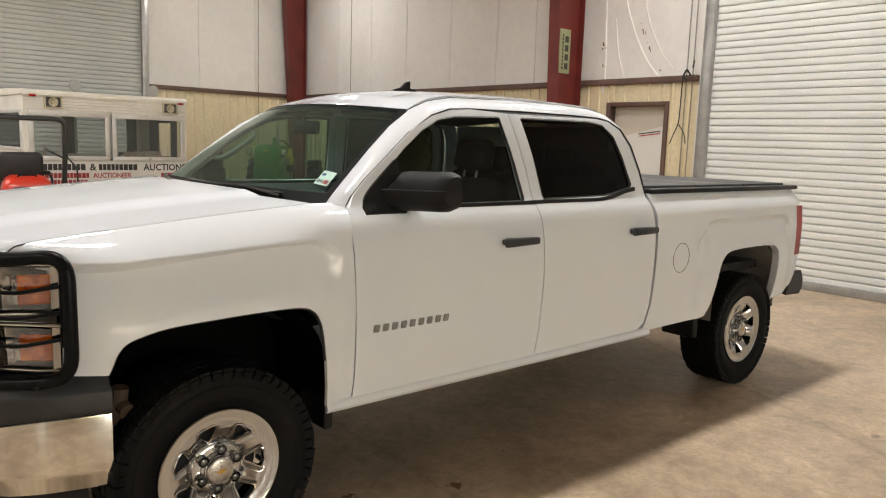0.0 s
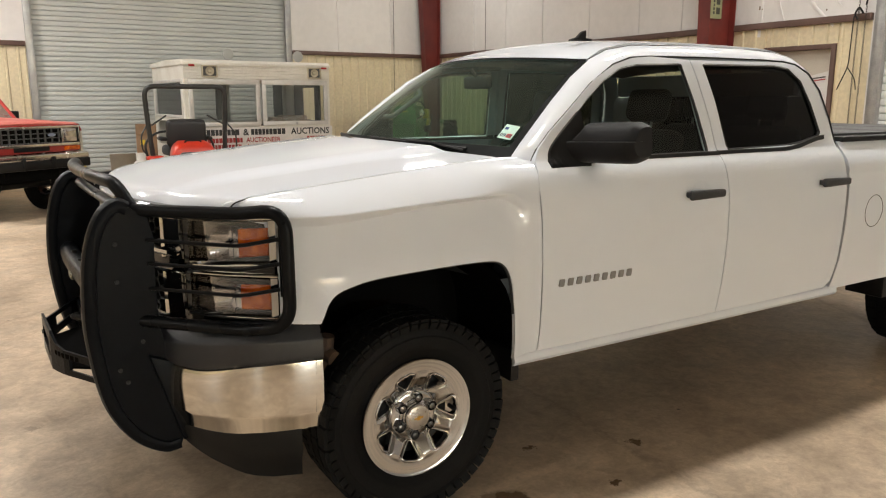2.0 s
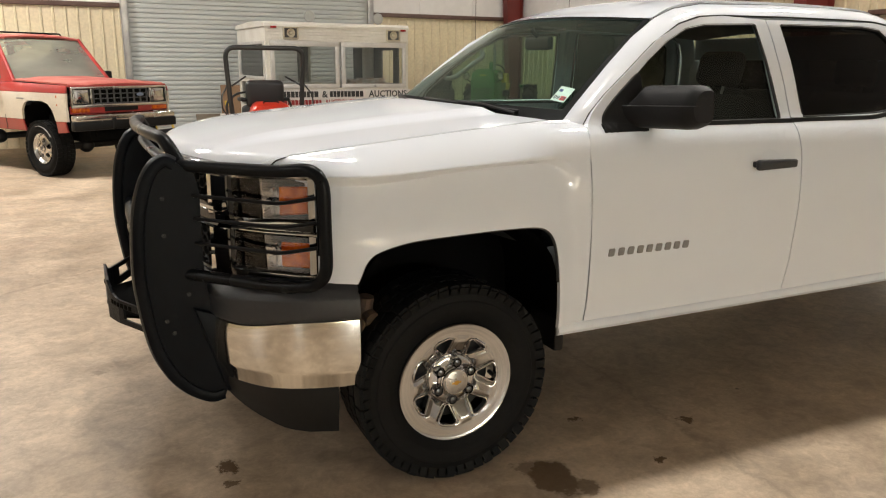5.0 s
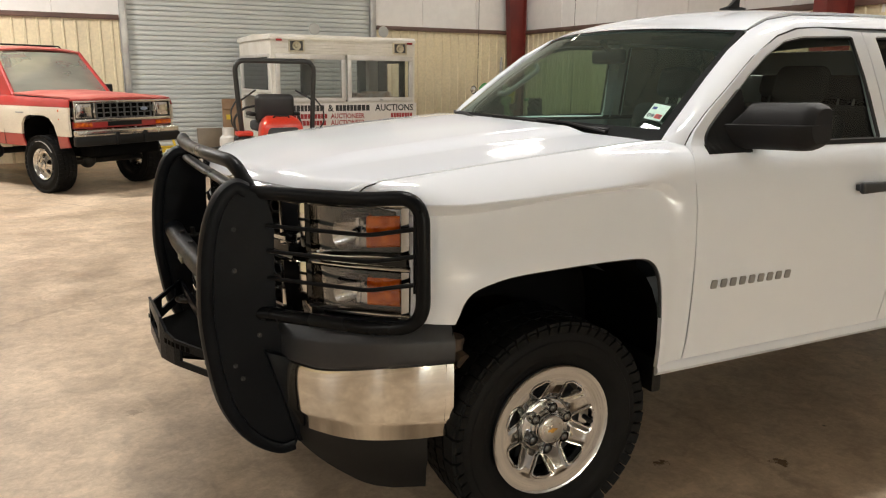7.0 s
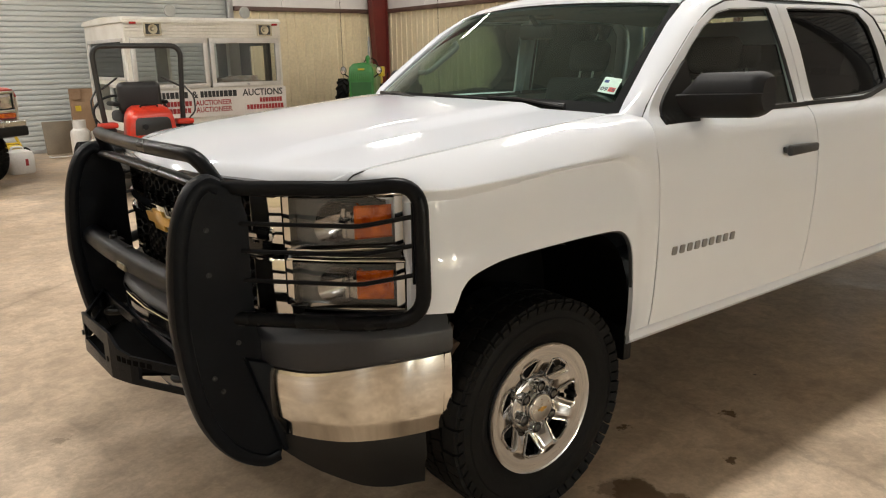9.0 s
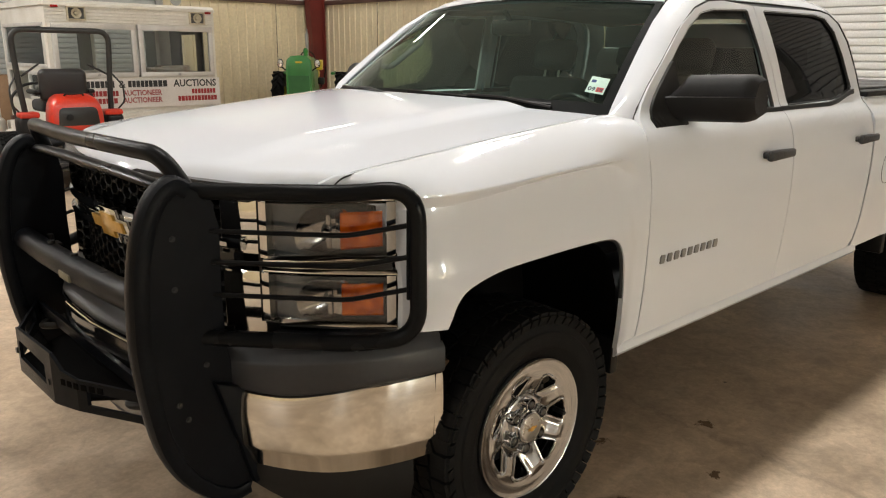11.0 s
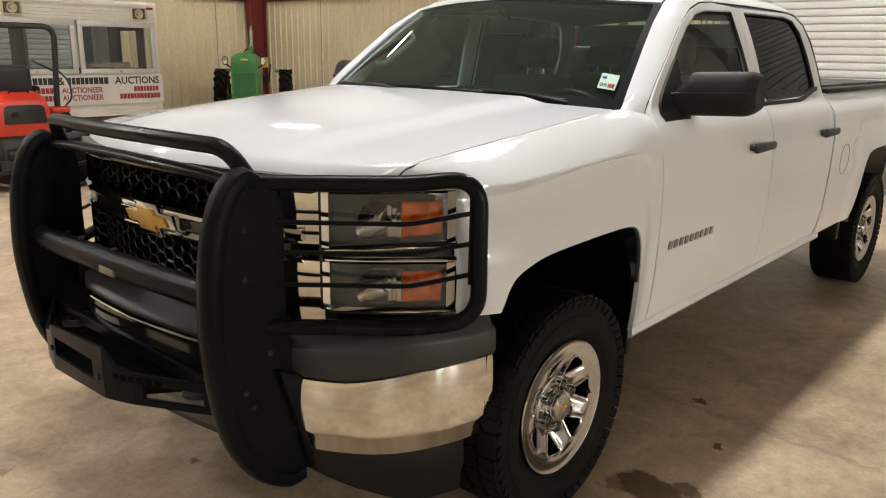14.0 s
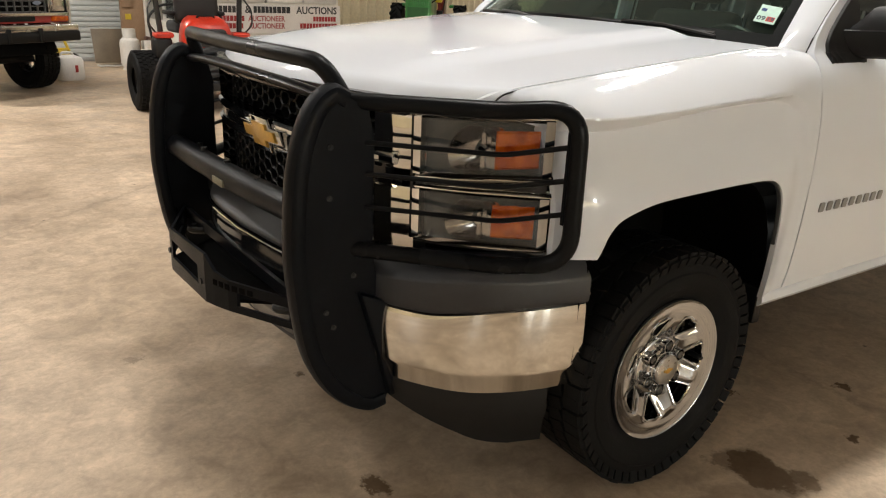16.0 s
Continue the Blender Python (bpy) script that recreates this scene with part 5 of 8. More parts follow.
# front bumper: dark cap, chrome face, dark valance
def bumper_section(profile, y0, y1, n, mat, name, label, s):
    bm = bmesh.new()
    rings = []
    for k in range(n + 1):
        y = y0 + (y1 - y0) * k / n
        x = hermite([(0.0, -0.985), (0.35, -0.955), (0.55, -0.875), (0.72, -0.800), (0.85, -0.70), (0.94, -0.58), (0.985, -0.46), (0.998, -0.375)], y)
        e = 0.012
        rings.append([(x + dx, y * s if dy == 0 else (y - dy) * s, z) for dx, dy, z in profile(y)])
    loft(bm, rings, cap=True)
    return part(name, bm, mat, truck, label)


for s in (-1, 1):
    wrap = lambda y: smooth(0.8, 0.97, y)

    def chrome_profile(y):
        w = wrap(y)
        k = 1 - w
        zt = 0.655 + 0.04 * smooth(0.75, 1.0, y) + 0.062 * (1 - smooth(0.40, 0.56, y))
        zb = 0.418 + 0.016 * smooth(0.80, 1.0, y)
        zc = 0.484 + 0.012 * smooth(0.80, 1.0, y)
        pts = [(0.05, zt - 0.004), (0.022, zt + 0.004), (0.006, zt - 0.002), (0.0, zt - 0.02), (-0.004, zt - 0.07), (-0.004, (zt + zc) / 2), (-0.001, zc + 0.012), (0.004, zc), (0.010, zc - 0.010), (0.030, zb + 0.006), (0.046, zb), (0.08, zb + 0.02)]
        return [(dx * k, dx * w * 0.5, z) for dx, z in pts]

    def cap_profile(y):
        w = wrap(y)
        k = 1 - w
        zt = 0.655 + 0.04 * smooth(0.75, 1.0, y) + 0.062 * (1 - smooth(0.40, 0.56, y))
        top = 0.808 + 0.030 * smooth(0.6, 0.98, y)
        pts = [(0.05, zt + 0.002), (0.010, zt + 0.004), (0.003, zt + 0.009), (-0.001, zt + 0.02), (0.0, top - 0.072), (0.002, top - 0.066), (0.007, top - 0.060), (0.062, top - 0.012), (0.072, top - 0.005), (0.085, top - 0.001), (0.13, top), (0.15, top - 0.03)]
        return [(dx * k, dx * w * 0.62, z) for dx, z in pts]

    def valance_profile(y):
        w = wrap(y)
        k = 1 - w
        zl = hermite([(0.0, 0.41), (0.45, 0.40), (0.62, 0.35), (0.80, 0.29), (0.95, 0.25), (1.0, 0.245)], y)
        pts = [(0.04, 0.46), (0.034, 0.5 * zl + 0.225), (0.045, 0.5 * zl + 0.19), (0.05, zl), (0.07, zl), (0.08, 0.46)]
        return [(dx * k, dx * w, z) for dx, z in pts]

    bumper_section(chrome_profile, 0.40, 0.998, 34, CHROME_DULL, "bumper_face", "chromed steel bumper end, slightly hazed", s)
    bumper_section(chrome_profile, 0.0, 0.40, 14, GLOSS_BLACK, "bumper_center", "gloss black middle of the bumper", s)
    bumper_section(cap_profile, 0.0, 1.006, 40, GREY_PLASTIC, "bumper_cap", "dark grey plastic bumper step", s)
    bumper_section(valance_profile, 0.0, 0.988, 30, BLACK_PLASTIC, "valance", "black plastic air dam", s)
bm = bmesh.new()
tube(bm, [(hermite([(0.0, -0.985), (0.35, -0.955), (0.55, -0.875)], abs(y)) - 0.006, y, 0.718 - 0.050 * smooth(0.40, 0.52, abs(y))) for y in [-0.45 + 0.05 * k for k in range(19)]], 0.006, 8)
part("bumper_bead", bm, CHROME, truck, "thin chrome line across the bumper")
part("bumper_core", box((-0.86, -0.5, 0.45), (-0.78, 0.5, 0.68), 0.02), BLACK_PLASTIC, truck)
part("lower_grille", box((-0.88, -0.6, 0.70), (-0.84, 0.6, 0.80), 0.01), BLACK_PLASTIC, truck)

# ---- grille guard ----
guard = part("grille_guard", box((-1.0, -0.59, 0.60), (-0.985, 0.59, 0.64)), BLACK_COAT, truck, "black steel grille guard with two uprights and lamp loops")
FRONT_EDGE = [(x - 0.022, z) for x, z in [(-0.905, 1.238), (-0.94, 1.252), (-0.985, 1.222), (-1.022, 1.15), (-1.046, 1.05), (-1.058, 0.92), (-1.058, 0.786), (-1.03, 0.58), (-0.985, 0.46), (-0.92, 0.375), (-0.84, 0.325), (-0.785, 0.328)]]
BACK_EDGE = [(-0.772, 0.42), (-0.776, 0.53), (-0.788, 0.640), (-0.835, 0.71), (-0.852, 0.80), (-0.855, 0.95), (-0.85, 1.125), (-0.868, 1.20)]
for s in (-1, 1):
    fine = []
    for k in range(45):
        u = k / 44 * (len(FRONT_EDGE) - 1)
        fine.append(Vector((hermite(list(enumerate(p[0] for p in FRONT_EDGE)), u), 0.0, hermite(list(enumerate(p[1] for p in FRONT_EDGE)), u))))
    normals = []
    for i, p in enumerate(fine):
        d = (fine[min(44, i + 1)] - fine[max(0, i - 1)]).normalized()
        normals.append(d.cross(Vector((0, 1, 0))))
    back = [Vector((x, 0.0, z)) for x, z in BACK_EDGE]
    mid_y = s * 0.609
    # solid middle, and a thicker rounded strip round the front
    bm = bmesh.new()
    loft(bm, [[p + Vector((0, mid_y + dy, 0)) for p in fine + back] for dy in (-0.026, 0.026)], cap=True)
    up = part("upright", bm, BLACK_COAT, guard, "black steel upright plate with a rounded front edge")
    bm = bmesh.new()
    rings = []
    for p, n in zip(fine, normals):
        sec = [(-0.030, -0.027), (-0.028, -0.033), (-0.020, -0.036), (0.0, -0.036), (0.010, -0.030), (0.016, -0.016), (0.018, 0.0), (0.016, 0.016), (0.010, 0.030), (0.0, 0.036), (-0.020, 0.036), (-0.028, 0.033), (-0.030, 0.027)]
        rings.append([p + n * (-a_) + Vector((0, mid_y + b_, 0)) for a_, b_ in sec])
    test = (rings[22][6] - fine[22]).x
    if test > 0:
        rings = []
        for p, n in zip(fine, normals):
            rings.append([p + n * a_ + Vector((0, mid_y + b_, 0)) for a_, b_ in sec])
    loft(bm, rings, cap=True)
    part("rubber_edge", bm, BLACK_COAT, up, "thick rounded black edge")
    bm = bmesh.new()
    prism(bm, [(-0.90, 0.70), (-0.80, 0.66), (-0.76, 0.60), (-0.745, 0.36), (-0.80, 0.355), (-0.84, 0.5)], s * 0.60, s * 0.66, bevel=0.008)
    part("bracket", bm, BLACK_COAT, up, "black mounting bracket")
    for bx, bz in ((-0.995, 0.657), (-0.973, 0.609), (-0.912, 0.752), (-0.978, 1.112), (-0.982, 0.978)):
        bm = bmesh.new()
        cyl(bm, (bx, s * 0.632, bz), (bx, s * 0.638, bz), 0.008, n=12)
        cyl(bm, (bx, s * 0.638, bz), (bx, s * 0.642, bz), 0.005, n=6)
        part("bolt", bm, STEEL_DARK, up)
    # loop round the lamps
    bm = bmesh.new()
    loop = [(-0.905, s * 0.60, 1.222), (-0.630, s * 0.885, 1.224), (-0.512, s * 1.025, 1.246), (-0.510, s * 1.03, 0.845), (-0.630, s * 0.895, 0.818), (-0.925, s * 0.60, 0.825)]
    tube(bm, rounded(loop, [0, 0.05, 0.09, 0.09, 0.05, 0], 8), 0.0225, 16)
    part("lamp_loop", bm, BLACK_SATIN, guard, "black tube loop round the headlamp")
    for z0, z1 in ((1.117, 1.149), (1.033, 1.065), (0.942, 0.978)):
        bm = bmesh.new()
        tube(bm, rounded([(-0.905, s * 0.60, z0), (-0.628, s * 0.885, z0 - 0.004), (-0.520, s * 1.012, z1)], 0.03, 4), 0.007, 10)
        part("lamp_rod", bm, BLACK_SATIN, guard, "thin black rod across the headlamp")
    bm = bmesh.new()
    block(bm, (-0.535, s * 1.008, 0.95), (-0.515, s * 1.018, 1.19), 0.003)
    part("loop_tab", bm, BLACK_COAT, guard)
bm = bmesh.new()
top = [(-0.90, -0.575, 1.215), (-0.945, -0.53, 1.312), (-0.985, -0.30, 1.318), (-1.0, 0.0, 1.318), (-0.985, 0.30, 1.318), (-0.945, 0.53, 1.312), (-0.90, 0.575, 1.215)]
tube(bm, rounded(top, [0, 0.07, 0.2, 0.2, 0.2, 0.07, 0], 8), 0.0235, 16)
part("top_tube", bm, BLACK_SATIN, guard, "bent black top tube")
bm = bmesh.new()
tube(bm, rounded([(-0.925, -0.60, 1.215), (-0.955, -0.35, 1.235), (-0.965, 0.0, 1.24), (-0.955, 0.35, 1.235), (-0.925, 0.60, 1.215)], 0.2, 6), 0.022, 14, flat=0.7)
part("second_tube", bm, BLACK_SATIN, guard, "flat black crossbar over the grille")
bm = bmesh.new()
tube(bm, [(-1.0, -0.60, 0.912), (-1.02, -0.3, 0.908), (-1.025, 0.0, 0.902), (-1.02, 0.3, 0.894), (-1.005, 0.575, 0.886)], 0.0415, 18)
mid_bar = part("middle_tube", bm, BLACK_COAT, guard, "thick black middle tube with a small label")
part("label_plate", box((-1.0705, -0.085, 0.882), (-1.0625, 0.005, 0.904), 0.001), material("worn_label", (0.28, 0.25, 0.16), (0.2, 0.18, 0.12), 0.6), mid_bar)
for yy in (0.22, 0.0, -0.25):
    bm = bmesh.new()
    cyl(bm, (-1.02, yy, 0.938), (-1.02, yy, 0.9495), 0.011, n=10)
    part("plug", bm, STEEL_DARK, mid_bar)
# folded front plate with slots
PLATE = [(-0.60, 0.655, 0.565, -0.99), (-0.30, 0.660, 0.562, -1.145), (-0.24, 0.672, 0.560, -1.165), (-0.195, 0.716, 0.559, -1.178), (0.15, 0.698, 0.546, -1.178), (0.195, 0.662, 0.546, -1.168), (0.27, 0.650, 0.548, -1.148), (0.60, 0.645, 0.552, -0.99)]


def plate_part(y0, y1, zlo, zhi):
    """A piece of the folded plate between y0 and y1, with heights as functions of y."""
    bm = bmesh.new()
    rings = []
    cuts = sorted({y0, y1, *[p[0] for p in PLATE if y0 < p[0] < y1]})
    for y in cuts:
        x = lerp_table([(p[0], p[3]) for p in PLATE], y)
        lo, hi = zlo(y), zhi(y)
        rings.append([(x, y, lo), (x, y, hi), (x + 0.01, y, hi), (x + 0.01, y, lo)])
    loft(bm, rings, cap=True)
    return bm


hi = lambda y: lerp_table([(p[0], p[1]) for p in PLATE], y)
lo = lambda y: lerp_table([(p[0], p[2]) for p in PLATE], y)
slots = [(-0.50, -0.33, 0.585, 0.628), (-0.13, 0.13, 0.597, 0.660), (0.33, 0.50, 0.585, 0.628)]
bm = bmesh.new()
edges_y = [-0.60, *[v for s_ in slots for v in s_[:2]], 0.60]
for a, b in zip(edges_y, edges_y[1:]):
    slot = next((q for q in slots if abs(q[0] - a) < 1e-6), None)
    pieces = [(lo, hi)] if slot is None else [(lo, lambda y, q=slot: q[2]), (lambda y, q=slot: q[3], hi)]
    for f, g in pieces:
        tmp = plate_part(a, b, f, g)
        me = bpy.data.meshes.new("tmp")
        tmp.to_mesh(me)
        tmp.free()
        bm.from_mesh(me)
        bpy.data.meshes.remove(me)
plate = part("front_plate", bm, BLACK_COAT, guard, "folded black steel plate with slots", flat=True)
for y0, w in [(-0.375 + 0.026 * k, 0.017) for k in range(6)]:
    bm = plate_part(y0 - w / 2, y0 + w / 2, lambda y: 0.630, lambda y: 0.648)
    for v in bm.verts:
        v.co.x -= 0.0015
    part("print_bar", bm, LINER, plate, flat=True)
for y0 in (-0.16, 0.16):
    bm = bmesh.new()
    cyl(bm, (-1.165, y0, 0.615), (-1.182, y0, 0.615), 0.010, n=10)
    part("bolt", bm, STEEL_DARK, plate)
# added near-black sheet, its colour stands for shade in the void here
bm = bmesh.new()
prism(bm, [(-1.16, -0.21), (-1.16, 0.21), (-0.90, 0.40), (-0.90, -0.40)], 0.562, 0.572, axis="z")
part("winch_tray", bm, LINER, guard, "near-black sheet for the shaded void behind the plate", flat=True)
for s in (-1, 1):
    bm = bmesh.new()
    tube(bm, rounded([(-0.90, s * 0.40, 0.60), (-1.02, s * 0.38, 0.60), (-1.06, s * 0.42, 0.60), (-1.02, s * 0.46, 0.60), (-0.95, s * 0.46, 0.60)], 0.03), 0.013, 10)
    part("tow_hook", bm, STEEL_DARK, truck, "dark steel tow hook")
    bm = bmesh.new()
    block(bm, (-0.96, s * 0.55 - 0.03, 0.855), (-0.90, s * 0.55 + 0.03, 0.862))
    cyl(bm, (-0.93, s * 0.55, 0.86), (-0.93, s * 0.55, 0.895), 0.012, n=8)
    part("clamp", bm, STEEL_DARK, guard)

# the guard sits a little askew: its far side reaches further out and forward
for ob in [guard, *guard.children_recursive]:
    for v in ob.data.vertices:
        k = (v.co.y + 0.6) / 1.2
        v.co.x -= 0.02 * k
        v.co.y += 0.03 * k

# the far half of the nose stands a little further forward
for ob in truck.children:
    if ob.name.split(".")[0] in ("hood", "grille", "hood_latch_panel", "headlamp", "fender", "hood_seam", "bumper_face", "bumper_center", "bumper_cap", "valance", "bumper_bead", "lower_grille"):
        for piece in [ob, *ob.children_recursive]:
            for v in piece.data.vertices:
                v.co.x -= 0.045 * max(0.0, v.co.y + 0.30) / 0.95 * smooth(-0.25, -0.75, v.co.x)

# ---- cabin ----
part("cabin_floor", box((0.55, -0.945, 0.52), (2.70, 0.945, 0.60), 0.02), TRIM_DARK, truck, "dark cabin floor")
bm = bmesh.new()
sheet(bm, lambda u, w: (1.12 + 1.52 * u, w * 0.66, 1.80 + 0.035 * (1 - w * w) - 0.05 * u * u), [k / 8 for k in range(9)], [-1 + k / 5 for k in range(11)])
part("headliner", bm, HEADLINER, truck, "grey cloth headliner")
# dashboard
bm = bmesh.new()
rings = []
for k in range(21):
    w = -1 + k / 10
    y = w * 0.86
    f = 0.34 + 0.12 * w * w
    rings.append([(f, y, 1.15), (f, y, 1.335), (f + 0.12, y, 1.352 + (0.03 if -0.62 < y < -0.2 else 0.0)), (f + 0.34, y, 1.340 + (0.05 if -0.62 < y < -0.2 else 0.0)), (f + 0.44, y, 1.27), (f + 0.46, y, 1.05), (f + 0.38, y, 0.85), (f, y, 0.85)])
loft(bm, rings, cap=True)
part("dashboard", bm, TRIM_DARK, truck, "dark grey moulded dashboard")
# steering wheel
bm = bmesh.new()
tilt = Matrix.Translation((0.98, -0.40, 1.235)) @ Matrix.Rotation(radians(62), 4, "Y")
ring = [tilt @ Vector((0.19 * math.cos(a), 0.19 * math.sin(a), 0)) for a in [2 * math.pi * k / 28 for k in range(28)]]
tube(bm, ring, 0.015, 8, closed=True)
for a in (0, 2.3, -2.3):
    tube(bm, [tilt @ Vector((0.04 * math.cos(a), 0.04 * math.sin(a), -0.02)), tilt @ Vector((0.185 * math.cos(a), 0.185 * math.sin(a), 0))], 0.014, 8)
cyl(bm, tilt @ Vector((0, 0, -0.04)), tilt @ Vector((0, 0, 0.01)), 0.065, n=20)
part("steering_wheel", bm, BLACK_PLASTIC, truck, "black steering wheel")


def seat(x, y, w, name, rest=True):
    """Cushion, back and headrest of one place."""
    bm = bmesh.new()
    block(bm, (x - 0.28, y - w / 2, 0.78), (x + 0.26, y + w / 2, 0.96), 0.06, 3)
    s = part("seat", bm, FABRIC, truck, "dark cloth cabin seat")
    lean = Matrix.Translation((x + 0.24, y, 0.90)) @ Matrix.Rotation(radians(14), 4, "Y")
    part("backrest", box((-0.07, -w / 2, 0.0), (0.07, w / 2, 0.56), 0.055, 3, m=lean), FABRIC, s)
    part("headrest", box((-0.05, -0.14, 0.60), (0.05, 0.14, 0.78), 0.05, 3, m=lean), FABRIC, s)
    bm = bmesh.new()
    for dy in (-0.05, 0.05):
        cyl(bm, lean @ Vector((0, dy, 0.5)), lean @ Vector((0, dy, 0.66)), 0.007, n=8)
    part("headrest_post", bm, STEEL, s)


for yy in (-0.42, 0.42):
    seat(1.38, yy, 0.54, "front")
for yy in (-0.5, 0.0, 0.5):
    seat(2.32, yy, 0.48, "rear")
# back wall of the cab with its window
bm = bmesh.new()
for lo_, hi_ in (((2.70, -0.90, 0.55), (2.73, 0.90, 1.36)), ((2.70, -0.80, 1.36), (2.73, -0.62, 1.62)), ((2.70, 0.62, 1.36), (2.73, 0.80, 1.62)), ((2.64, -0.70, 1.62), (2.70, 0.70, 1.76))):
    block(bm, lo_, hi_, 0.01)
part("cab_back", bm, WHITE_PAINT, truck, "white back panel of the cab")
# added dark box that paints the shade in the open gap
part("cab_gap_seal", box((2.716, -0.965, 0.62), (2.742, 0.965, 1.31)), SEAL, truck, "dark filler for the shaded gap between cab and bed", flat=True)
part("back_glass", box((2.705, -0.62, 1.36), (2.712, 0.62, 1.63)), PRIVACY, truck, "dark rear window", flat=True)
# mirror inside
bm = bmesh.new()
block(bm, (0.93, -0.12, 1.655), (0.965, 0.12, 1.725), 0.02, 3)
cyl(bm, (0.95, 0, 1.71), (0.90, 0, 1.76), 0.012, n=8)
part("rear_view_mirror", bm, BLACK_PLASTIC, truck, "black inside mirror")
# sun visors
for yy in (-0.36, 0.36):
    part("sun_visor", box((1.06, yy - 0.2, 1.762), (1.22, yy + 0.2, 1.782), 0.008), HEADLINER, truck)

# door mirrors
SAIL = [(0.662, 1.352), (0.661, 1.318), (0.668, 1.292), (0.690, 1.279), (0.74, 1.282), (0.88, 1.312), (0.88, 1.564), (0.81, 1.510), (0.75, 1.464), (0.695, 1.417), (0.670, 1.385)]
for s in (-1, 1):
    mirror_ob = part("door_mirror", skin([tuple(p) for p in rounded(SAIL, 0.028, 4, closed=True)], lambda x, z: (x, -half_width(x, max(z, 1.335)) - 0.012, z), steps(0.6, 0.9, 0.03), steps(1.3, 1.6, 0.02), fold=0.02, mirror=s > 0), BLACK_PLASTIC, truck, "black plastic door mirror")

    def shell_rings(y0, y1, profile, grow):
        """Rings of (x, z) round the housing from the door outwards; grow(u) scales towards the mean line."""
        rings = []
        for k in range(15):
            u = k / 14
            y = y0 + (y1 - y0) * u
            ug = (y - 0.925) / 0.298
            cx = 0.852 + 0.085 * ug
            gx, gz = grow(u)
            rings.append([(cx + dx * gx, s * y, 1.424 + 0.010 * ug + dz * gz) for dx, dz in profile])
        return rings
    upper = [(-0.070, 0.0), (-0.068, 0.018), (-0.058, 0.044), (-0.044, 0.064), (-0.026, 0.075), (0.0, 0.080), (0.030, 0.079), (0.046, 0.072), (0.052, 0.05), (0.052, 0.0)]
    lower = [(-0.070, 0.004), (-0.082, 0.0), (-0.082, -0.026), (-0.070, -0.056), (-0.054, -0.078), (-0.028, -0.088), (0.02, -0.088), (0.044, -0.080), (0.054, -0.058), (0.054, 0.004)]
    ends = lambda u: (1.0 - 0.28 * smooth(0.88, 1.0, u) ** 2, (0.30 + 0.70 * smooth(0.0, 0.15, u)) * (1.0 - 0.26 * smooth(0.84, 1.0, u) ** 2))
    bm = bmesh.new()
    loft(bm, shell_rings(0.945, 1.222, upper, ends), cap=True)
    part("mirror_shell", bm, MIRROR_BLACK, mirror_ob, "grained black mirror housing")
    low = lambda u: ((1.0 + 0.12 * (1 - smooth(0.0, 0.3, u))) * (1.0 - 0.26 * smooth(0.88, 1.0, u) ** 2), 1.0 - 0.30 * smooth(0.84, 1.0, u) ** 2)
    bm = bmesh.new()
    loft(bm, shell_rings(0.912, 1.224, lower, low), cap=True)
    part("mirror_base", bm, MIRROR_BLACK, mirror_ob, "lower half of the mirror housing")
    bm = bmesh.new()
    vs = block(bm, (-0.0025, -0.105, -0.052), (0.0025, 0.105, 0.055), 0.002)
    bmesh.ops.rotate(bm, cent=(0, 0, 0), matrix=Matrix.Rotation(-s * math.atan2(0.085, 0.298), 3, "Z"), verts=bm.verts)
    bmesh.ops.translate(bm, vec=(0.954, s * 1.088, 1.432), verts=bm.verts)
    part("mirror_glass", bm, CHROME, mirror_ob, "silvered mirror glass")
# grab handle on the passenger's screen pillar
bm = bmesh.new()
tube(bm, rounded([(0.76, 0.735, 1.50), (0.80, 0.70, 1.50), (0.98, 0.665, 1.63), (0.985, 0.70, 1.66)], 0.03, 4), 0.014, 10)
part("grab_handle", bm, HEADLINER, truck, "pale grey grab handle on the pillar")

# roof aerial
bm = bmesh.new()
prism(bm, [(1.16, 1.880), (1.30, 1.886), (1.302, 1.896), (1.262, 1.899), (1.262, 1.935), (1.236, 1.928), (1.205, 1.900), (1.165, 1.889)], -0.49, -0.466, bevel=0.006)
part("roof_aerial", bm, BLACK_PLASTIC, truck, "black fin aerial on the roof")

# model lettering on the doors: nine plain grey blocks
for s in (-1, 1):
    for k in range(9):
        x = 0.672 + 0.0485 * k
        bm = bmesh.new()
        y = half_width(x + 0.018, 0.842)
        prism(bm, [(x + 0.003, 0.829), (x + 0.026, 0.829), (x + 0.029, 0.834), (x + 0.033, 0.856), (x + 0.030, 0.861), (x + 0.007, 0.861), (x + 0.004, 0.856), (x, 0.834)], s * (y + 0.0005), s * (y + 0.005))
        part("model_badge", bm, BADGE, truck, "grey metallic badge block", flat=True)

# ---- bed ----
part("bed_floor", box((2.76, -0.86, 0.78), (4.66, 0.86, 0.84)), STEEL_DARK, truck)
part("bed_front", box((2.755, -0.95, 0.62), (2.80, 0.95, 1.36), 0.01), WHITE_PAINT, truck)
tail = part("tailgate", box((4.64, -0.86, 0.80), (4.70, 0.86, 1.365), 0.015), WHITE_PAINT, truck, "white tailgate")
part("tailgate_handle", box((4.70, -0.12, 1.18), (4.715, 0.12, 1.27), 0.006), BLACK_PLASTIC, tail)
TONNEAU = material("tonneau_cover", (0.05, 0.05, 0.052), (0.065, 0.064, 0.062), 0.55, bump=0.3, bump_scale=300.0)
cover = part("tonneau_cover", box((2.78, -0.90, 1.375), (4.68, 0.90, 1.395), 0.006), TONNEAU, truck, "dark folding bed cover in panels")
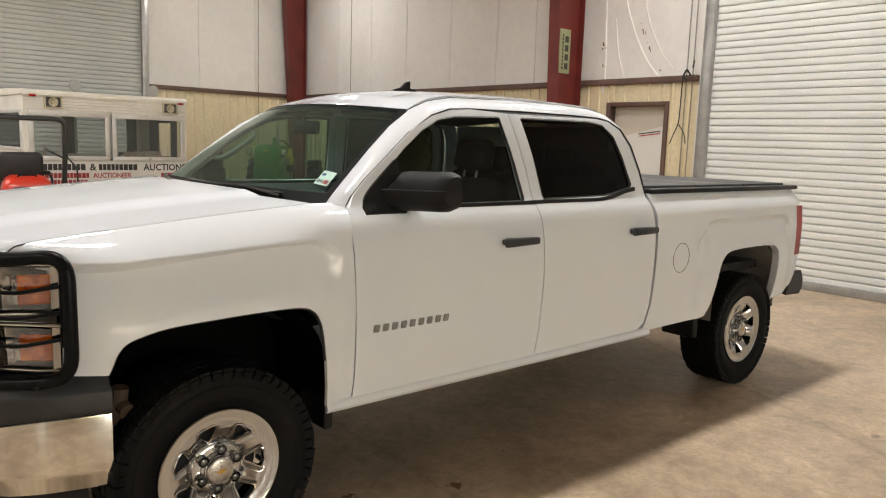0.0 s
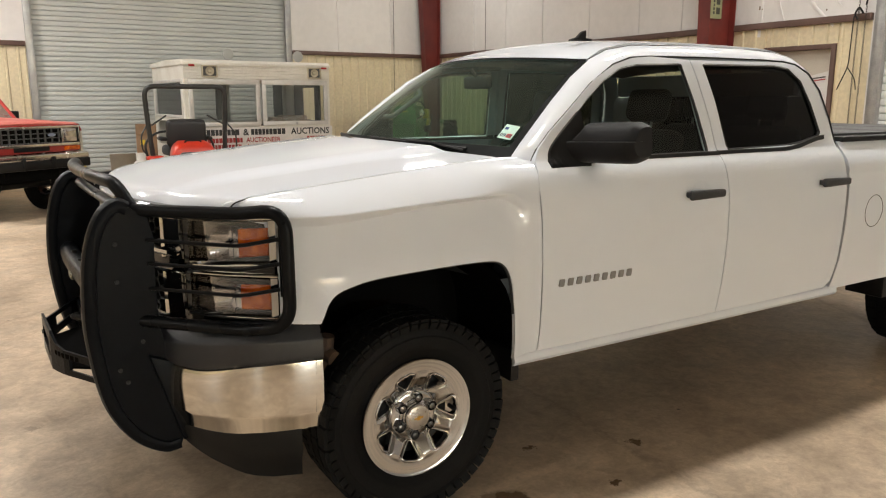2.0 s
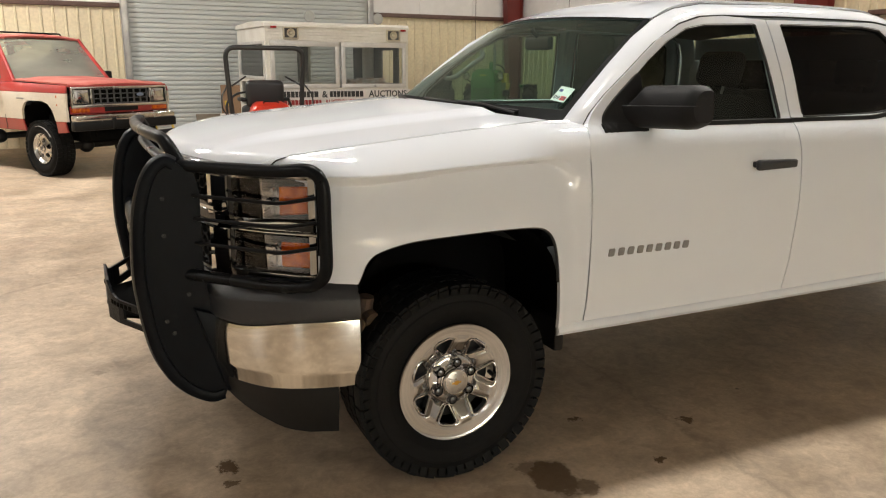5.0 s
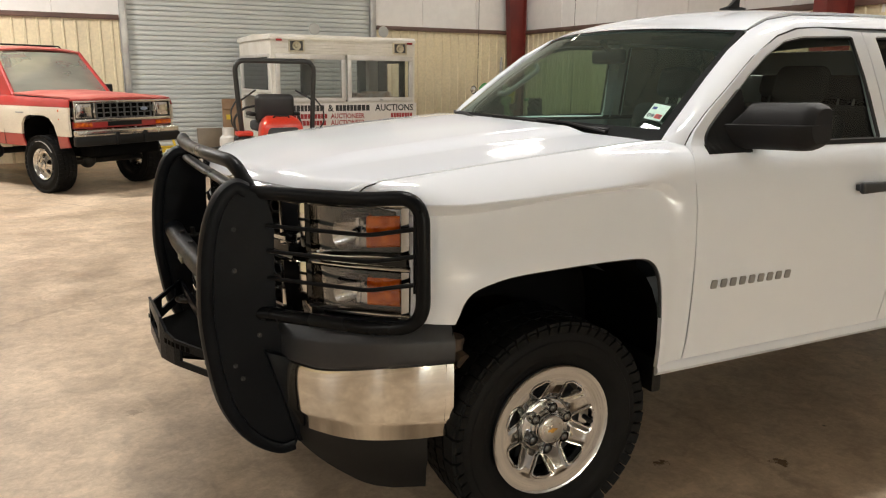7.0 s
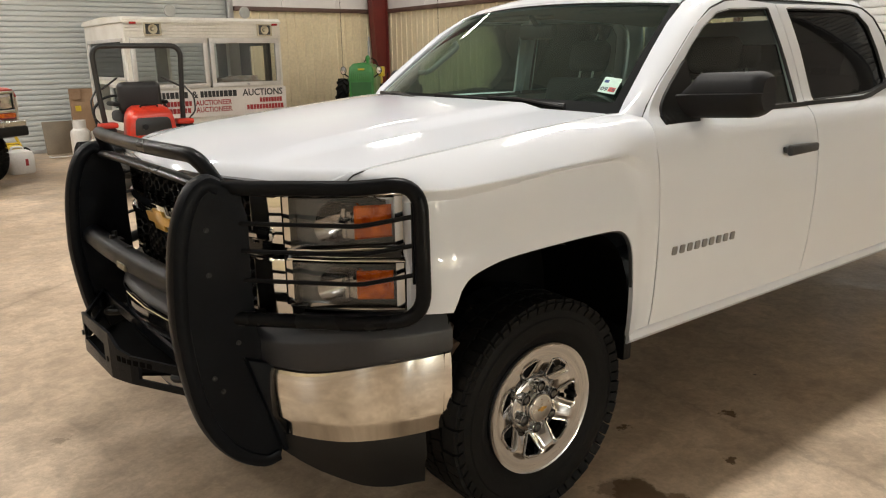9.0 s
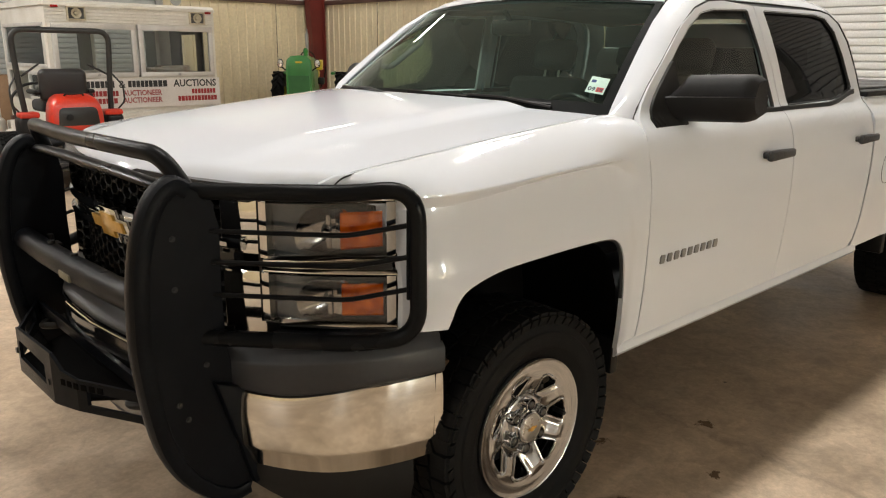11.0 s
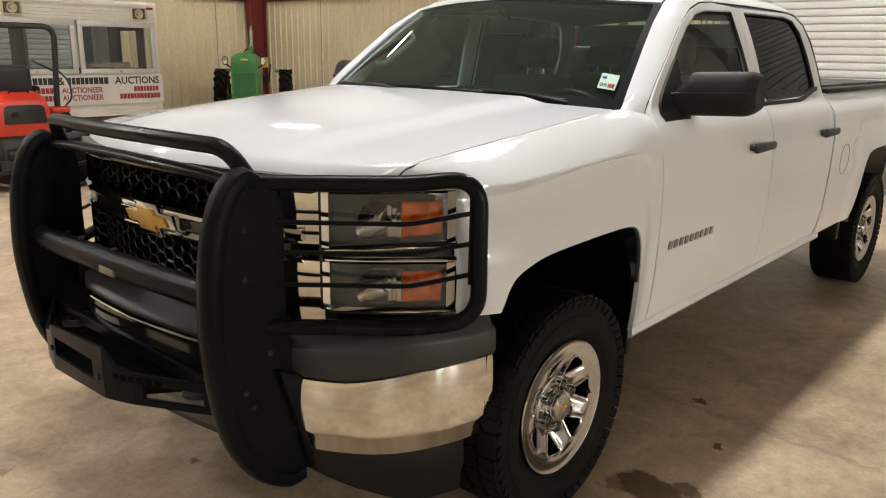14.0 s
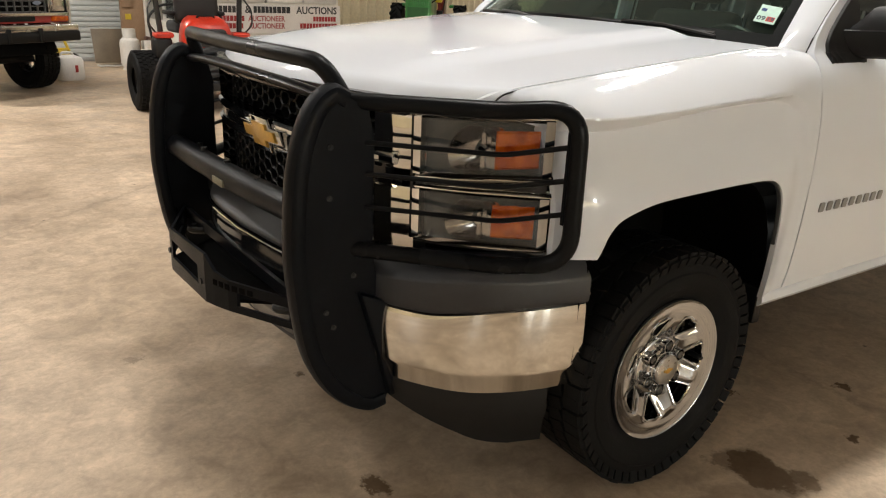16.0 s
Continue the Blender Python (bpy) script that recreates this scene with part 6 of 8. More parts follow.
for k, x in enumerate((2.80, 3.42, 4.05)):
    part("cover_panel", box((x, -0.86, 1.396), (x + 0.60, 0.86, 1.412), 0.006), TONNEAU, cover)
for s in (-1, 1):
    part("bed_rail", box((2.755, s * 0.845, 1.368), (4.69, s * 0.955, 1.398), 0.01), BLACK_PLASTIC, truck, "black cap on the bed rail")
    # tail lamp
    bm = bmesh.new()
    sec = []
    for k in range(13):
        z = 0.875 + 0.375 * k / 12
        y = -bed_side(4.66, z)[1]
        sec.append([(4.590 - 0.02 * k / 12, s * (y - 0.005), z), (4.600 - 0.02 * k / 12, s * (y + 0.010), z), (4.672, s * (y + 0.012), z), (4.715, s * (y - 0.02), z), (4.72, s * (y - 0.10), z), (4.64, s * (y - 0.10), z)])
    loft(bm, sec, cap=True)
    part("tail_lamp", bm, RED_LENS, truck, "red tail lamp")
    # corner of the rear bumper
    bm = bmesh.new()
    sec = []
    for k in range(11):
        u = k / 10
        y = 0.995 - 0.6 * u
        x = 4.80 + 0.09 * smooth(0, 0.5, u)
        sec.append([(x - 0.18 * (1 - smooth(0, 0.35, u)) - 0.05, s * y, 0.56), (x, s * y, 0.55), (x + 0.045, s * y, 0.60), (x + 0.045, s * y, 0.66), (x, s * y, 0.735), (x - 0.12 * (1 - smooth(0, 0.35, u)) - 0.05, s * y, 0.74)])
    loft(bm, sec, cap=True)
    part("rear_bumper", bm, GREY_PLASTIC, truck, "dark grey rear bumper corner")
    # mud flaps behind the front wheels and ahead of the rear ones
    part("mud_flap", box((0.455, s * 0.80, 0.44), (0.50, s * 1.0, 0.58), 0.01), BLACK_PLASTIC, truck, "small black splash guard")
    part("mud_flap", box((3.30, s * 0.74, 0.40), (3.36, s * 0.98, 0.60), 0.01), BLACK_PLASTIC, truck, "small black splash guard")
    # frame rails under the body
    part("frame_rail", box((-0.80, s * 0.42, 0.44), (4.70, s * 0.50, 0.58), 0.01), STEEL_DARK, truck)
bm = bmesh.new()
cyl(bm, (WB, -0.86, 0.395), (WB, 0.86, 0.395), 0.045, n=14)
bmesh.ops.create_uvsphere(bm, u_segments=16, v_segments=10, radius=0.16, matrix=Matrix.Translation((WB, 0, 0.395)))
part("rear_axle", bm, STEEL_DARK, truck)
for s in (-1, 1):
    bm = bmesh.new()
    tube(bm, [(0.0, s * 0.45, 0.42), (0.0, s * 0.85, 0.36)], 0.035, 10)
    tube(bm, [(-0.12, s * 0.5, 0.6), (0.0, s * 0.85, 0.62)], 0.03, 10)
    tube(bm, rounded([(-0.33, s * 0.62, 0.62), (-0.33, s * 0.80, 0.70), (-0.30, s * 0.92, 0.66)], 0.05), 0.028, 10)
    tube(bm, [(-0.33, s * 0.85, 0.50), (-0.31, s * 0.88, 0.74)], 0.03, 10)
    part("suspension_arm", bm, RUST, truck, "rusty suspension parts in the wheel arch")
part("engine_block", box((-0.55, -0.5, 0.52), (0.4, 0.5, 1.0), 0.05), LINER, truck)
bm = bmesh.new()
tube(bm, rounded([(0.5, 0.35, 0.40), (2.4, 0.35, 0.40), (3.2, 0.5, 0.42)], 0.2), 0.035, 10)
block(bm, (2.0, 0.25, 0.32), (2.6, 0.48, 0.46), 0.06, 3)
part("exhaust_pipe", bm, STEEL_DARK, truck)
part("fuel_tank", box((1.4, -0.62, 0.40), (2.5, -0.32, 0.53), 0.05), LINER, truck)

# ---- the auction booth on its trailer, by the north wall ----
BOOTH_WHITE = material("booth_white_siding", (0.74, 0.72, 0.66), (0.64, 0.61, 0.54), 0.45, scale=2.0)
ALU = material("aluminium_frame", (0.62, 0.605, 0.58), (0.54, 0.525, 0.50), 0.45, 0.25, scale=6.0)
DARK_INT = material("booth_dark_panel", (0.10, 0.10, 0.095), (0.07, 0.07, 0.068), 0.6)
HORN = material("yellowed_horn", (0.55, 0.49, 0.36), (0.45, 0.40, 0.29), 0.5)
BANNER = material("white_banner", (0.72, 0.69, 0.66), (0.66, 0.63, 0.60), 0.5)
INK = material("black_print", (0.02, 0.02, 0.02), (0.03, 0.03, 0.03), 0.6)
RED_INK = material("red_banner_print", (0.36, 0.03, 0.035), (0.30, 0.03, 0.03), 0.6)
BOOTH_GLASS = glass("booth_glass", (0.87, 0.89, 0.88))
booth = thing("auction_booth", "white auction booth with loudspeakers and large windows on a trailer", "booth", (1.53, 9.40, 0), 3.0)
BW, BD, B0, B1 = 2.58, 2.0, 0.52, 2.22


def siding(bm, x0, x1, z0, z1, y, axis="y"):
    """Clapboard strips with a drip edge each."""
    z = z0
    while z < z1 - 1e-6:
        e = min(z + 0.045, z1)
        pts = [(y + 0.0, z), (y - 0.008, z + 0.004), (y, e)]
        for (ya, za), (yb, zb) in zip(pts, pts[1:]):
            q = [(x0, ya, za), (x1, ya, za), (x1, yb, zb), (x0, yb, zb)]
            if axis == "x":
                q = [(p[1], p[0], p[2]) for p in q]
            bm.faces.new([bm.verts.new(p) for p in q])
        z = e


bm = bmesh.new()
block(bm, (0, 0.012, B0), (BW, 0.04, 1.16))
block(bm, (0, 0.012, 1.93), (BW, 0.04, B1 - 0.05))
block(bm, (0, 0.012, 1.16), (0.06, 0.04, 1.93))
block(bm, (BW - 0.05, 0.012, 1.16), (BW, 0.04, 1.93))
siding(bm, 0, BW, B0, 1.15, 0.012)
siding(bm, 0, BW, 1.94, B1 - 0.04, 0.012)
part("front_wall", bm, BOOTH_WHITE, booth, "white ribbed metal siding", flat=True)
bm = bmesh.new()
block(bm, (0, 0.04, B0), (0.03, BD, 0.82))
block(bm, (0, 0.04, 1.24), (0.03, BD, 1.30))
block(bm, (0, 0.04, 1.93), (0.03, BD, B1 - 0.05))
block(bm, (0, BD - 0.12, 0.82), (0.03, BD, 1.93))
block(bm, (0, 0.04, 0.82), (0.03, 0.12, 1.93))
part("side_wall", bm, BOOTH_WHITE, booth, flat=True)
bm = bmesh.new()
block(bm, (BW - 0.03, 0.04, B0), (BW, BD, 1.16))
block(bm, (BW - 0.03, 0.04, 1.93), (BW, BD, B1 - 0.05))
block(bm, (BW - 0.03, BD - 0.45, 1.16), (BW, BD, 1.93))
block(bm, (BW - 0.03, 0.04, 1.16), (BW, 0.12, 1.93))
part("side_wall", bm, BOOTH_WHITE, booth, flat=True)
bm = bmesh.new()
for y0, y1, z0, z1 in ((0.38, 0.61, 1.17, 1.925), (1.14, 1.54, 1.17, 1.925), (0.61, 1.14, 1.82, 1.925), (0.61, 1.14, 1.17, 1.22)):
    block(bm, (BW - 0.028, y0, z0), (BW - 0.004, y1, z1), 0.003)
part("side_door", bm, material("grey_door_panel", (0.14, 0.14, 0.137), (0.11, 0.11, 0.108), 0.6), booth, "dark grey side door with a window opening", flat=True)
bm = bmesh.new()
block(bm, (0.03, BD - 0.03, B0), (BW - 0.03, BD, 1.20))
block(bm, (0.03, BD - 0.03, 1.90), (BW - 0.03, BD, B1 - 0.05))
for a, b in ((0.03, 0.20), (1.34, 1.40), (2.47, BW - 0.03)):
    block(bm, (a, BD - 0.03, 1.20), (b, BD, 1.90))
part("back_wall", bm, BOOTH_WHITE, booth, flat=True)
# curtains and a shelf inside
for a, b in ((1.12, 1.33), (2.28, 2.46)):
    part("curtain", box((a, BD - 0.08, 1.22), (b, BD - 0.05, 1.88)), material("grey_curtain", (0.20, 0.205, 0.20), (0.16, 0.165, 0.16), 0.9), booth, "grey curtain strip", flat=True)
part("shelf", box((0.06, 0.10, 1.14), (BW - 0.06, 0.55, 1.17)), DARK_INT, booth)
bm = bmesh.new()
for a, b, y0, y1, z in ((1.50, 2.28, 0.2, 0.5, 1.25), (1.56, 1.98, 0.22, 0.46, 1.30), (1.74, 2.24, 0.25, 0.48, 1.325)):
    block(bm, (a, y0, 1.17), (b, y1, z), 0.02)
part("papers", bm, material("brown_papers", (0.35, 0.22, 0.15), (0.5, 0.45, 0.4), 0.8, scale=9.0), booth, "heap of brown papers on the shelf")
part("floor_deck", box((0.03, 0.04, B0), (BW - 0.03, BD - 0.03, B0 + 0.05)), DARK_INT, booth)
# roof with rounded eaves
bm = bmesh.new()
rings = []
for x in (-0.03, 0.0, BW, BW + 0.02):
    d = 0.02 if x < -0.01 or x > BW + 0.01 else 0.0
    rings.append([(x, -0.02 + d, B1 - 0.06), (x, -0.02 + d, B1 - 0.02 - d), (x, 0.03 + d, B1 + 0.02 - d), (x, BD / 2, B1 + 0.05 - d), (x, BD - 0.03, B1 + 0.02 - d), (x, BD + 0.02, B1 - 0.02), (x, BD + 0.02, B1 - 0.06)])
loft(bm, rings, cap=True)
part("roof", bm, BOOTH_WHITE, booth, "white booth roof")
# windows
for x0, x1, y, axis in ((0.06, 1.26, 0.0, "y"), (1.30, BW - 0.05, 0.0, "y")):
    bm = bmesh.new()
    for a, b, c, d in ((x0, x1, 1.85, 1.93), (x0, x1, 1.16, 1.23), (x0, x0 + 0.07, 1.23, 1.85), (x1 - 0.07, x1, 1.23, 1.85)):
        block(bm, (a, -0.02, c), (b, 0.03, d), 0.004)
    w = part("window", bm, ALU, booth, "aluminium-framed window")
    part("pane", box((x0 + 0.06, 0.0, 1.22), (x1 - 0.06, 0.006, 1.86)), BOOTH_GLASS, w, flat=True)
    bm = bmesh.new()
    cyl(bm, ((x0 + x1) / 2, -0.02, 1.195), ((x0 + x1) / 2, -0.035, 1.195), 0.02, n=12)
    part("window_latch", bm, STEEL, w)
for y0, y1, z0, z1 in ((0.12, BD - 0.12, 1.30, 1.93), (0.12, 0.95, 0.82, 1.24)):
    bm = bmesh.new()
    for a, b, c, d in ((y0, y1, z1 - 0.05, z1), (y0, y1, z0, z0 + 0.05), (y0, y0 + 0.05, z0 + 0.05, z1 - 0.05), (y1 - 0.05, y1, z0 + 0.05, z1 - 0.05)):
        block(bm, (-0.02, a, c), (0.02, b, d), 0.004)
    w = part("window", bm, ALU, booth, "aluminium-framed side window")
    part("pane", box((0.0, y0 + 0.04, z0 + 0.04), (0.005, y1 - 0.04, z1 - 0.04)), BOOTH_GLASS, w, flat=True)
# horn loudspeakers in square recesses
for x in (0.42, 2.28):
    bm = bmesh.new()
    for a, b, c, d in ((x - 0.13, x + 0.13, 2.135, 2.155), (x - 0.13, x + 0.13, 1.965, 1.985), (x - 0.13, x - 0.11, 1.985, 2.135), (x + 0.11, x + 0.13, 1.985, 2.135)):
        block(bm, (a, -0.035, c), (b, 0.02, d), 0.004)
    sp = part("loudspeaker", bm, HORN, booth, "yellowed square horn loudspeaker")
    part("recess", box((x - 0.11, 0.0, 1.985), (x + 0.11, 0.008, 2.135)), DARK_INT, sp, flat=True)
    bm = bmesh.new()
    lathe(bm, [(0.072, -0.03), (0.050, -0.012), (0.030, 0.0)], 20, "y", (x, 0, 2.06))
    lathe(bm, [(0.0, -0.03), (0.02, -0.028), (0.024, -0.01), (0.024, 0.0)], 16, "y", (x, 0, 2.06))
    part("horn", bm, HORN, sp)
for x in (0.13, 2.47):
    part("marker_lamp", box((x - 0.05, -0.03, 2.13), (x + 0.05, -0.002, 2.165), 0.008), RED_LENS, booth, "red marker lamp")
for x in (0.95, 2.25):
    bm = bmesh.new()
    cyl(bm, (x, 0.6, B1 + 0.01), (x, 0.6, B1 + 0.08), 0.012, n=8)
    lathe(bm, [(0.0, -0.02), (0.09, -0.012), (0.10, 0.0), (0.09, 0.012), (0.0, 0.02)], 28, "y", (x, 0.6, B1 + 0.15))
    part("roof_disc", bm, material("grey_disc", (0.40, 0.40, 0.38), (0.35, 0.35, 0.33), 0.5), booth, "grey round disc on the roof")
# banner with print
ban = part("banner", box((0.02, -0.020, 0.70), (BW + 0.02, -0.006, 1.135)), BANNER, booth, "white banner with black and red lettering", flat=True)


def print_row(x0, x1, z, h, mat, gap=0.012, seed=1):
    rnd = random.Random(seed)
    x = x0
    while x < x1:
        w = rnd.uniform(0.5, 0.72) * h
        if x + w > x1:
            break
        part("print_bar", box((x, -0.0245, z), (x + w, -0.0215, z + h)), mat, ban, flat=True)
        x += w + gap


stand = Matrix.Rotation(radians(90), 4, "X")
words("letters", "AUCTIONS", 0.155, Matrix.Translation((1.80, -0.0215, 1.005)) @ stand, INK, ban, 0.001, width=0.74)
words("letters", "&", 0.155, Matrix.Translation((0.93, -0.0215, 1.005)) @ stand, INK, ban, 0.001)
print_row(0.10, 0.88, 1.008, 0.098, INK, 0.012, 3)
print_row(1.07, 1.74, 1.008, 0.098, INK, 0.012, 4)
for z, sd in ((0.885, 5), (0.775, 6)):
    words("letters", "AUCTIONEER", 0.115, Matrix.Translation((0.98, -0.0215, z)) @ stand, RED_INK, ban, 0.001, width=0.62)
    print_row(0.20, 0.92, z, 0.078, RED_INK, 0.010, sd)
print_row(2.10, 2.54, 0.888, 0.075, RED_INK, 0.010, 7)
print_row(1.86, 2.54, 0.777, 0.078, RED_INK, 0.010, 8)
# trailer under the booth
bm = bmesh.new()
block(bm, (-0.05, 0.05, 0.42), (BW + 0.05, 0.13, 0.52))
block(bm, (-0.05, BD - 0.15, 0.42), (BW + 0.05, BD - 0.07, 0.52))
for x in (0.0, BW / 2, BW - 0.08):
    block(bm, (x, 0.13, 0.43), (x + 0.08, BD - 0.15, 0.51))
part("trailer_frame", bm, BROWN_TRIM, booth, "brown steel trailer frame", flat=True)
for x in (0.95, 1.65):
    for y in (0.16, BD - 0.36):
        bm = bmesh.new()
        lathe(bm, [(0.16, 0.0), (0.28, 0.0), (0.31, 0.03), (0.31, 0.17), (0.28, 0.20), (0.16, 0.20)], 28, "y", (x, y, 0.31))
        wh = part("trailer_wheel", bm, RUBBER, booth, "black trailer tyre")
        bm = bmesh.new()
        lathe(bm, [(0.0, 0.04), (0.10, 0.04), (0.16, 0.02), (0.17, 0.05)], 20, "y", (x, y, 0.31))
        part("rim", bm, BOOTH_WHITE, wh)

# ---- red zero-turn mower, seen from behind ----
RED = material("red_mower_paint", (0.62, 0.035, 0.012), (0.52, 0.03, 0.012), 0.35, coat=0.4)
MOWER_BLACK = material("mower_black_steel", (0.015, 0.015, 0.015), (0.022, 0.022, 0.021), 0.4)
mower = thing("ride_on_mower", "red zero-turn ride-on mower with a black roll bar", "mower", (0.975, 6.95, 0))


def turf_tyre(R, W, rimr, lugs):
    bm = bmesh.new()
    h = W / 2
    prof = [(rimr, -h + 0.03), (rimr + 0.02, -h + 0.012), ((R + rimr) / 2, -h), (R - 0.03, -h + 0.012), (R - 0.008, -h + 0.04), (R - 0.004, 0)]
    prof = prof + [(r, -s) for r, s in reversed(prof[:-1])]
    lathe(bm, prof, 48, "x")
    for k in range(lugs):
        a = 2 * math.pi * k / lugs
        for j in range(5):
            y = -h + 0.03 + (W - 0.06) * (j + 0.5) / 5
            m = Matrix.Rotation(a + (0.5 if j % 2 else 0) * 2 * math.pi / lugs, 4, "X") @ Matrix.Translation((y, 0, R - 0.004))
            l = 2 * math.pi * R / lugs * 0.36
            block(bm, (-W * 0.075, -l, -0.004), (W * 0.075, l, 0.008), m=m)
    return bm


for x in (-0.62, 0.62):
    w = part("rear_wheel", turf_tyre(0.335, 0.28, 0.15, 34), RUBBER, mower, "black turf tyre")
    w.matrix_basis = Matrix.Translation((x * 1.05, 0.0, 0.343))
    bm = bmesh.new()
    lathe(bm, [(0.0, 0.05), (0.07, 0.05), (0.10, 0.03), (0.145, 0.04), (0.152, 0.08)], 24, "x")
    if x < 0:
        bmesh.ops.scale(bm, vec=(-1, 1, 1), verts=bm.verts)
    part("rim", bm, MOWER_BLACK, w)
for x in (-0.3, 0.36):
    bm = bmesh.new()
    lathe(bm, [(0.06, -0.06), (0.14, -0.06), (0.155, -0.03), (0.155, 0.03), (0.14, 0.06), (0.06, 0.06)], 24, "x", (x, 1.25, 0.155))
    c = part("caster_wheel", bm, RUBBER, mower)
    bm = bmesh.new()
    tube(bm, rounded([(x + 0.09, 1.25, 0.155), (x + 0.09, 1.25, 0.34), (x, 1.23, 0.38), (x, 1.23, 0.50)], 0.03), 0.02, 8)
    part("caster_fork", bm, RED, mower)
# red engine cover with a dark grille panel
bm = bmesh.new()
rings = []
for k in range(13):
    u = k / 12
    z = 0.62 + 0.46 * u
    hw = hermite([(0, 0.275), (0.35, 0.28), (0.7, 0.262), (0.9, 0.225), (1.0, 0.165)], u)
    y0 = hermite([(0, -0.41), (0.5, -0.42), (0.8, -0.395), (0.93, -0.345), (1.0, -0.26)], u)
    rings.append([(-hw + 0.03, -0.12, z), (-hw, -0.17, z), (-hw, y0 + 0.05, z), (-hw + 0.014, y0 + 0.014, z), (-hw + 0.05, y0, z), (hw - 0.05, y0, z), (hw - 0.014, y0 + 0.014, z), (hw, y0 + 0.05, z), (hw, -0.17, z), (hw - 0.03, -0.12, z)])
loft(bm, rings, cap=True)
cov = part("engine_cover", bm, RED, mower, "bright red engine cover")
bm = bmesh.new()
outline = rounded([Vector((-0.218, 0.745, 0)), Vector((0.218, 0.745, 0)), Vector((0.198, 0.945, 0)), Vector((-0.198, 0.945, 0))], [0.015, 0.015, 0.06, 0.06], 5, closed=True)
prism(bm, [(p.x, p.y) for p in outline], -0.430, -0.405, bevel=0.005)
gr = part("cover_grille", bm, MOWER_BLACK, cov, "black rear grille panel")
bm = bmesh.new()
cyl(bm, (-0.10, -0.428, 0.84), (-0.10, -0.45, 0.84), 0.034, n=16)
part("filler_cap", bm, BLACK_PLASTIC, gr)
bm = bmesh.new()
tube(bm, rounded([(-0.10, -0.30, 1.06), (-0.09, -0.32, 1.085), (0.09, -0.32, 1.085), (0.10, -0.30, 1.06)], 0.02), 0.01, 8)
part("lift_handle", bm, BLACK_PLASTIC, cov)
part("engine", box((-0.24, -0.36, 0.34), (0.24, 0.12, 0.67), 0.03), material("grey_engine_shroud", (0.075, 0.075, 0.072), (0.055, 0.055, 0.053), 0.55), mower, "dark grey engine shroud under the cover")
bm = bmesh.new()
cyl(bm, (-0.20, -0.38, 0.42), (0.16, -0.38, 0.42), 0.06, n=16)
part("muffler", bm, STEEL_DARK, mower)
part("hitch_plate", box((-0.3, -0.46, 0.26), (0.3, -0.42, 0.34), 0.006), MOWER_BLACK, mower)
part("frame", box((-0.36, -0.40, 0.30), (0.36, 1.4, 0.36), 0.01), MOWER_BLACK, mower, "black steel frame")
for s in (-1, 1):
    part("side_tank", box((s * 0.36, -0.24, 0.60), (s * 0.56, 0.0, 0.84), 0.045, 3), BLACK_PLASTIC, mower, "black side tank")
    part("tank_trim", box((s * 0.345, -0.25, 0.83), (s * 0.55, -0.06, 0.895), 0.025, 3), RED, mower, "red trim on the tank")
    bm = bmesh.new()
    tube(bm, rounded([(s * 0.40, 0.42, 0.62), (s * 0.46, 0.46, 1.02), (s * 0.30, 0.52, 1.16), (s * 0.12, 0.55, 1.18)], 0.08), 0.016, 8)
    part("steering_lever", bm, MOWER_BLACK, mower, "black steering lever")
    bm = bmesh.new()
    tube(bm, rounded([(s * 0.50, -0.13, 0.86), (s * 0.60, -0.18, 0.98), (s * 0.60, -0.16, 1.16), (s * 0.50, -0.11, 1.30)], 0.05), 0.010, 8)
    part("brace", bm, MOWER_BLACK, mower)
    bm = bmesh.new()
    tube(bm, [(s * 0.46, -0.14, 1.28), (s * 0.26, -0.05, 1.40)], 0.012, 8)
    part("brace", bm, MOWER_BLACK, mower)
bm = bmesh.new()
tube(bm, rounded([(-0.44, -0.12, 0.62), (-0.495, -0.13, 1.20), (-0.53, -0.16, 1.765), (0.49, -0.16, 1.765), (0.465, -0.13, 1.20), (0.44, -0.12, 0.62)], [0, 0.1, 0.14, 0.14, 0.1, 0], 7), 0.031, 14)
part("roll_bar", bm, MOWER_BLACK, mower, "glossy black roll bar")
part("seat", box((-0.24, 0.05, 0.86), (0.24, 0.52, 1.0), 0.05, 3), FABRIC, mower)
bm = bmesh.new()
block(bm, (-0.255, -0.04, 0.98), (0.255, 0.11, 1.35), 0.070, 5)
part("seat_back", bm, material("black_seat_vinyl", (0.012, 0.011, 0.011), (0.02, 0.018, 0.018), 0.5, bump=0.2), mower, "black padded seat back")
for s in (-1, 1):
    part("armrest", box((s * 0.25, -0.02, 1.07), (s * 0.33, 0.30, 1.12), 0.02), BLACK_PLASTIC, mower)
part("cutting_deck", box((-0.5, 0.45, 0.12), (0.75, 1.15, 0.28), 0.04), MOWER_BLACK, mower, "black cutting deck")

# ---- small things by the shutter ----
CARD = material("brown_cardboard", (0.30, 0.19, 0.11), (0.25, 0.15, 0.085), 0.85)
YELLOW = material("yellow_paint", (0.65, 0.46, 0.03), (0.55, 0.38, 0.03), 0.45)
carton = thing("cardboard_box", "tall brown cardboard box with a yellow sticker", "box", (1.29, 11.6, 0), -8)
bm = bmesh.new()
block(bm, (-0.19, -0.16, 0.0), (0.19, 0.16, 1.15), 0.006)
part("box_body", bm, CARD, carton)
part("box_flap", box((-0.19, -0.19, 0.98), (-0.03, -0.165, 1.16)), CARD, carton, flat=True)
part("sticker", box((-0.13, -0.166, 0.78), (-0.04, -0.161, 0.87)), YELLOW, carton, "bright yellow sticker", flat=True)
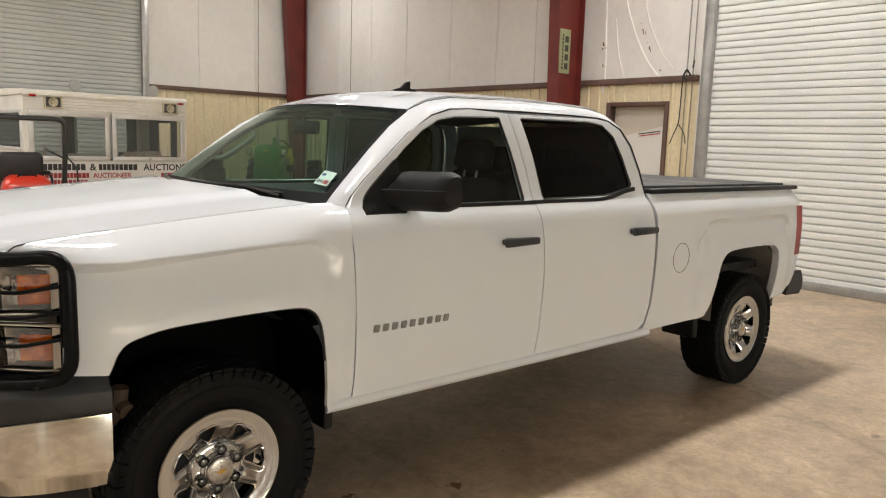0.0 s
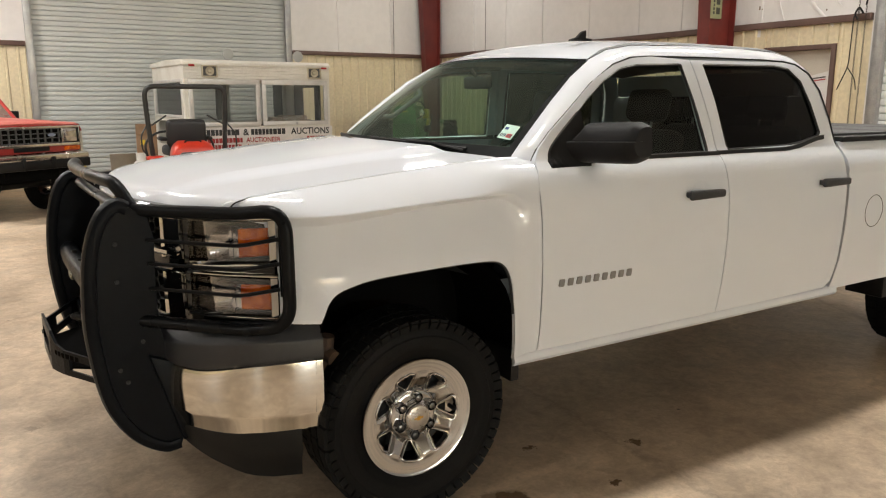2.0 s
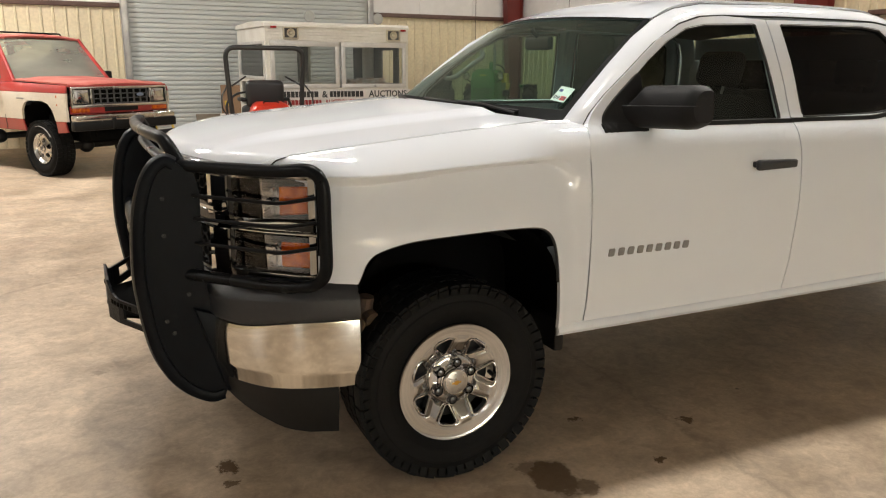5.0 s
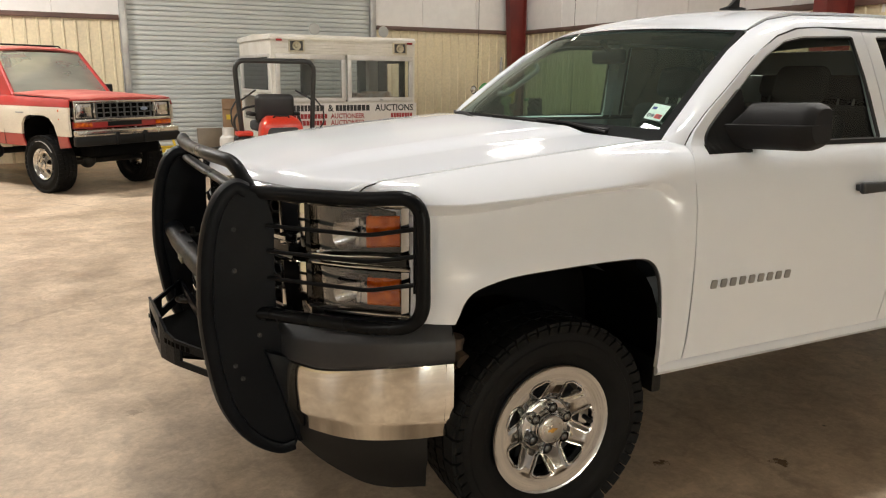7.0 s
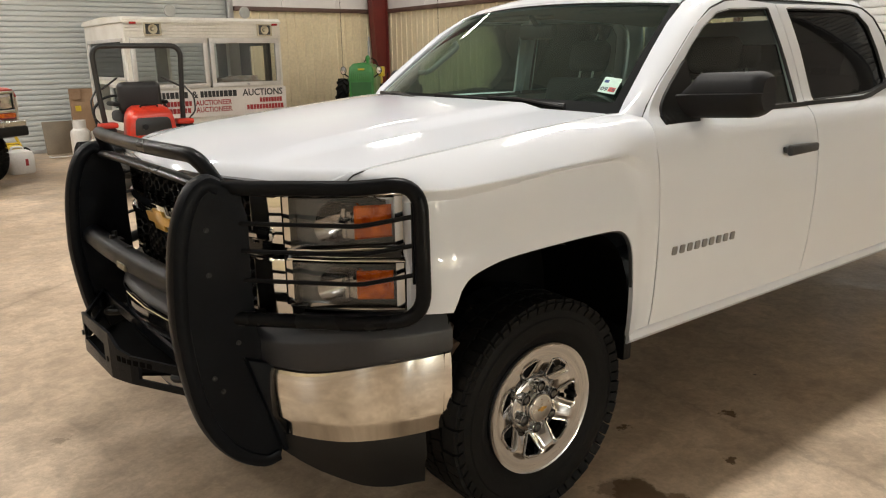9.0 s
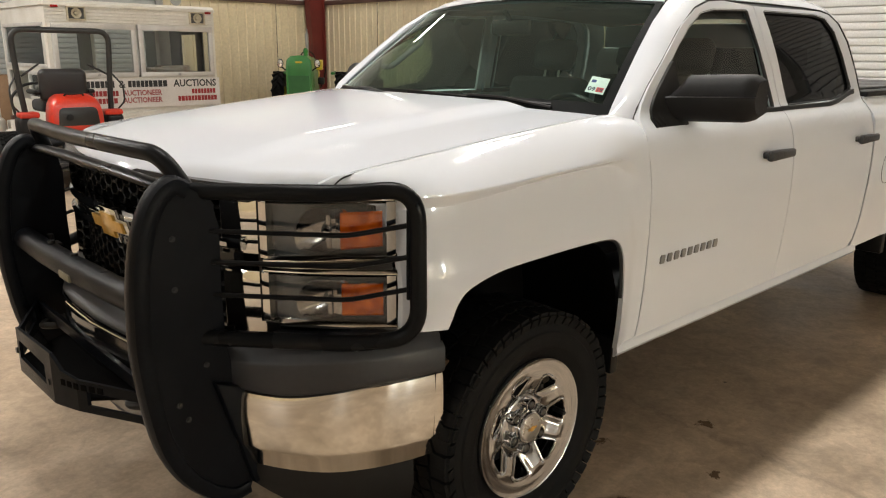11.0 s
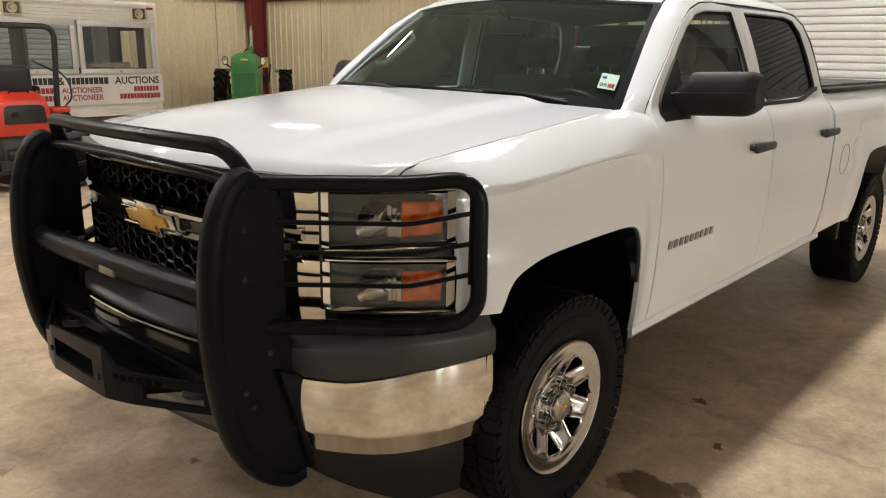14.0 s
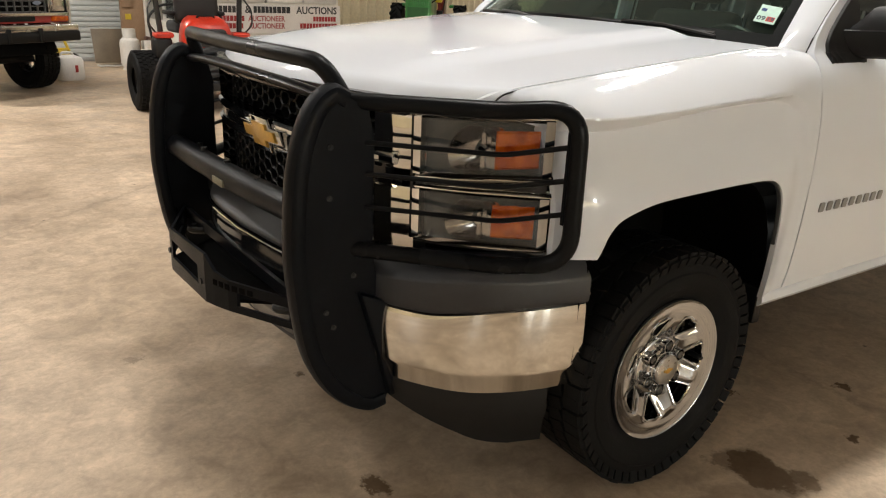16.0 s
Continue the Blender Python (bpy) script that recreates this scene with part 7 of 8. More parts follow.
TANK = material("white_tank_paint", (0.74, 0.72, 0.68), (0.62, 0.58, 0.52), 0.4, scale=5.0)
BRASS = material("brass", (0.45, 0.30, 0.08), (0.35, 0.24, 0.07), 0.35, 0.9)
BLUE_LABEL = material("pale_blue_label", (0.10, 0.26, 0.50), (0.25, 0.38, 0.55), 0.6, scale=30)


def propane_tank(label, at, turn, k):
    tank = thing("propane_tank", label, "gas cylinder", at, turn, group="propane cylinders by the shutter")
    bm = bmesh.new()
    lathe(bm, [(0.13, 0.0), (0.13, 0.03), (0.11, 0.03), (0.135, 0.055), (0.155, 0.10), (0.157, 0.42), (0.145, 0.48), (0.10, 0.52), (0.04, 0.535), (0.0, 0.535)], 32, "z")
    bmesh.ops.scale(bm, vec=(1, 1, k), verts=bm.verts)
    part("vessel", bm, TANK, tank)
    top = 0.535 * k
    bm = bmesh.new()
    for a0 in (0.35, 3.5):
        pts = [(0.10 * math.cos(a0 + 2.4 * q / 10), 0.10 * math.sin(a0 + 2.4 * q / 10)) for q in range(11)]
        loft(bm, [[(x, y, top - 0.035), (x * 1.05, y * 1.05, top - 0.035), (x * 1.05, y * 1.05, top + 0.12), (x, y, top + 0.12)] for x, y in pts], cap=True)
    part("collar", bm, TANK, tank)
    bm = bmesh.new()
    cyl(bm, (0, 0, top - 0.005), (0, 0, top + 0.065), 0.025, n=12)
    cyl(bm, (-0.04, 0, top + 0.075), (0.04, 0, top + 0.075), 0.018, n=10)
    part("valve", bm, BRASS, tank, "brass valve")
    return tank


propane_tank("white steel propane cylinder with a collar", (1.09, 11.1, 0), 0, 1.0)
small_tank = propane_tank("short white propane cylinder with a blue label", (1.25, 10.55, 0), 25, 0.72)
part("label_patch", box((-0.02, -0.163, 0.10), (0.09, -0.150, 0.24), 0.002), BLUE_LABEL, small_tank, "blue paper label")
board = thing("leaning_panel", "dull brown folding panel leaning on the shutter", "panel", (0.92, 11.75, 0), 4)
PANEL_BROWN = material("dull_brown_panel", (0.20, 0.16, 0.11), (0.15, 0.12, 0.085), 0.6)
tiltm = Matrix.Rotation(radians(-12), 4, "X")
part("sheet", box((-0.26, 0.0, 0.05), (0.26, 0.03, 0.62), 0.01, m=tiltm), PANEL_BROWN, board)
bm = bmesh.new()
tube(bm, rounded([(-0.26, -0.10, 0.03), (-0.26, -0.30, 0.03), (0.26, -0.30, 0.03), (0.26, -0.10, 0.03)], 0.05), 0.014, 8)
part("foot_rail", bm, ALU, board)
jug = thing("plastic_jug", "white square plastic jug with a red mark", "jug", (-0.02, 10.0, 0), 12)
bm = bmesh.new()
rings = []
for z, k in ((0.0, 0.90), (0.03, 1.0), (0.27, 1.0), (0.32, 0.9), (0.35, 0.55), (0.355, 0.0)):
    ring = []
    for j in range(24):
        a = 2 * math.pi * j / 24
        c, sn = math.cos(a), math.sin(a)
        ring.append((0.18 * k * math.copysign(abs(c) ** 0.35, c), 0.16 * k * math.copysign(abs(sn) ** 0.35, sn), z))
    rings.append(ring)
loft(bm, rings, cap=True)
part("jug_body", bm, material("white_plastic", (0.74, 0.73, 0.70), (0.68, 0.67, 0.64), 0.35), jug)
bm = bmesh.new()
tube(bm, rounded([(-0.10, 0, 0.33), (-0.08, 0, 0.39), (0.06, 0, 0.39), (0.08, 0, 0.33)], 0.03), 0.018, 8)
part("jug_handle", bm, material("white_handle_plastic", (0.72, 0.71, 0.68), None, 0.4), jug)
part("red_mark", box((0.03, -0.166, 0.12), (0.07, -0.158, 0.22), 0.002), RED_INK, jug)
trolley = thing("yellow_hand_trolley", "yellow steel hand trolley with black wheels", "trolley", (0.08, 11.3, 0), 20)
bm = bmesh.new()
tube(bm, rounded([(-0.18, 0, 0.10), (-0.20, 0.10, 0.55), (0.10, 0.12, 0.55), (0.20, 0.0, 0.12)], 0.06), 0.022, 10)
tube(bm, [(-0.19, 0.05, 0.32), (0.15, 0.05, 0.32)], 0.018, 8)
block(bm, (-0.10, -0.06, 0.16), (0.12, 0.10, 0.30), 0.03)
part("trolley_frame", bm, YELLOW, trolley)
for x in (-0.22, 0.22):
    bm = bmesh.new()
    lathe(bm, [(0.03, -0.03), (0.11, -0.03), (0.125, 0.0), (0.11, 0.03), (0.03, 0.03)], 24, "x", (x, 0, 0.125))
    part("trolley_wheel", bm, RUBBER, trolley, "black rubber wheel")

# ---- red and white off-road car: nose towards its own -x ----
SUV_RED = material("faded_red_paint", (0.38, 0.035, 0.03), (0.30, 0.028, 0.025), 0.38, scale=1.6, coat=0.5)
SUV_CREAM = material("cream_paint", (0.66, 0.60, 0.50), (0.58, 0.52, 0.43), 0.42, scale=1.6, coat=0.4)
SUV_CHROME = material("aged_chrome", (0.78, 0.77, 0.75), (0.66, 0.65, 0.62), 0.2, 1.0, scale=8.0)
SUV_GLASS = veiled_glass("suv_glass", (0.72, 0.77, 0.72), (0.40, 0.40, 0.34), 0.46)
SUV_DUSTY = material("dusty_red_paint", (0.50, 0.15, 0.12), (0.40, 0.07, 0.06), 0.6, scale=2.2, coat=0.1)
suv = thing("off_road_car", "red and cream two-door off-road car on big tyres", "car")
SUV_AT = pose(-0.763, 8.309, 0, 0, 0, 123.7)
suv.matrix_basis = SUV_AT @ Matrix.Diagonal((1.0, 1.016, 1.0, 1.0))


def suv_half(z):
    return hermite([(0.55, 0.78), (0.70, 0.81), (0.95, 0.83), (1.10, 0.825), (1.18, 0.80), (1.24, 0.76), (1.55, 0.70), (1.86, 0.62)], z)


def suv_side(x, z):
    y = suv_half(z)
    if x < 0.12:
        y -= 0.35 * (0.12 - x) ** 1.3
    return (x, -y, z)


SXC, SZC = steps(0.0, 4.1, 0.10), steps(0.4, 1.9, 0.06)
# band by band: lower red, cream middle, red top
bands = {
    "lower_panel": ([(0.10, 0.58), (0.32, 0.56), (0.305, 0.72), (0.10, 0.72)], [(1.09, 0.72), (1.075, 0.56), (2.60, 0.56), (2.585, 0.72)], [(3.375, 0.72), (3.36, 0.58), (3.95, 0.62), (3.97, 0.72)]),
}
for mirror in (False, True):
    for line in bands["lower_panel"]:
        part("lower_panel", skin(line, suv_side, SXC, SZC, fold=0.02, mirror=mirror), SUV_RED, suv, "red lower side panel")
    mid = [(0.05, 0.724), (0.31, 0.724), (0.34, 0.86), (0.42, 0.95), (0.54, 0.985), (0.87, 0.985), (0.98, 0.95), (1.06, 0.86), (1.09, 0.724), (2.585, 0.724), (2.62, 0.86), (2.70, 0.95), (2.82, 0.985), (3.15, 0.985), (3.26, 0.95), (3.34, 0.86), (3.375, 0.724), (3.97, 0.724), (3.98, 1.096), (0.03, 1.096)]
    part("side_panel", skin(mid, suv_side, SXC, SZC, fold=0.03, mirror=mirror), SUV_CREAM, suv, "cream side panel")
    upper = [(0.03, 1.10), (3.98, 1.10), (3.98, 1.225), (1.30, 1.225), (0.05, 1.20)]
    part("upper_panel", skin(upper, suv_side, SXC, SZC, fold=0.02, mirror=mirror), SUV_RED, suv, "red upper side panel")
    house = [(1.30, 1.229), (3.98, 1.229), (3.90, 1.83), (1.95, 1.85), (1.85, 1.83)]
    wins = [[(1.62, 1.27), (2.42, 1.27), (2.42, 1.78), (2.02, 1.79), (1.93, 1.76)], [(2.56, 1.27), (3.78, 1.27), (3.72, 1.77), (2.56, 1.78)]]
    hb = part("cab_side", skin(house, suv_side, SXC, SZC, holes=wins, fold=0.03, mirror=mirror), SUV_RED, suv, "red cab side")
    for wn in wins:
        facing(part("window_glass", skin(wn, lambda x, z: (x, suv_side(x, z)[1] + 0.012, z), [], [], fold=0, mirror=mirror), SUV_GLASS, hb), (0, 1 if mirror else -1, 0)).visible_shadow = False
    s = 1 if mirror else -1
    for wx in (0.71, 2.99):
        bm = bmesh.new()
        rings = []
        for yy in (0.79, 0.45):
            rings.append([(wx + 0.38 * math.cos(math.pi * k / 14), s * yy, 0.60 + 0.38 * math.sin(math.pi * k / 14)) for k in range(15)])
        loft(bm, rings, closed=False)
        part("wheel_liner", bm, LINER, suv)
    part("side_marker", box((0.20, s * 0.792, 0.93), (0.235, s * 0.83, 1.07), 0.006), AMBER, suv, "amber side marker")
    bm = bmesh.new()
    tube(bm, [(1.50, s * 0.812, 1.10), (1.505, s * 0.815, 0.74), (1.52, s * 0.80, 0.57)], 0.004, 6)
    tube(bm, [(2.50, s * 0.812, 1.22), (2.505, s * 0.815, 0.74), (2.50, s * 0.80, 0.57)], 0.004, 6)
    part("door_seam", bm, SEAL, suv)
    part("door_handle", box((2.28, s * 0.82, 1.03), (2.42, s * 0.845, 1.065), 0.008), SUV_CHROME, suv, "chrome door handle")
    part("fender_badge", box((0.98, s * 0.826, 1.0), (1.16, s * 0.834, 1.02), 0.002), STEEL, suv)
    bm = bmesh.new()
    block(bm, (1.60, s * 0.82, 1.24), (1.68, s * 1.0, 1.37), 0.02)
    part("door_mirror", bm, BLACK_PLASTIC, suv, "black door mirror")
# hood
bm = bmesh.new()


def suv_hood(u, w):
    x = 0.03 + 1.33 * u
    k = abs(w)
    z = 1.20 + 0.045 * u + 0.02 * (1 - k**3) - 0.03 * max(0, 1 - u / 0.06) ** 2
    z += 0.012 * (1 - smooth(0.55, 0.62, k))
    return (x, w * (0.745 - 0.35 * max(0, 0.12 - x) ** 1.3), z)


sheet(bm, suv_hood, [0, 0.02, 0.04, 0.06, 0.1, 0.2, 0.35, 0.5, 0.65, 0.8, 1.0], [-1 + k / 12 for k in range(25)])
thicken(bm, -0.02)
part("hood", bm, SUV_DUSTY, suv, "red hood, dusty and faded")
part("front_panel", box((0.02, -0.76, 1.175), (0.06, 0.76, 1.205), 0.008), SUV_RED, suv)
# windscreen
bm = bmesh.new()
sheet(bm, lambda u, w: (1.34 + 0.52 * u - 0.05 * (1 - w * w), w * (0.73 - 0.10 * u), 1.245 + 0.58 * u), [k / 6 for k in range(7)], [-1 + k / 8 for k in range(17)])
facing(part("windscreen", bm, SUV_GLASS, suv, "dusty windscreen"), (-1, 0, 1)).visible_shadow = False
for s in (-1, 1):
    bm = bmesh.new()
    tube(bm, [(1.33, s * 0.74, 1.23), (1.87, s * 0.635, 1.84)], 0.03, 8)
    part("screen_pillar", bm, SUV_RED, suv)
bm = bmesh.new()
sheet(bm, lambda u, w: (1.84 + 2.08 * u, w * 0.635, 1.845 + 0.04 * (1 - abs(w) ** 2.5) - 0.03 * max(0, 1 - u / 0.08) ** 2), [0, 0.03, 0.06, 0.1, 0.3, 0.5, 0.7, 0.9, 1.0], [-1 + k / 10 for k in range(21)])
thicken(bm, -0.025)
part("roof", bm, SUV_DUSTY, suv, "red roof")
bm = bmesh.new()
for s in (-1, 1):
    tube(bm, rounded([(2.1, s * 0.52, 1.875), (2.15, s * 0.52, 1.93), (3.7, s * 0.52, 1.93), (3.75, s * 0.52, 1.875)], 0.05), 0.012, 8)
for x in (2.2, 3.65):
    tube(bm, [(x, -0.52, 1.93), (x, 0.52, 1.93)], 0.012, 8)
part("roof_rack", bm, BLACK_SATIN, suv, "thin black roof rack")
part("back_panel", box((3.92, -0.72, 0.60), (3.98, 0.72, 1.24), 0.02), SUV_RED, suv)
part("back_window_frame", box((3.88, -0.62, 1.24), (3.94, 0.62, 1.32), 0.01), SUV_RED, suv)
# face: grille, square lamps, indicators
face = part("grille", box((0.03, -0.44, 0.945), (0.06, 0.44, 1.155)), LINER, suv, "black egg-crate grille with a chrome border")
bm = bmesh.new()
for k in range(4):
    z = 0.955 + 0.19 * k / 3
    block(bm, (0.005, -0.43, z - 0.006), (0.04, 0.43, z + 0.006))
for k in range(9):
    y = -0.42 + 0.84 * k / 8
    block(bm, (0.008, y - 0.007, 0.95), (0.04, y + 0.007, 1.15))
part("grille_lattice", bm, material("grey_grille_bars", (0.10, 0.10, 0.10), (0.07, 0.07, 0.07), 0.4), face, "dark grey crossing bars", flat=True)
bm = bmesh.new()
vv = bmesh.ops.create_uvsphere(bm, u_segments=20, v_segments=10, radius=1.0)["verts"]
bmesh.ops.scale(bm, vec=(0.008, 0.06, 0.024), verts=vv)
bmesh.ops.translate(bm, vec=(0.0, -0.30, 1.06), verts=vv)
part("emblem", bm, material("pale_blue_emblem", (0.30, 0.36, 0.48), (0.25, 0.30, 0.42), 0.3, 0.5), face, "small pale oval emblem")
bm = bmesh.new()
for lo_, hi_ in (((-0.004, -0.75, 1.150), (0.045, 0.75, 1.183)), ((-0.006, -0.75, 0.905), (0.045, 0.75, 0.944)), ((-0.002, -0.75, 0.94), (0.045, -0.73, 1.16)), ((-0.002, 0.73, 0.94), (0.045, 0.75, 1.16)), ((-0.002, -0.47, 0.94), (0.045, -0.45, 1.16)), ((-0.002, 0.45, 0.94), (0.045, 0.47, 1.16))):
    block(bm, lo_, hi_, 0.006)
part("chrome_border", bm, SUV_CHROME, face)
for s in (-1, 1):
    hl = part("headlamp", box((0.02, s * 0.485, 0.955), (0.06, s * 0.715, 1.145), 0.01), SUV_CHROME, suv, "square glass headlamp")
    part("lamp_lens", box((0.008, s * 0.505, 0.97), (0.018, s * 0.70, 1.13), 0.006), REFLECTOR, hl)
    part("lamp_bezel", box((0.022, s * 0.475, 0.945), (0.05, s * 0.725, 1.155), 0.004), BLACK_PLASTIC, hl)
    part("indicator", box((0.005, s * 0.50, 0.840), (0.05, s * 0.748, 0.898), 0.008), AMBER, suv, "amber indicator")
part("lower_face", box((0.03, -0.75, 0.82), (0.08, 0.75, 0.92), 0.01), SUV_RED, suv, "red panel under the grille")
bm = bmesh.new()
block(bm, (-0.10, -0.80, 0.725), (-0.01, 0.80, 0.812), 0.022, 3)
part("lower_intake", box((0.012, -0.26, 0.842), (0.05, 0.26, 0.902), 0.006), BLACK_PLASTIC, suv, "black slot under the grille")
bp = part("bumper", bm, SUV_CHROME, suv, "chrome bumper with a black lower half")
part("bumper_strip", box((-0.098, -0.815, 0.60), (-0.02, 0.815, 0.728), 0.02), BLACK_PLASTIC, bp, "black rubber bumper strip")
for y in (-0.22, 0.22):
    part("bumper_guard", box((-0.118, y - 0.025, 0.60), (-0.08, y + 0.025, 0.77), 0.008), BLACK_PLASTIC, bp)
# cabin and underside
part("cabin_floor", box((0.9, -0.74, 0.60), (3.9, 0.74, 0.66)), LINER, suv)
part("dashboard", box((1.38, -0.70, 1.0), (1.62, 0.70, 1.24), 0.05), TRIM_DARK, suv)
part("paper", box((1.42, 0.06, 1.275), (1.56, 0.30, 1.285), m=Matrix.Rotation(0.0, 4, "X")), material("pink_paper", (0.72, 0.52, 0.42), (0.7, 0.5, 0.4), 0.8), suv, "pale pink paper on the dashboard", flat=True)
for y in (-0.36, 0.36):
    st = part("seat", box((2.0, y - 0.25, 0.85), (2.45, y + 0.25, 1.0), 0.05, 3), FABRIC, suv)
    part("backrest", box((2.40, y - 0.25, 0.95), (2.55, y + 0.25, 1.50), 0.05, 3), FABRIC, st)
bm = bmesh.new()
tube(bm, [Vector((1.80, -0.36, 1.22)) + Matrix.Rotation(radians(60), 3, "Y") @ Vector((0.18 * math.cos(a), 0.18 * math.sin(a), 0)) for a in [2 * math.pi * k / 20 for k in range(20)]], 0.014, 8, closed=True)
part("steering_wheel", bm, BLACK_PLASTIC, suv)
bm = bmesh.new()
tube(bm, [(1.30, -0.35, 1.262), (1.33, 0.15, 1.268)], 0.008, 6)
tube(bm, [(1.30, 0.20, 1.262), (1.33, 0.62, 1.268)], 0.008, 6)
part("wipers", bm, BLACK_PLASTIC, suv)
for s in (-1, 1):
    part("frame_rail", box((0.0, s * 0.36, 0.50), (3.9, s * 0.44, 0.60), 0.01), LINER, suv)
for wx in (0.71, 2.99):
    bm = bmesh.new()
    cyl(bm, (wx, -0.7, 0.39), (wx, 0.7, 0.39), 0.05, n=12)
    bmesh.ops.create_uvsphere(bm, u_segments=14, v_segments=8, radius=0.11, matrix=Matrix.Translation((wx, 0.15, 0.39)))
    part("axle", bm, STEEL_DARK, suv)
bm = bmesh.new()
block(bm, (0.02, -0.52, 0.44), (0.30, 0.52, 0.60), 0.03)
block(bm, (0.30, -0.36, 0.40), (0.95, 0.36, 0.62), 0.04)
for s in (-1, 1):
    tube(bm, [(0.71, s * 0.62, 0.36), (1.6, s * 0.40, 0.52)], 0.035, 10)
    tube(bm, [(0.62, s * 0.55, 0.40), (0.58, s * 0.50, 0.85)], 0.05, 10)
part("front_suspension", bm, LINER, suv, "black crossmember, arms and springs")
ALLOY = material("polished_alloy", (0.62, 0.61, 0.59), (0.5, 0.49, 0.47), 0.25, 1.0, scale=9.0)
suv_wheel = None
for wx, s in ((0.71, -1), (0.71, 1), (2.99, -1), (2.99, 1)):
    place = pose(wx, s * 0.80, 0.39, 0, 0, 0 if s < 0 else 180)
    if suv_wheel is None:
        bm = skin([(0.185 * math.cos(2 * math.pi * k / 48), 0.185 * math.sin(2 * math.pi * k / 48)) for k in range(48)], lambda u, v: (u, hermite([(0, -0.01), (0.06, 0.0), (0.13, 0.03), (0.185, 0.03)], math.hypot(u, v)), v), steps(-0.2, 0.2, 0.03), steps(-0.2, 0.2, 0.03),
                  holes=[[(0.115 * math.cos(a) + 0.034 * math.cos(b), 0.115 * math.sin(a) + 0.034 * math.sin(b)) for b in [2 * math.pi * j / 14 for j in range(14)]] for a in [2 * math.pi * k / 5 + 0.3 for k in range(5)]], fold=0.03)
        lathe(bm, [(0.183, 0.03), (0.20, 0.0), (0.212, -0.006), (0.216, 0.01), (0.20, 0.03), (0.19, 0.16)], 40, "y")
        suv_wheel = part("wheel", bm, ALLOY, suv, "polished five-hole alloy wheel")
        suv_wheel.matrix_basis = place
        t = part("tyre", tyre_mesh(0.39, 0.26, 0.205), RUBBER, suv_wheel, "black off-road tyre")
        t.matrix_basis = Matrix.Translation((0, 0.11, 0))
        t = tagged(part("tread", tread_mesh(0.39, 0.26, 40), RUBBER, suv_wheel, flat=True), kind="stuff")
        t.matrix_basis = Matrix.Translation((0, 0.11, 0))
        bm = bmesh.new()
        lathe(bm, [(0.0, -0.05), (0.03, -0.05), (0.035, -0.02), (0.06, -0.01)], 20, "y")
        part("hub_cap", bm, SUV_CHROME, suv_wheel)
        bm = bmesh.new()
        pts = [(0.31 * math.cos(a), -0.024, 0.31 * math.sin(a)) for a in [0.6 + 1.2 * k / 10 for k in range(11)]]
        tube(bm, pts, 0.010, 6, flat=0.3)
        part("sidewall_letters", bm, material("dirty_white_rubber", (0.30, 0.29, 0.26), (0.2, 0.19, 0.17), 0.8), suv_wheel)
    else:
        copy_thing(suv_wheel, place)

# the body sits a hand's width higher on its springs
for child in suv.children:
    if not child.name.startswith(("wheel", "axle")) or child.name.startswith("wheel_liner"):
        child.matrix_basis = Matrix.Translation((0, 0, 0.06))

# ---- green farm tractor in the corner, facing the hall ----
GREEN = material("farm_green_paint", (0.03, 0.23, 0.04), (0.022, 0.17, 0.03), 0.35, coat=0.4)
TR_YELLOW = material("farm_yellow_paint", (0.62, 0.48, 0.03), (0.52, 0.40, 0.03), 0.4)
tractor = thing("farm_tractor", "green and yellow old farm tractor", "tractor")
tractor.matrix_basis = pose(5.41, 9.11, 0, 0, 0, math.degrees(math.atan2(1.8, 1.4))) @ Matrix.Diagonal((1.0, 0.72, 1.0, 1.0))
# local: nose at x = 0, facing -x
bm = bmesh.new()
rings = []
for x, k in ((0.0, 0.96), (0.02, 1.0), (0.6, 1.0), (1.4, 0.97), (1.5, 0.9)):
    rings.append([(x, 0.31 * k * a, 0.62 + (b - 0.62) * k) for a, b in ((-1, 0.62), (-1, 1.30), (-0.92, 1.42), (-0.6, 1.485), (0, 1.50), (0.6, 1.485), (0.92, 1.42), (1, 1.30), (1, 0.62))])
loft(bm, rings, cap=True)
part("hood", bm, GREEN, tractor, "green hood and radiator shroud")
gr = part("radiator_grille", box((-0.02, -0.27, 0.66), (0.0, 0.27, 1.36), 0.02), GREEN, tractor, "green louvred radiator grille")
for k in range(11):
    part("louvre", box((-0.034, -0.25 + 0.048 * k, 1.18), (-0.018, -0.225 + 0.048 * k, 1.33), 0.003), GREEN, gr)
part("grille_mesh", box((-0.03, -0.25, 0.70), (-0.019, 0.25, 1.16)), material("dark_green_mesh", (0.02, 0.12, 0.025), (0.015, 0.09, 0.02), 0.6), gr, flat=True)
part("number_patch", box((-0.032, -0.09, 1.37), (-0.015, 0.07, 1.40)), TR_YELLOW, gr, flat=True)
for s in (-1, 1):
    bm = bmesh.new()
    lathe(bm, [(0.0, -0.05), (0.065, -0.045), (0.075, -0.03), (0.07, 0.02), (0.03, 0.06), (0.0, 0.065)], 24, "x", (0.08, s * 0.44, 1.365))
    hl = part("headlamp", bm, BLACK_PLASTIC, tractor, "round headlamp on a stalk")
    bm = bmesh.new()
    lathe(bm, [(0.0, -0.054), (0.06, -0.050), (0.066, -0.04)], 24, "x", (0.08, s * 0.44, 1.365))
    part("lamp_lens", bm, REFLECTOR, hl)
    bm = bmesh.new()
    tube(bm, [(0.10, s * 0.30, 1.24), (0.09, s * 0.44, 1.31)], 0.014, 8)
    part("lamp_stalk", bm, BLACK_PLASTIC, hl)
bm = bmesh.new()
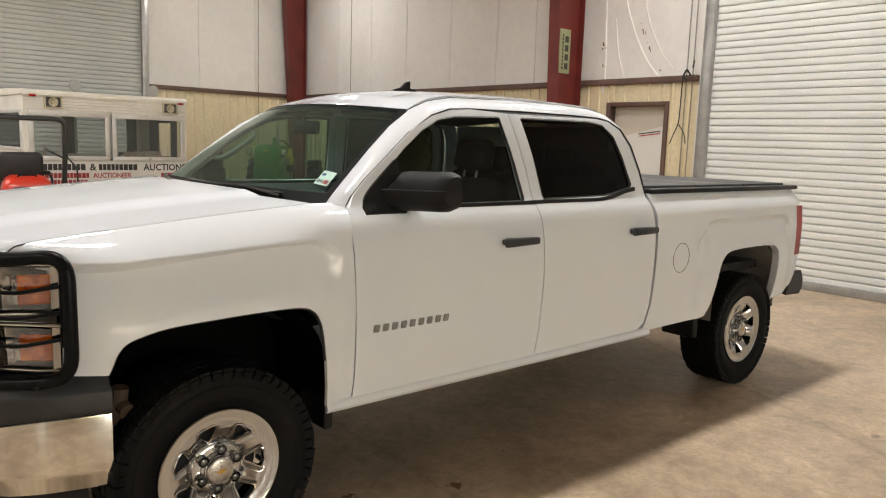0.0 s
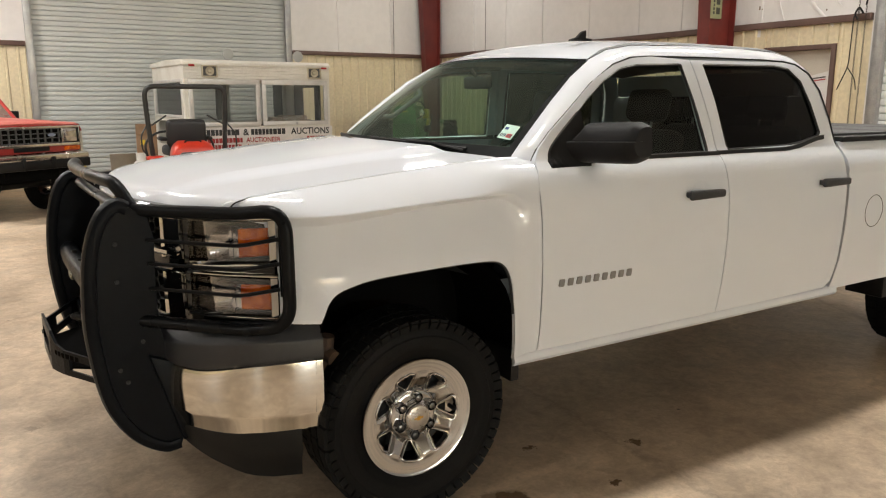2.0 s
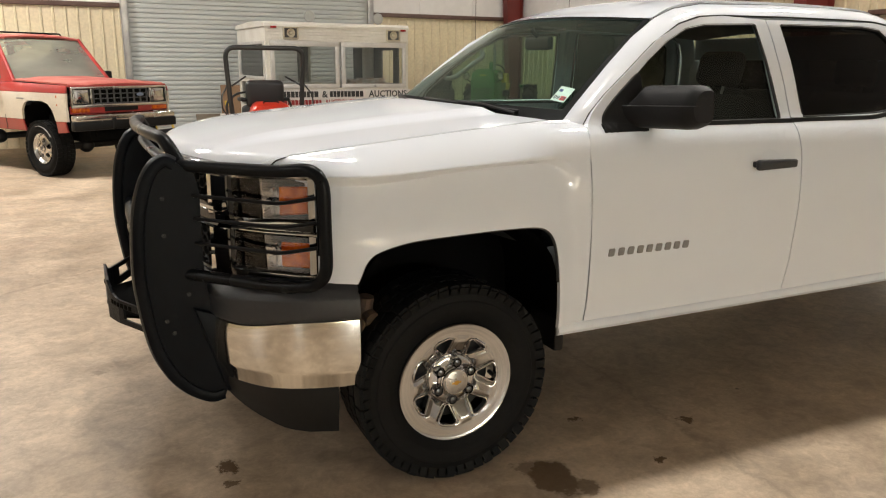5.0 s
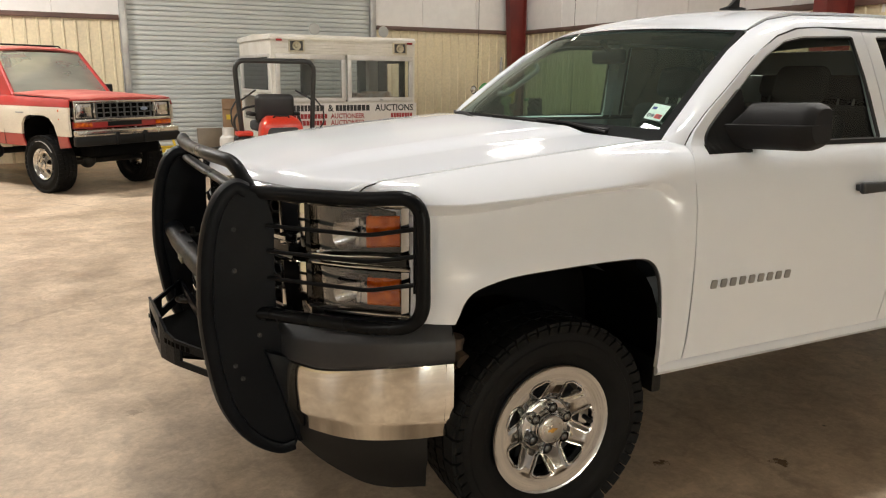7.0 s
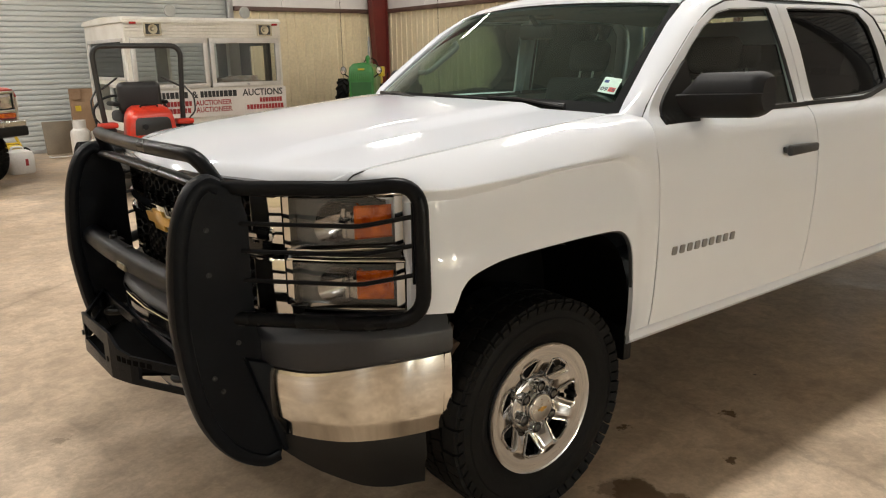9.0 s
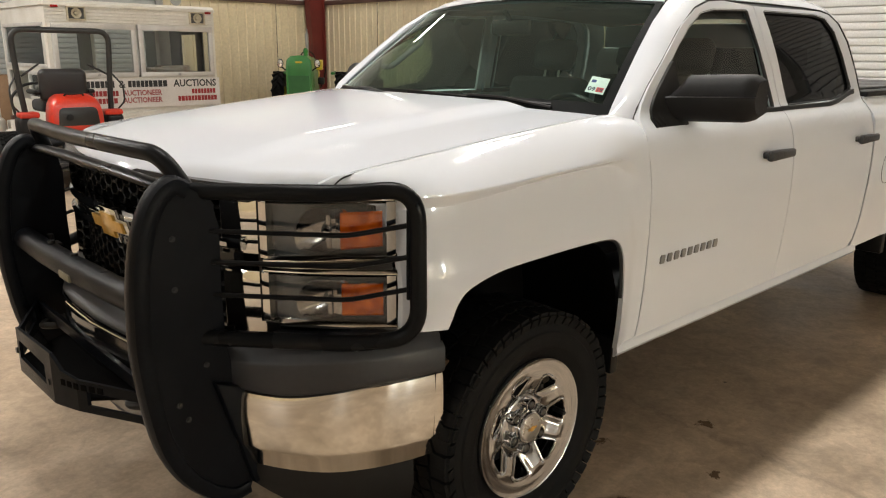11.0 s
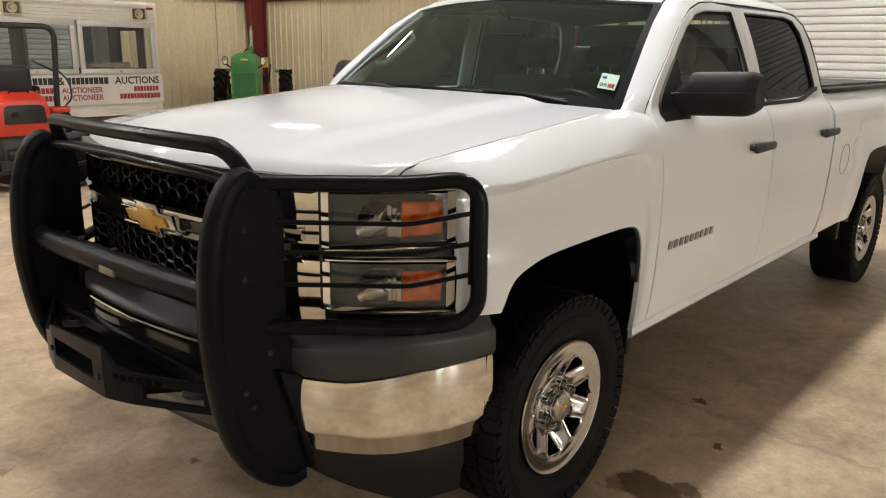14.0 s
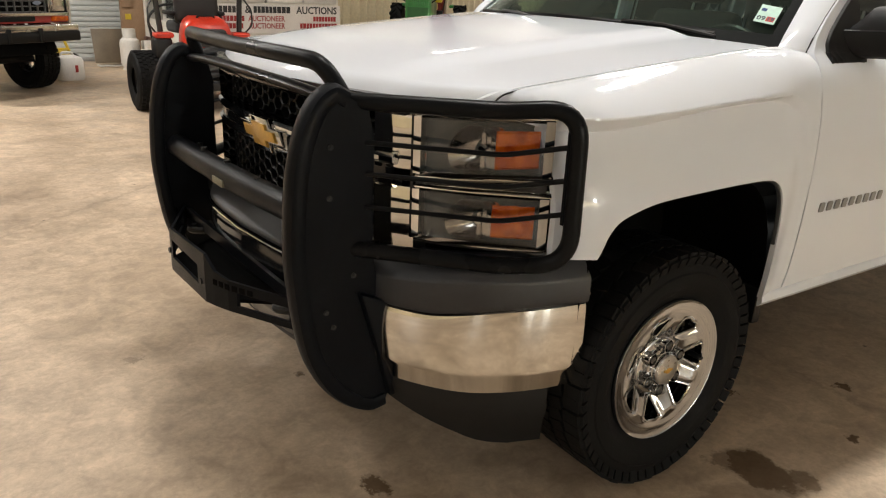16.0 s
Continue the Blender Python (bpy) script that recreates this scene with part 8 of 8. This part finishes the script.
cyl(bm, (0.75, -0.12, 1.45), (0.75, -0.12, 1.64), 0.034, n=14)
cyl(bm, (0.75, -0.12, 1.64), (0.75, -0.12, 1.88), 0.042, n=14)
cyl(bm, (0.75, -0.12, 1.88), (0.75, -0.12, 1.96), 0.022, n=14)
part("exhaust", bm, STEEL, tractor, "grey exhaust stack")
bm = bmesh.new()
cyl(bm, (0.35, -0.13, 1.48), (0.35, -0.13, 1.56), 0.05, n=14)
bmesh.ops.create_uvsphere(bm, u_segments=14, v_segments=8, radius=0.06, matrix=Matrix.Translation((0.35, -0.13, 1.57)))
part("pre_cleaner", bm, GREEN, tractor)
part("toolbox", box((0.65, -0.50, 1.24), (0.85, -0.34, 1.42), 0.02), TR_YELLOW, tractor, "yellow box beside the hood")
part("engine", box((0.45, -0.24, 0.50), (2.2, 0.24, 0.95), 0.05), GREEN, tractor)
part("front_axle", box((0.30, -0.75, 0.42), (0.42, 0.75, 0.54), 0.03), GREEN, tractor)
part("side_frame", box((-0.06, -0.34, 0.50), (1.4, 0.34, 0.62), 0.03), GREEN, tractor)
bm = bmesh.new()
tube(bm, rounded([(0.9, -0.40, 0.9), (0.92, -0.52, 1.12), (0.95, -0.55, 1.3)], 0.05), 0.018, 8)
tube(bm, rounded([(0.8, -0.36, 1.0), (0.8, -0.46, 1.08), (1.0, -0.48, 1.0)], 0.04), 0.02, 8)
block(bm, (0.75, -0.52, 0.98), (1.0, -0.36, 1.10), 0.02)
part("hoses", bm, BLACK_PLASTIC, tractor)


def ag_tyre(R, W, rimr, lugs):
    bm = bmesh.new()
    h = W / 2
    prof = [(rimr, -h + 0.04), ((R + rimr) / 2, -h), (R - 0.05, -h + 0.02), (R - 0.02, -h + 0.06), (R - 0.015, 0)]
    prof = prof + [(r, -s) for r, s in reversed(prof[:-1])]
    lathe(bm, prof, 48, "y")
    for k in range(lugs):
        for s in (-1, 1):
            a = 2 * math.pi * (k + (0.5 if s > 0 else 0)) / lugs
            m = Matrix.Rotation(-a, 4, "Y") @ Matrix.Translation((R - 0.015, s * h * 0.5, 0)) @ Matrix.Rotation(s * 0.75, 4, "X")
            block(bm, (-0.02, -h * 0.62, -0.022), (0.03, h * 0.62, 0.022), m=m)
    return bm


for s in (-1, 1):
    for x, y, R, W, rr, n in ((2.25, 0.86, 0.58, 0.34, 0.30, 18), (0.36, 0.62, 0.36, 0.18, 0.2, 16)):
        w = part("rear_wheel" if x > 1 else "front_wheel", ag_tyre(R, W, rr, n), RUBBER, tractor, "black lugged tractor tyre")
        w.matrix_basis = Matrix.Translation((x, s * y, R))
        bm = bmesh.new()
        lathe(bm, [(0.0, -0.03), (rr * 0.5, -0.03), (rr * 0.7, 0.02), (rr * 1.02, 0.05), (rr * 1.02, 0.12)], 28, "y")
        if s > 0:
            bmesh.ops.scale(bm, vec=(1, -1, 1), verts=bm.verts)
        part("rim", bm, TR_YELLOW, w, "yellow wheel rim")
    part("rear_fender", box((1.9, s * 0.58, 1.12), (2.6, s * 0.70, 1.18), 0.03), GREEN, tractor)
    part("step_rail", box((0.0, s * 0.50, 0.44), (0.5, s * 0.60, 0.50), 0.01), GREEN, tractor)
part("rear_axle", box((2.15, -0.85, 0.50), (2.35, 0.85, 0.68), 0.05), GREEN, tractor)
part("seat", box((2.2, -0.22, 1.05), (2.6, 0.22, 1.2), 0.05), TR_YELLOW, tractor)
bm = bmesh.new()
tube(bm, [Vector((1.72, 0, 1.42)) + Matrix.Rotation(radians(50), 3, "Y") @ Vector((0.2 * math.cos(a), 0.2 * math.sin(a), 0)) for a in [2 * math.pi * k / 20 for k in range(20)]], 0.014, 8, closed=True)
tube(bm, [(1.5, 0, 1.3), (1.72, 0, 1.42)], 0.02, 8)
part("steering_wheel", bm, BLACK_PLASTIC, tractor)
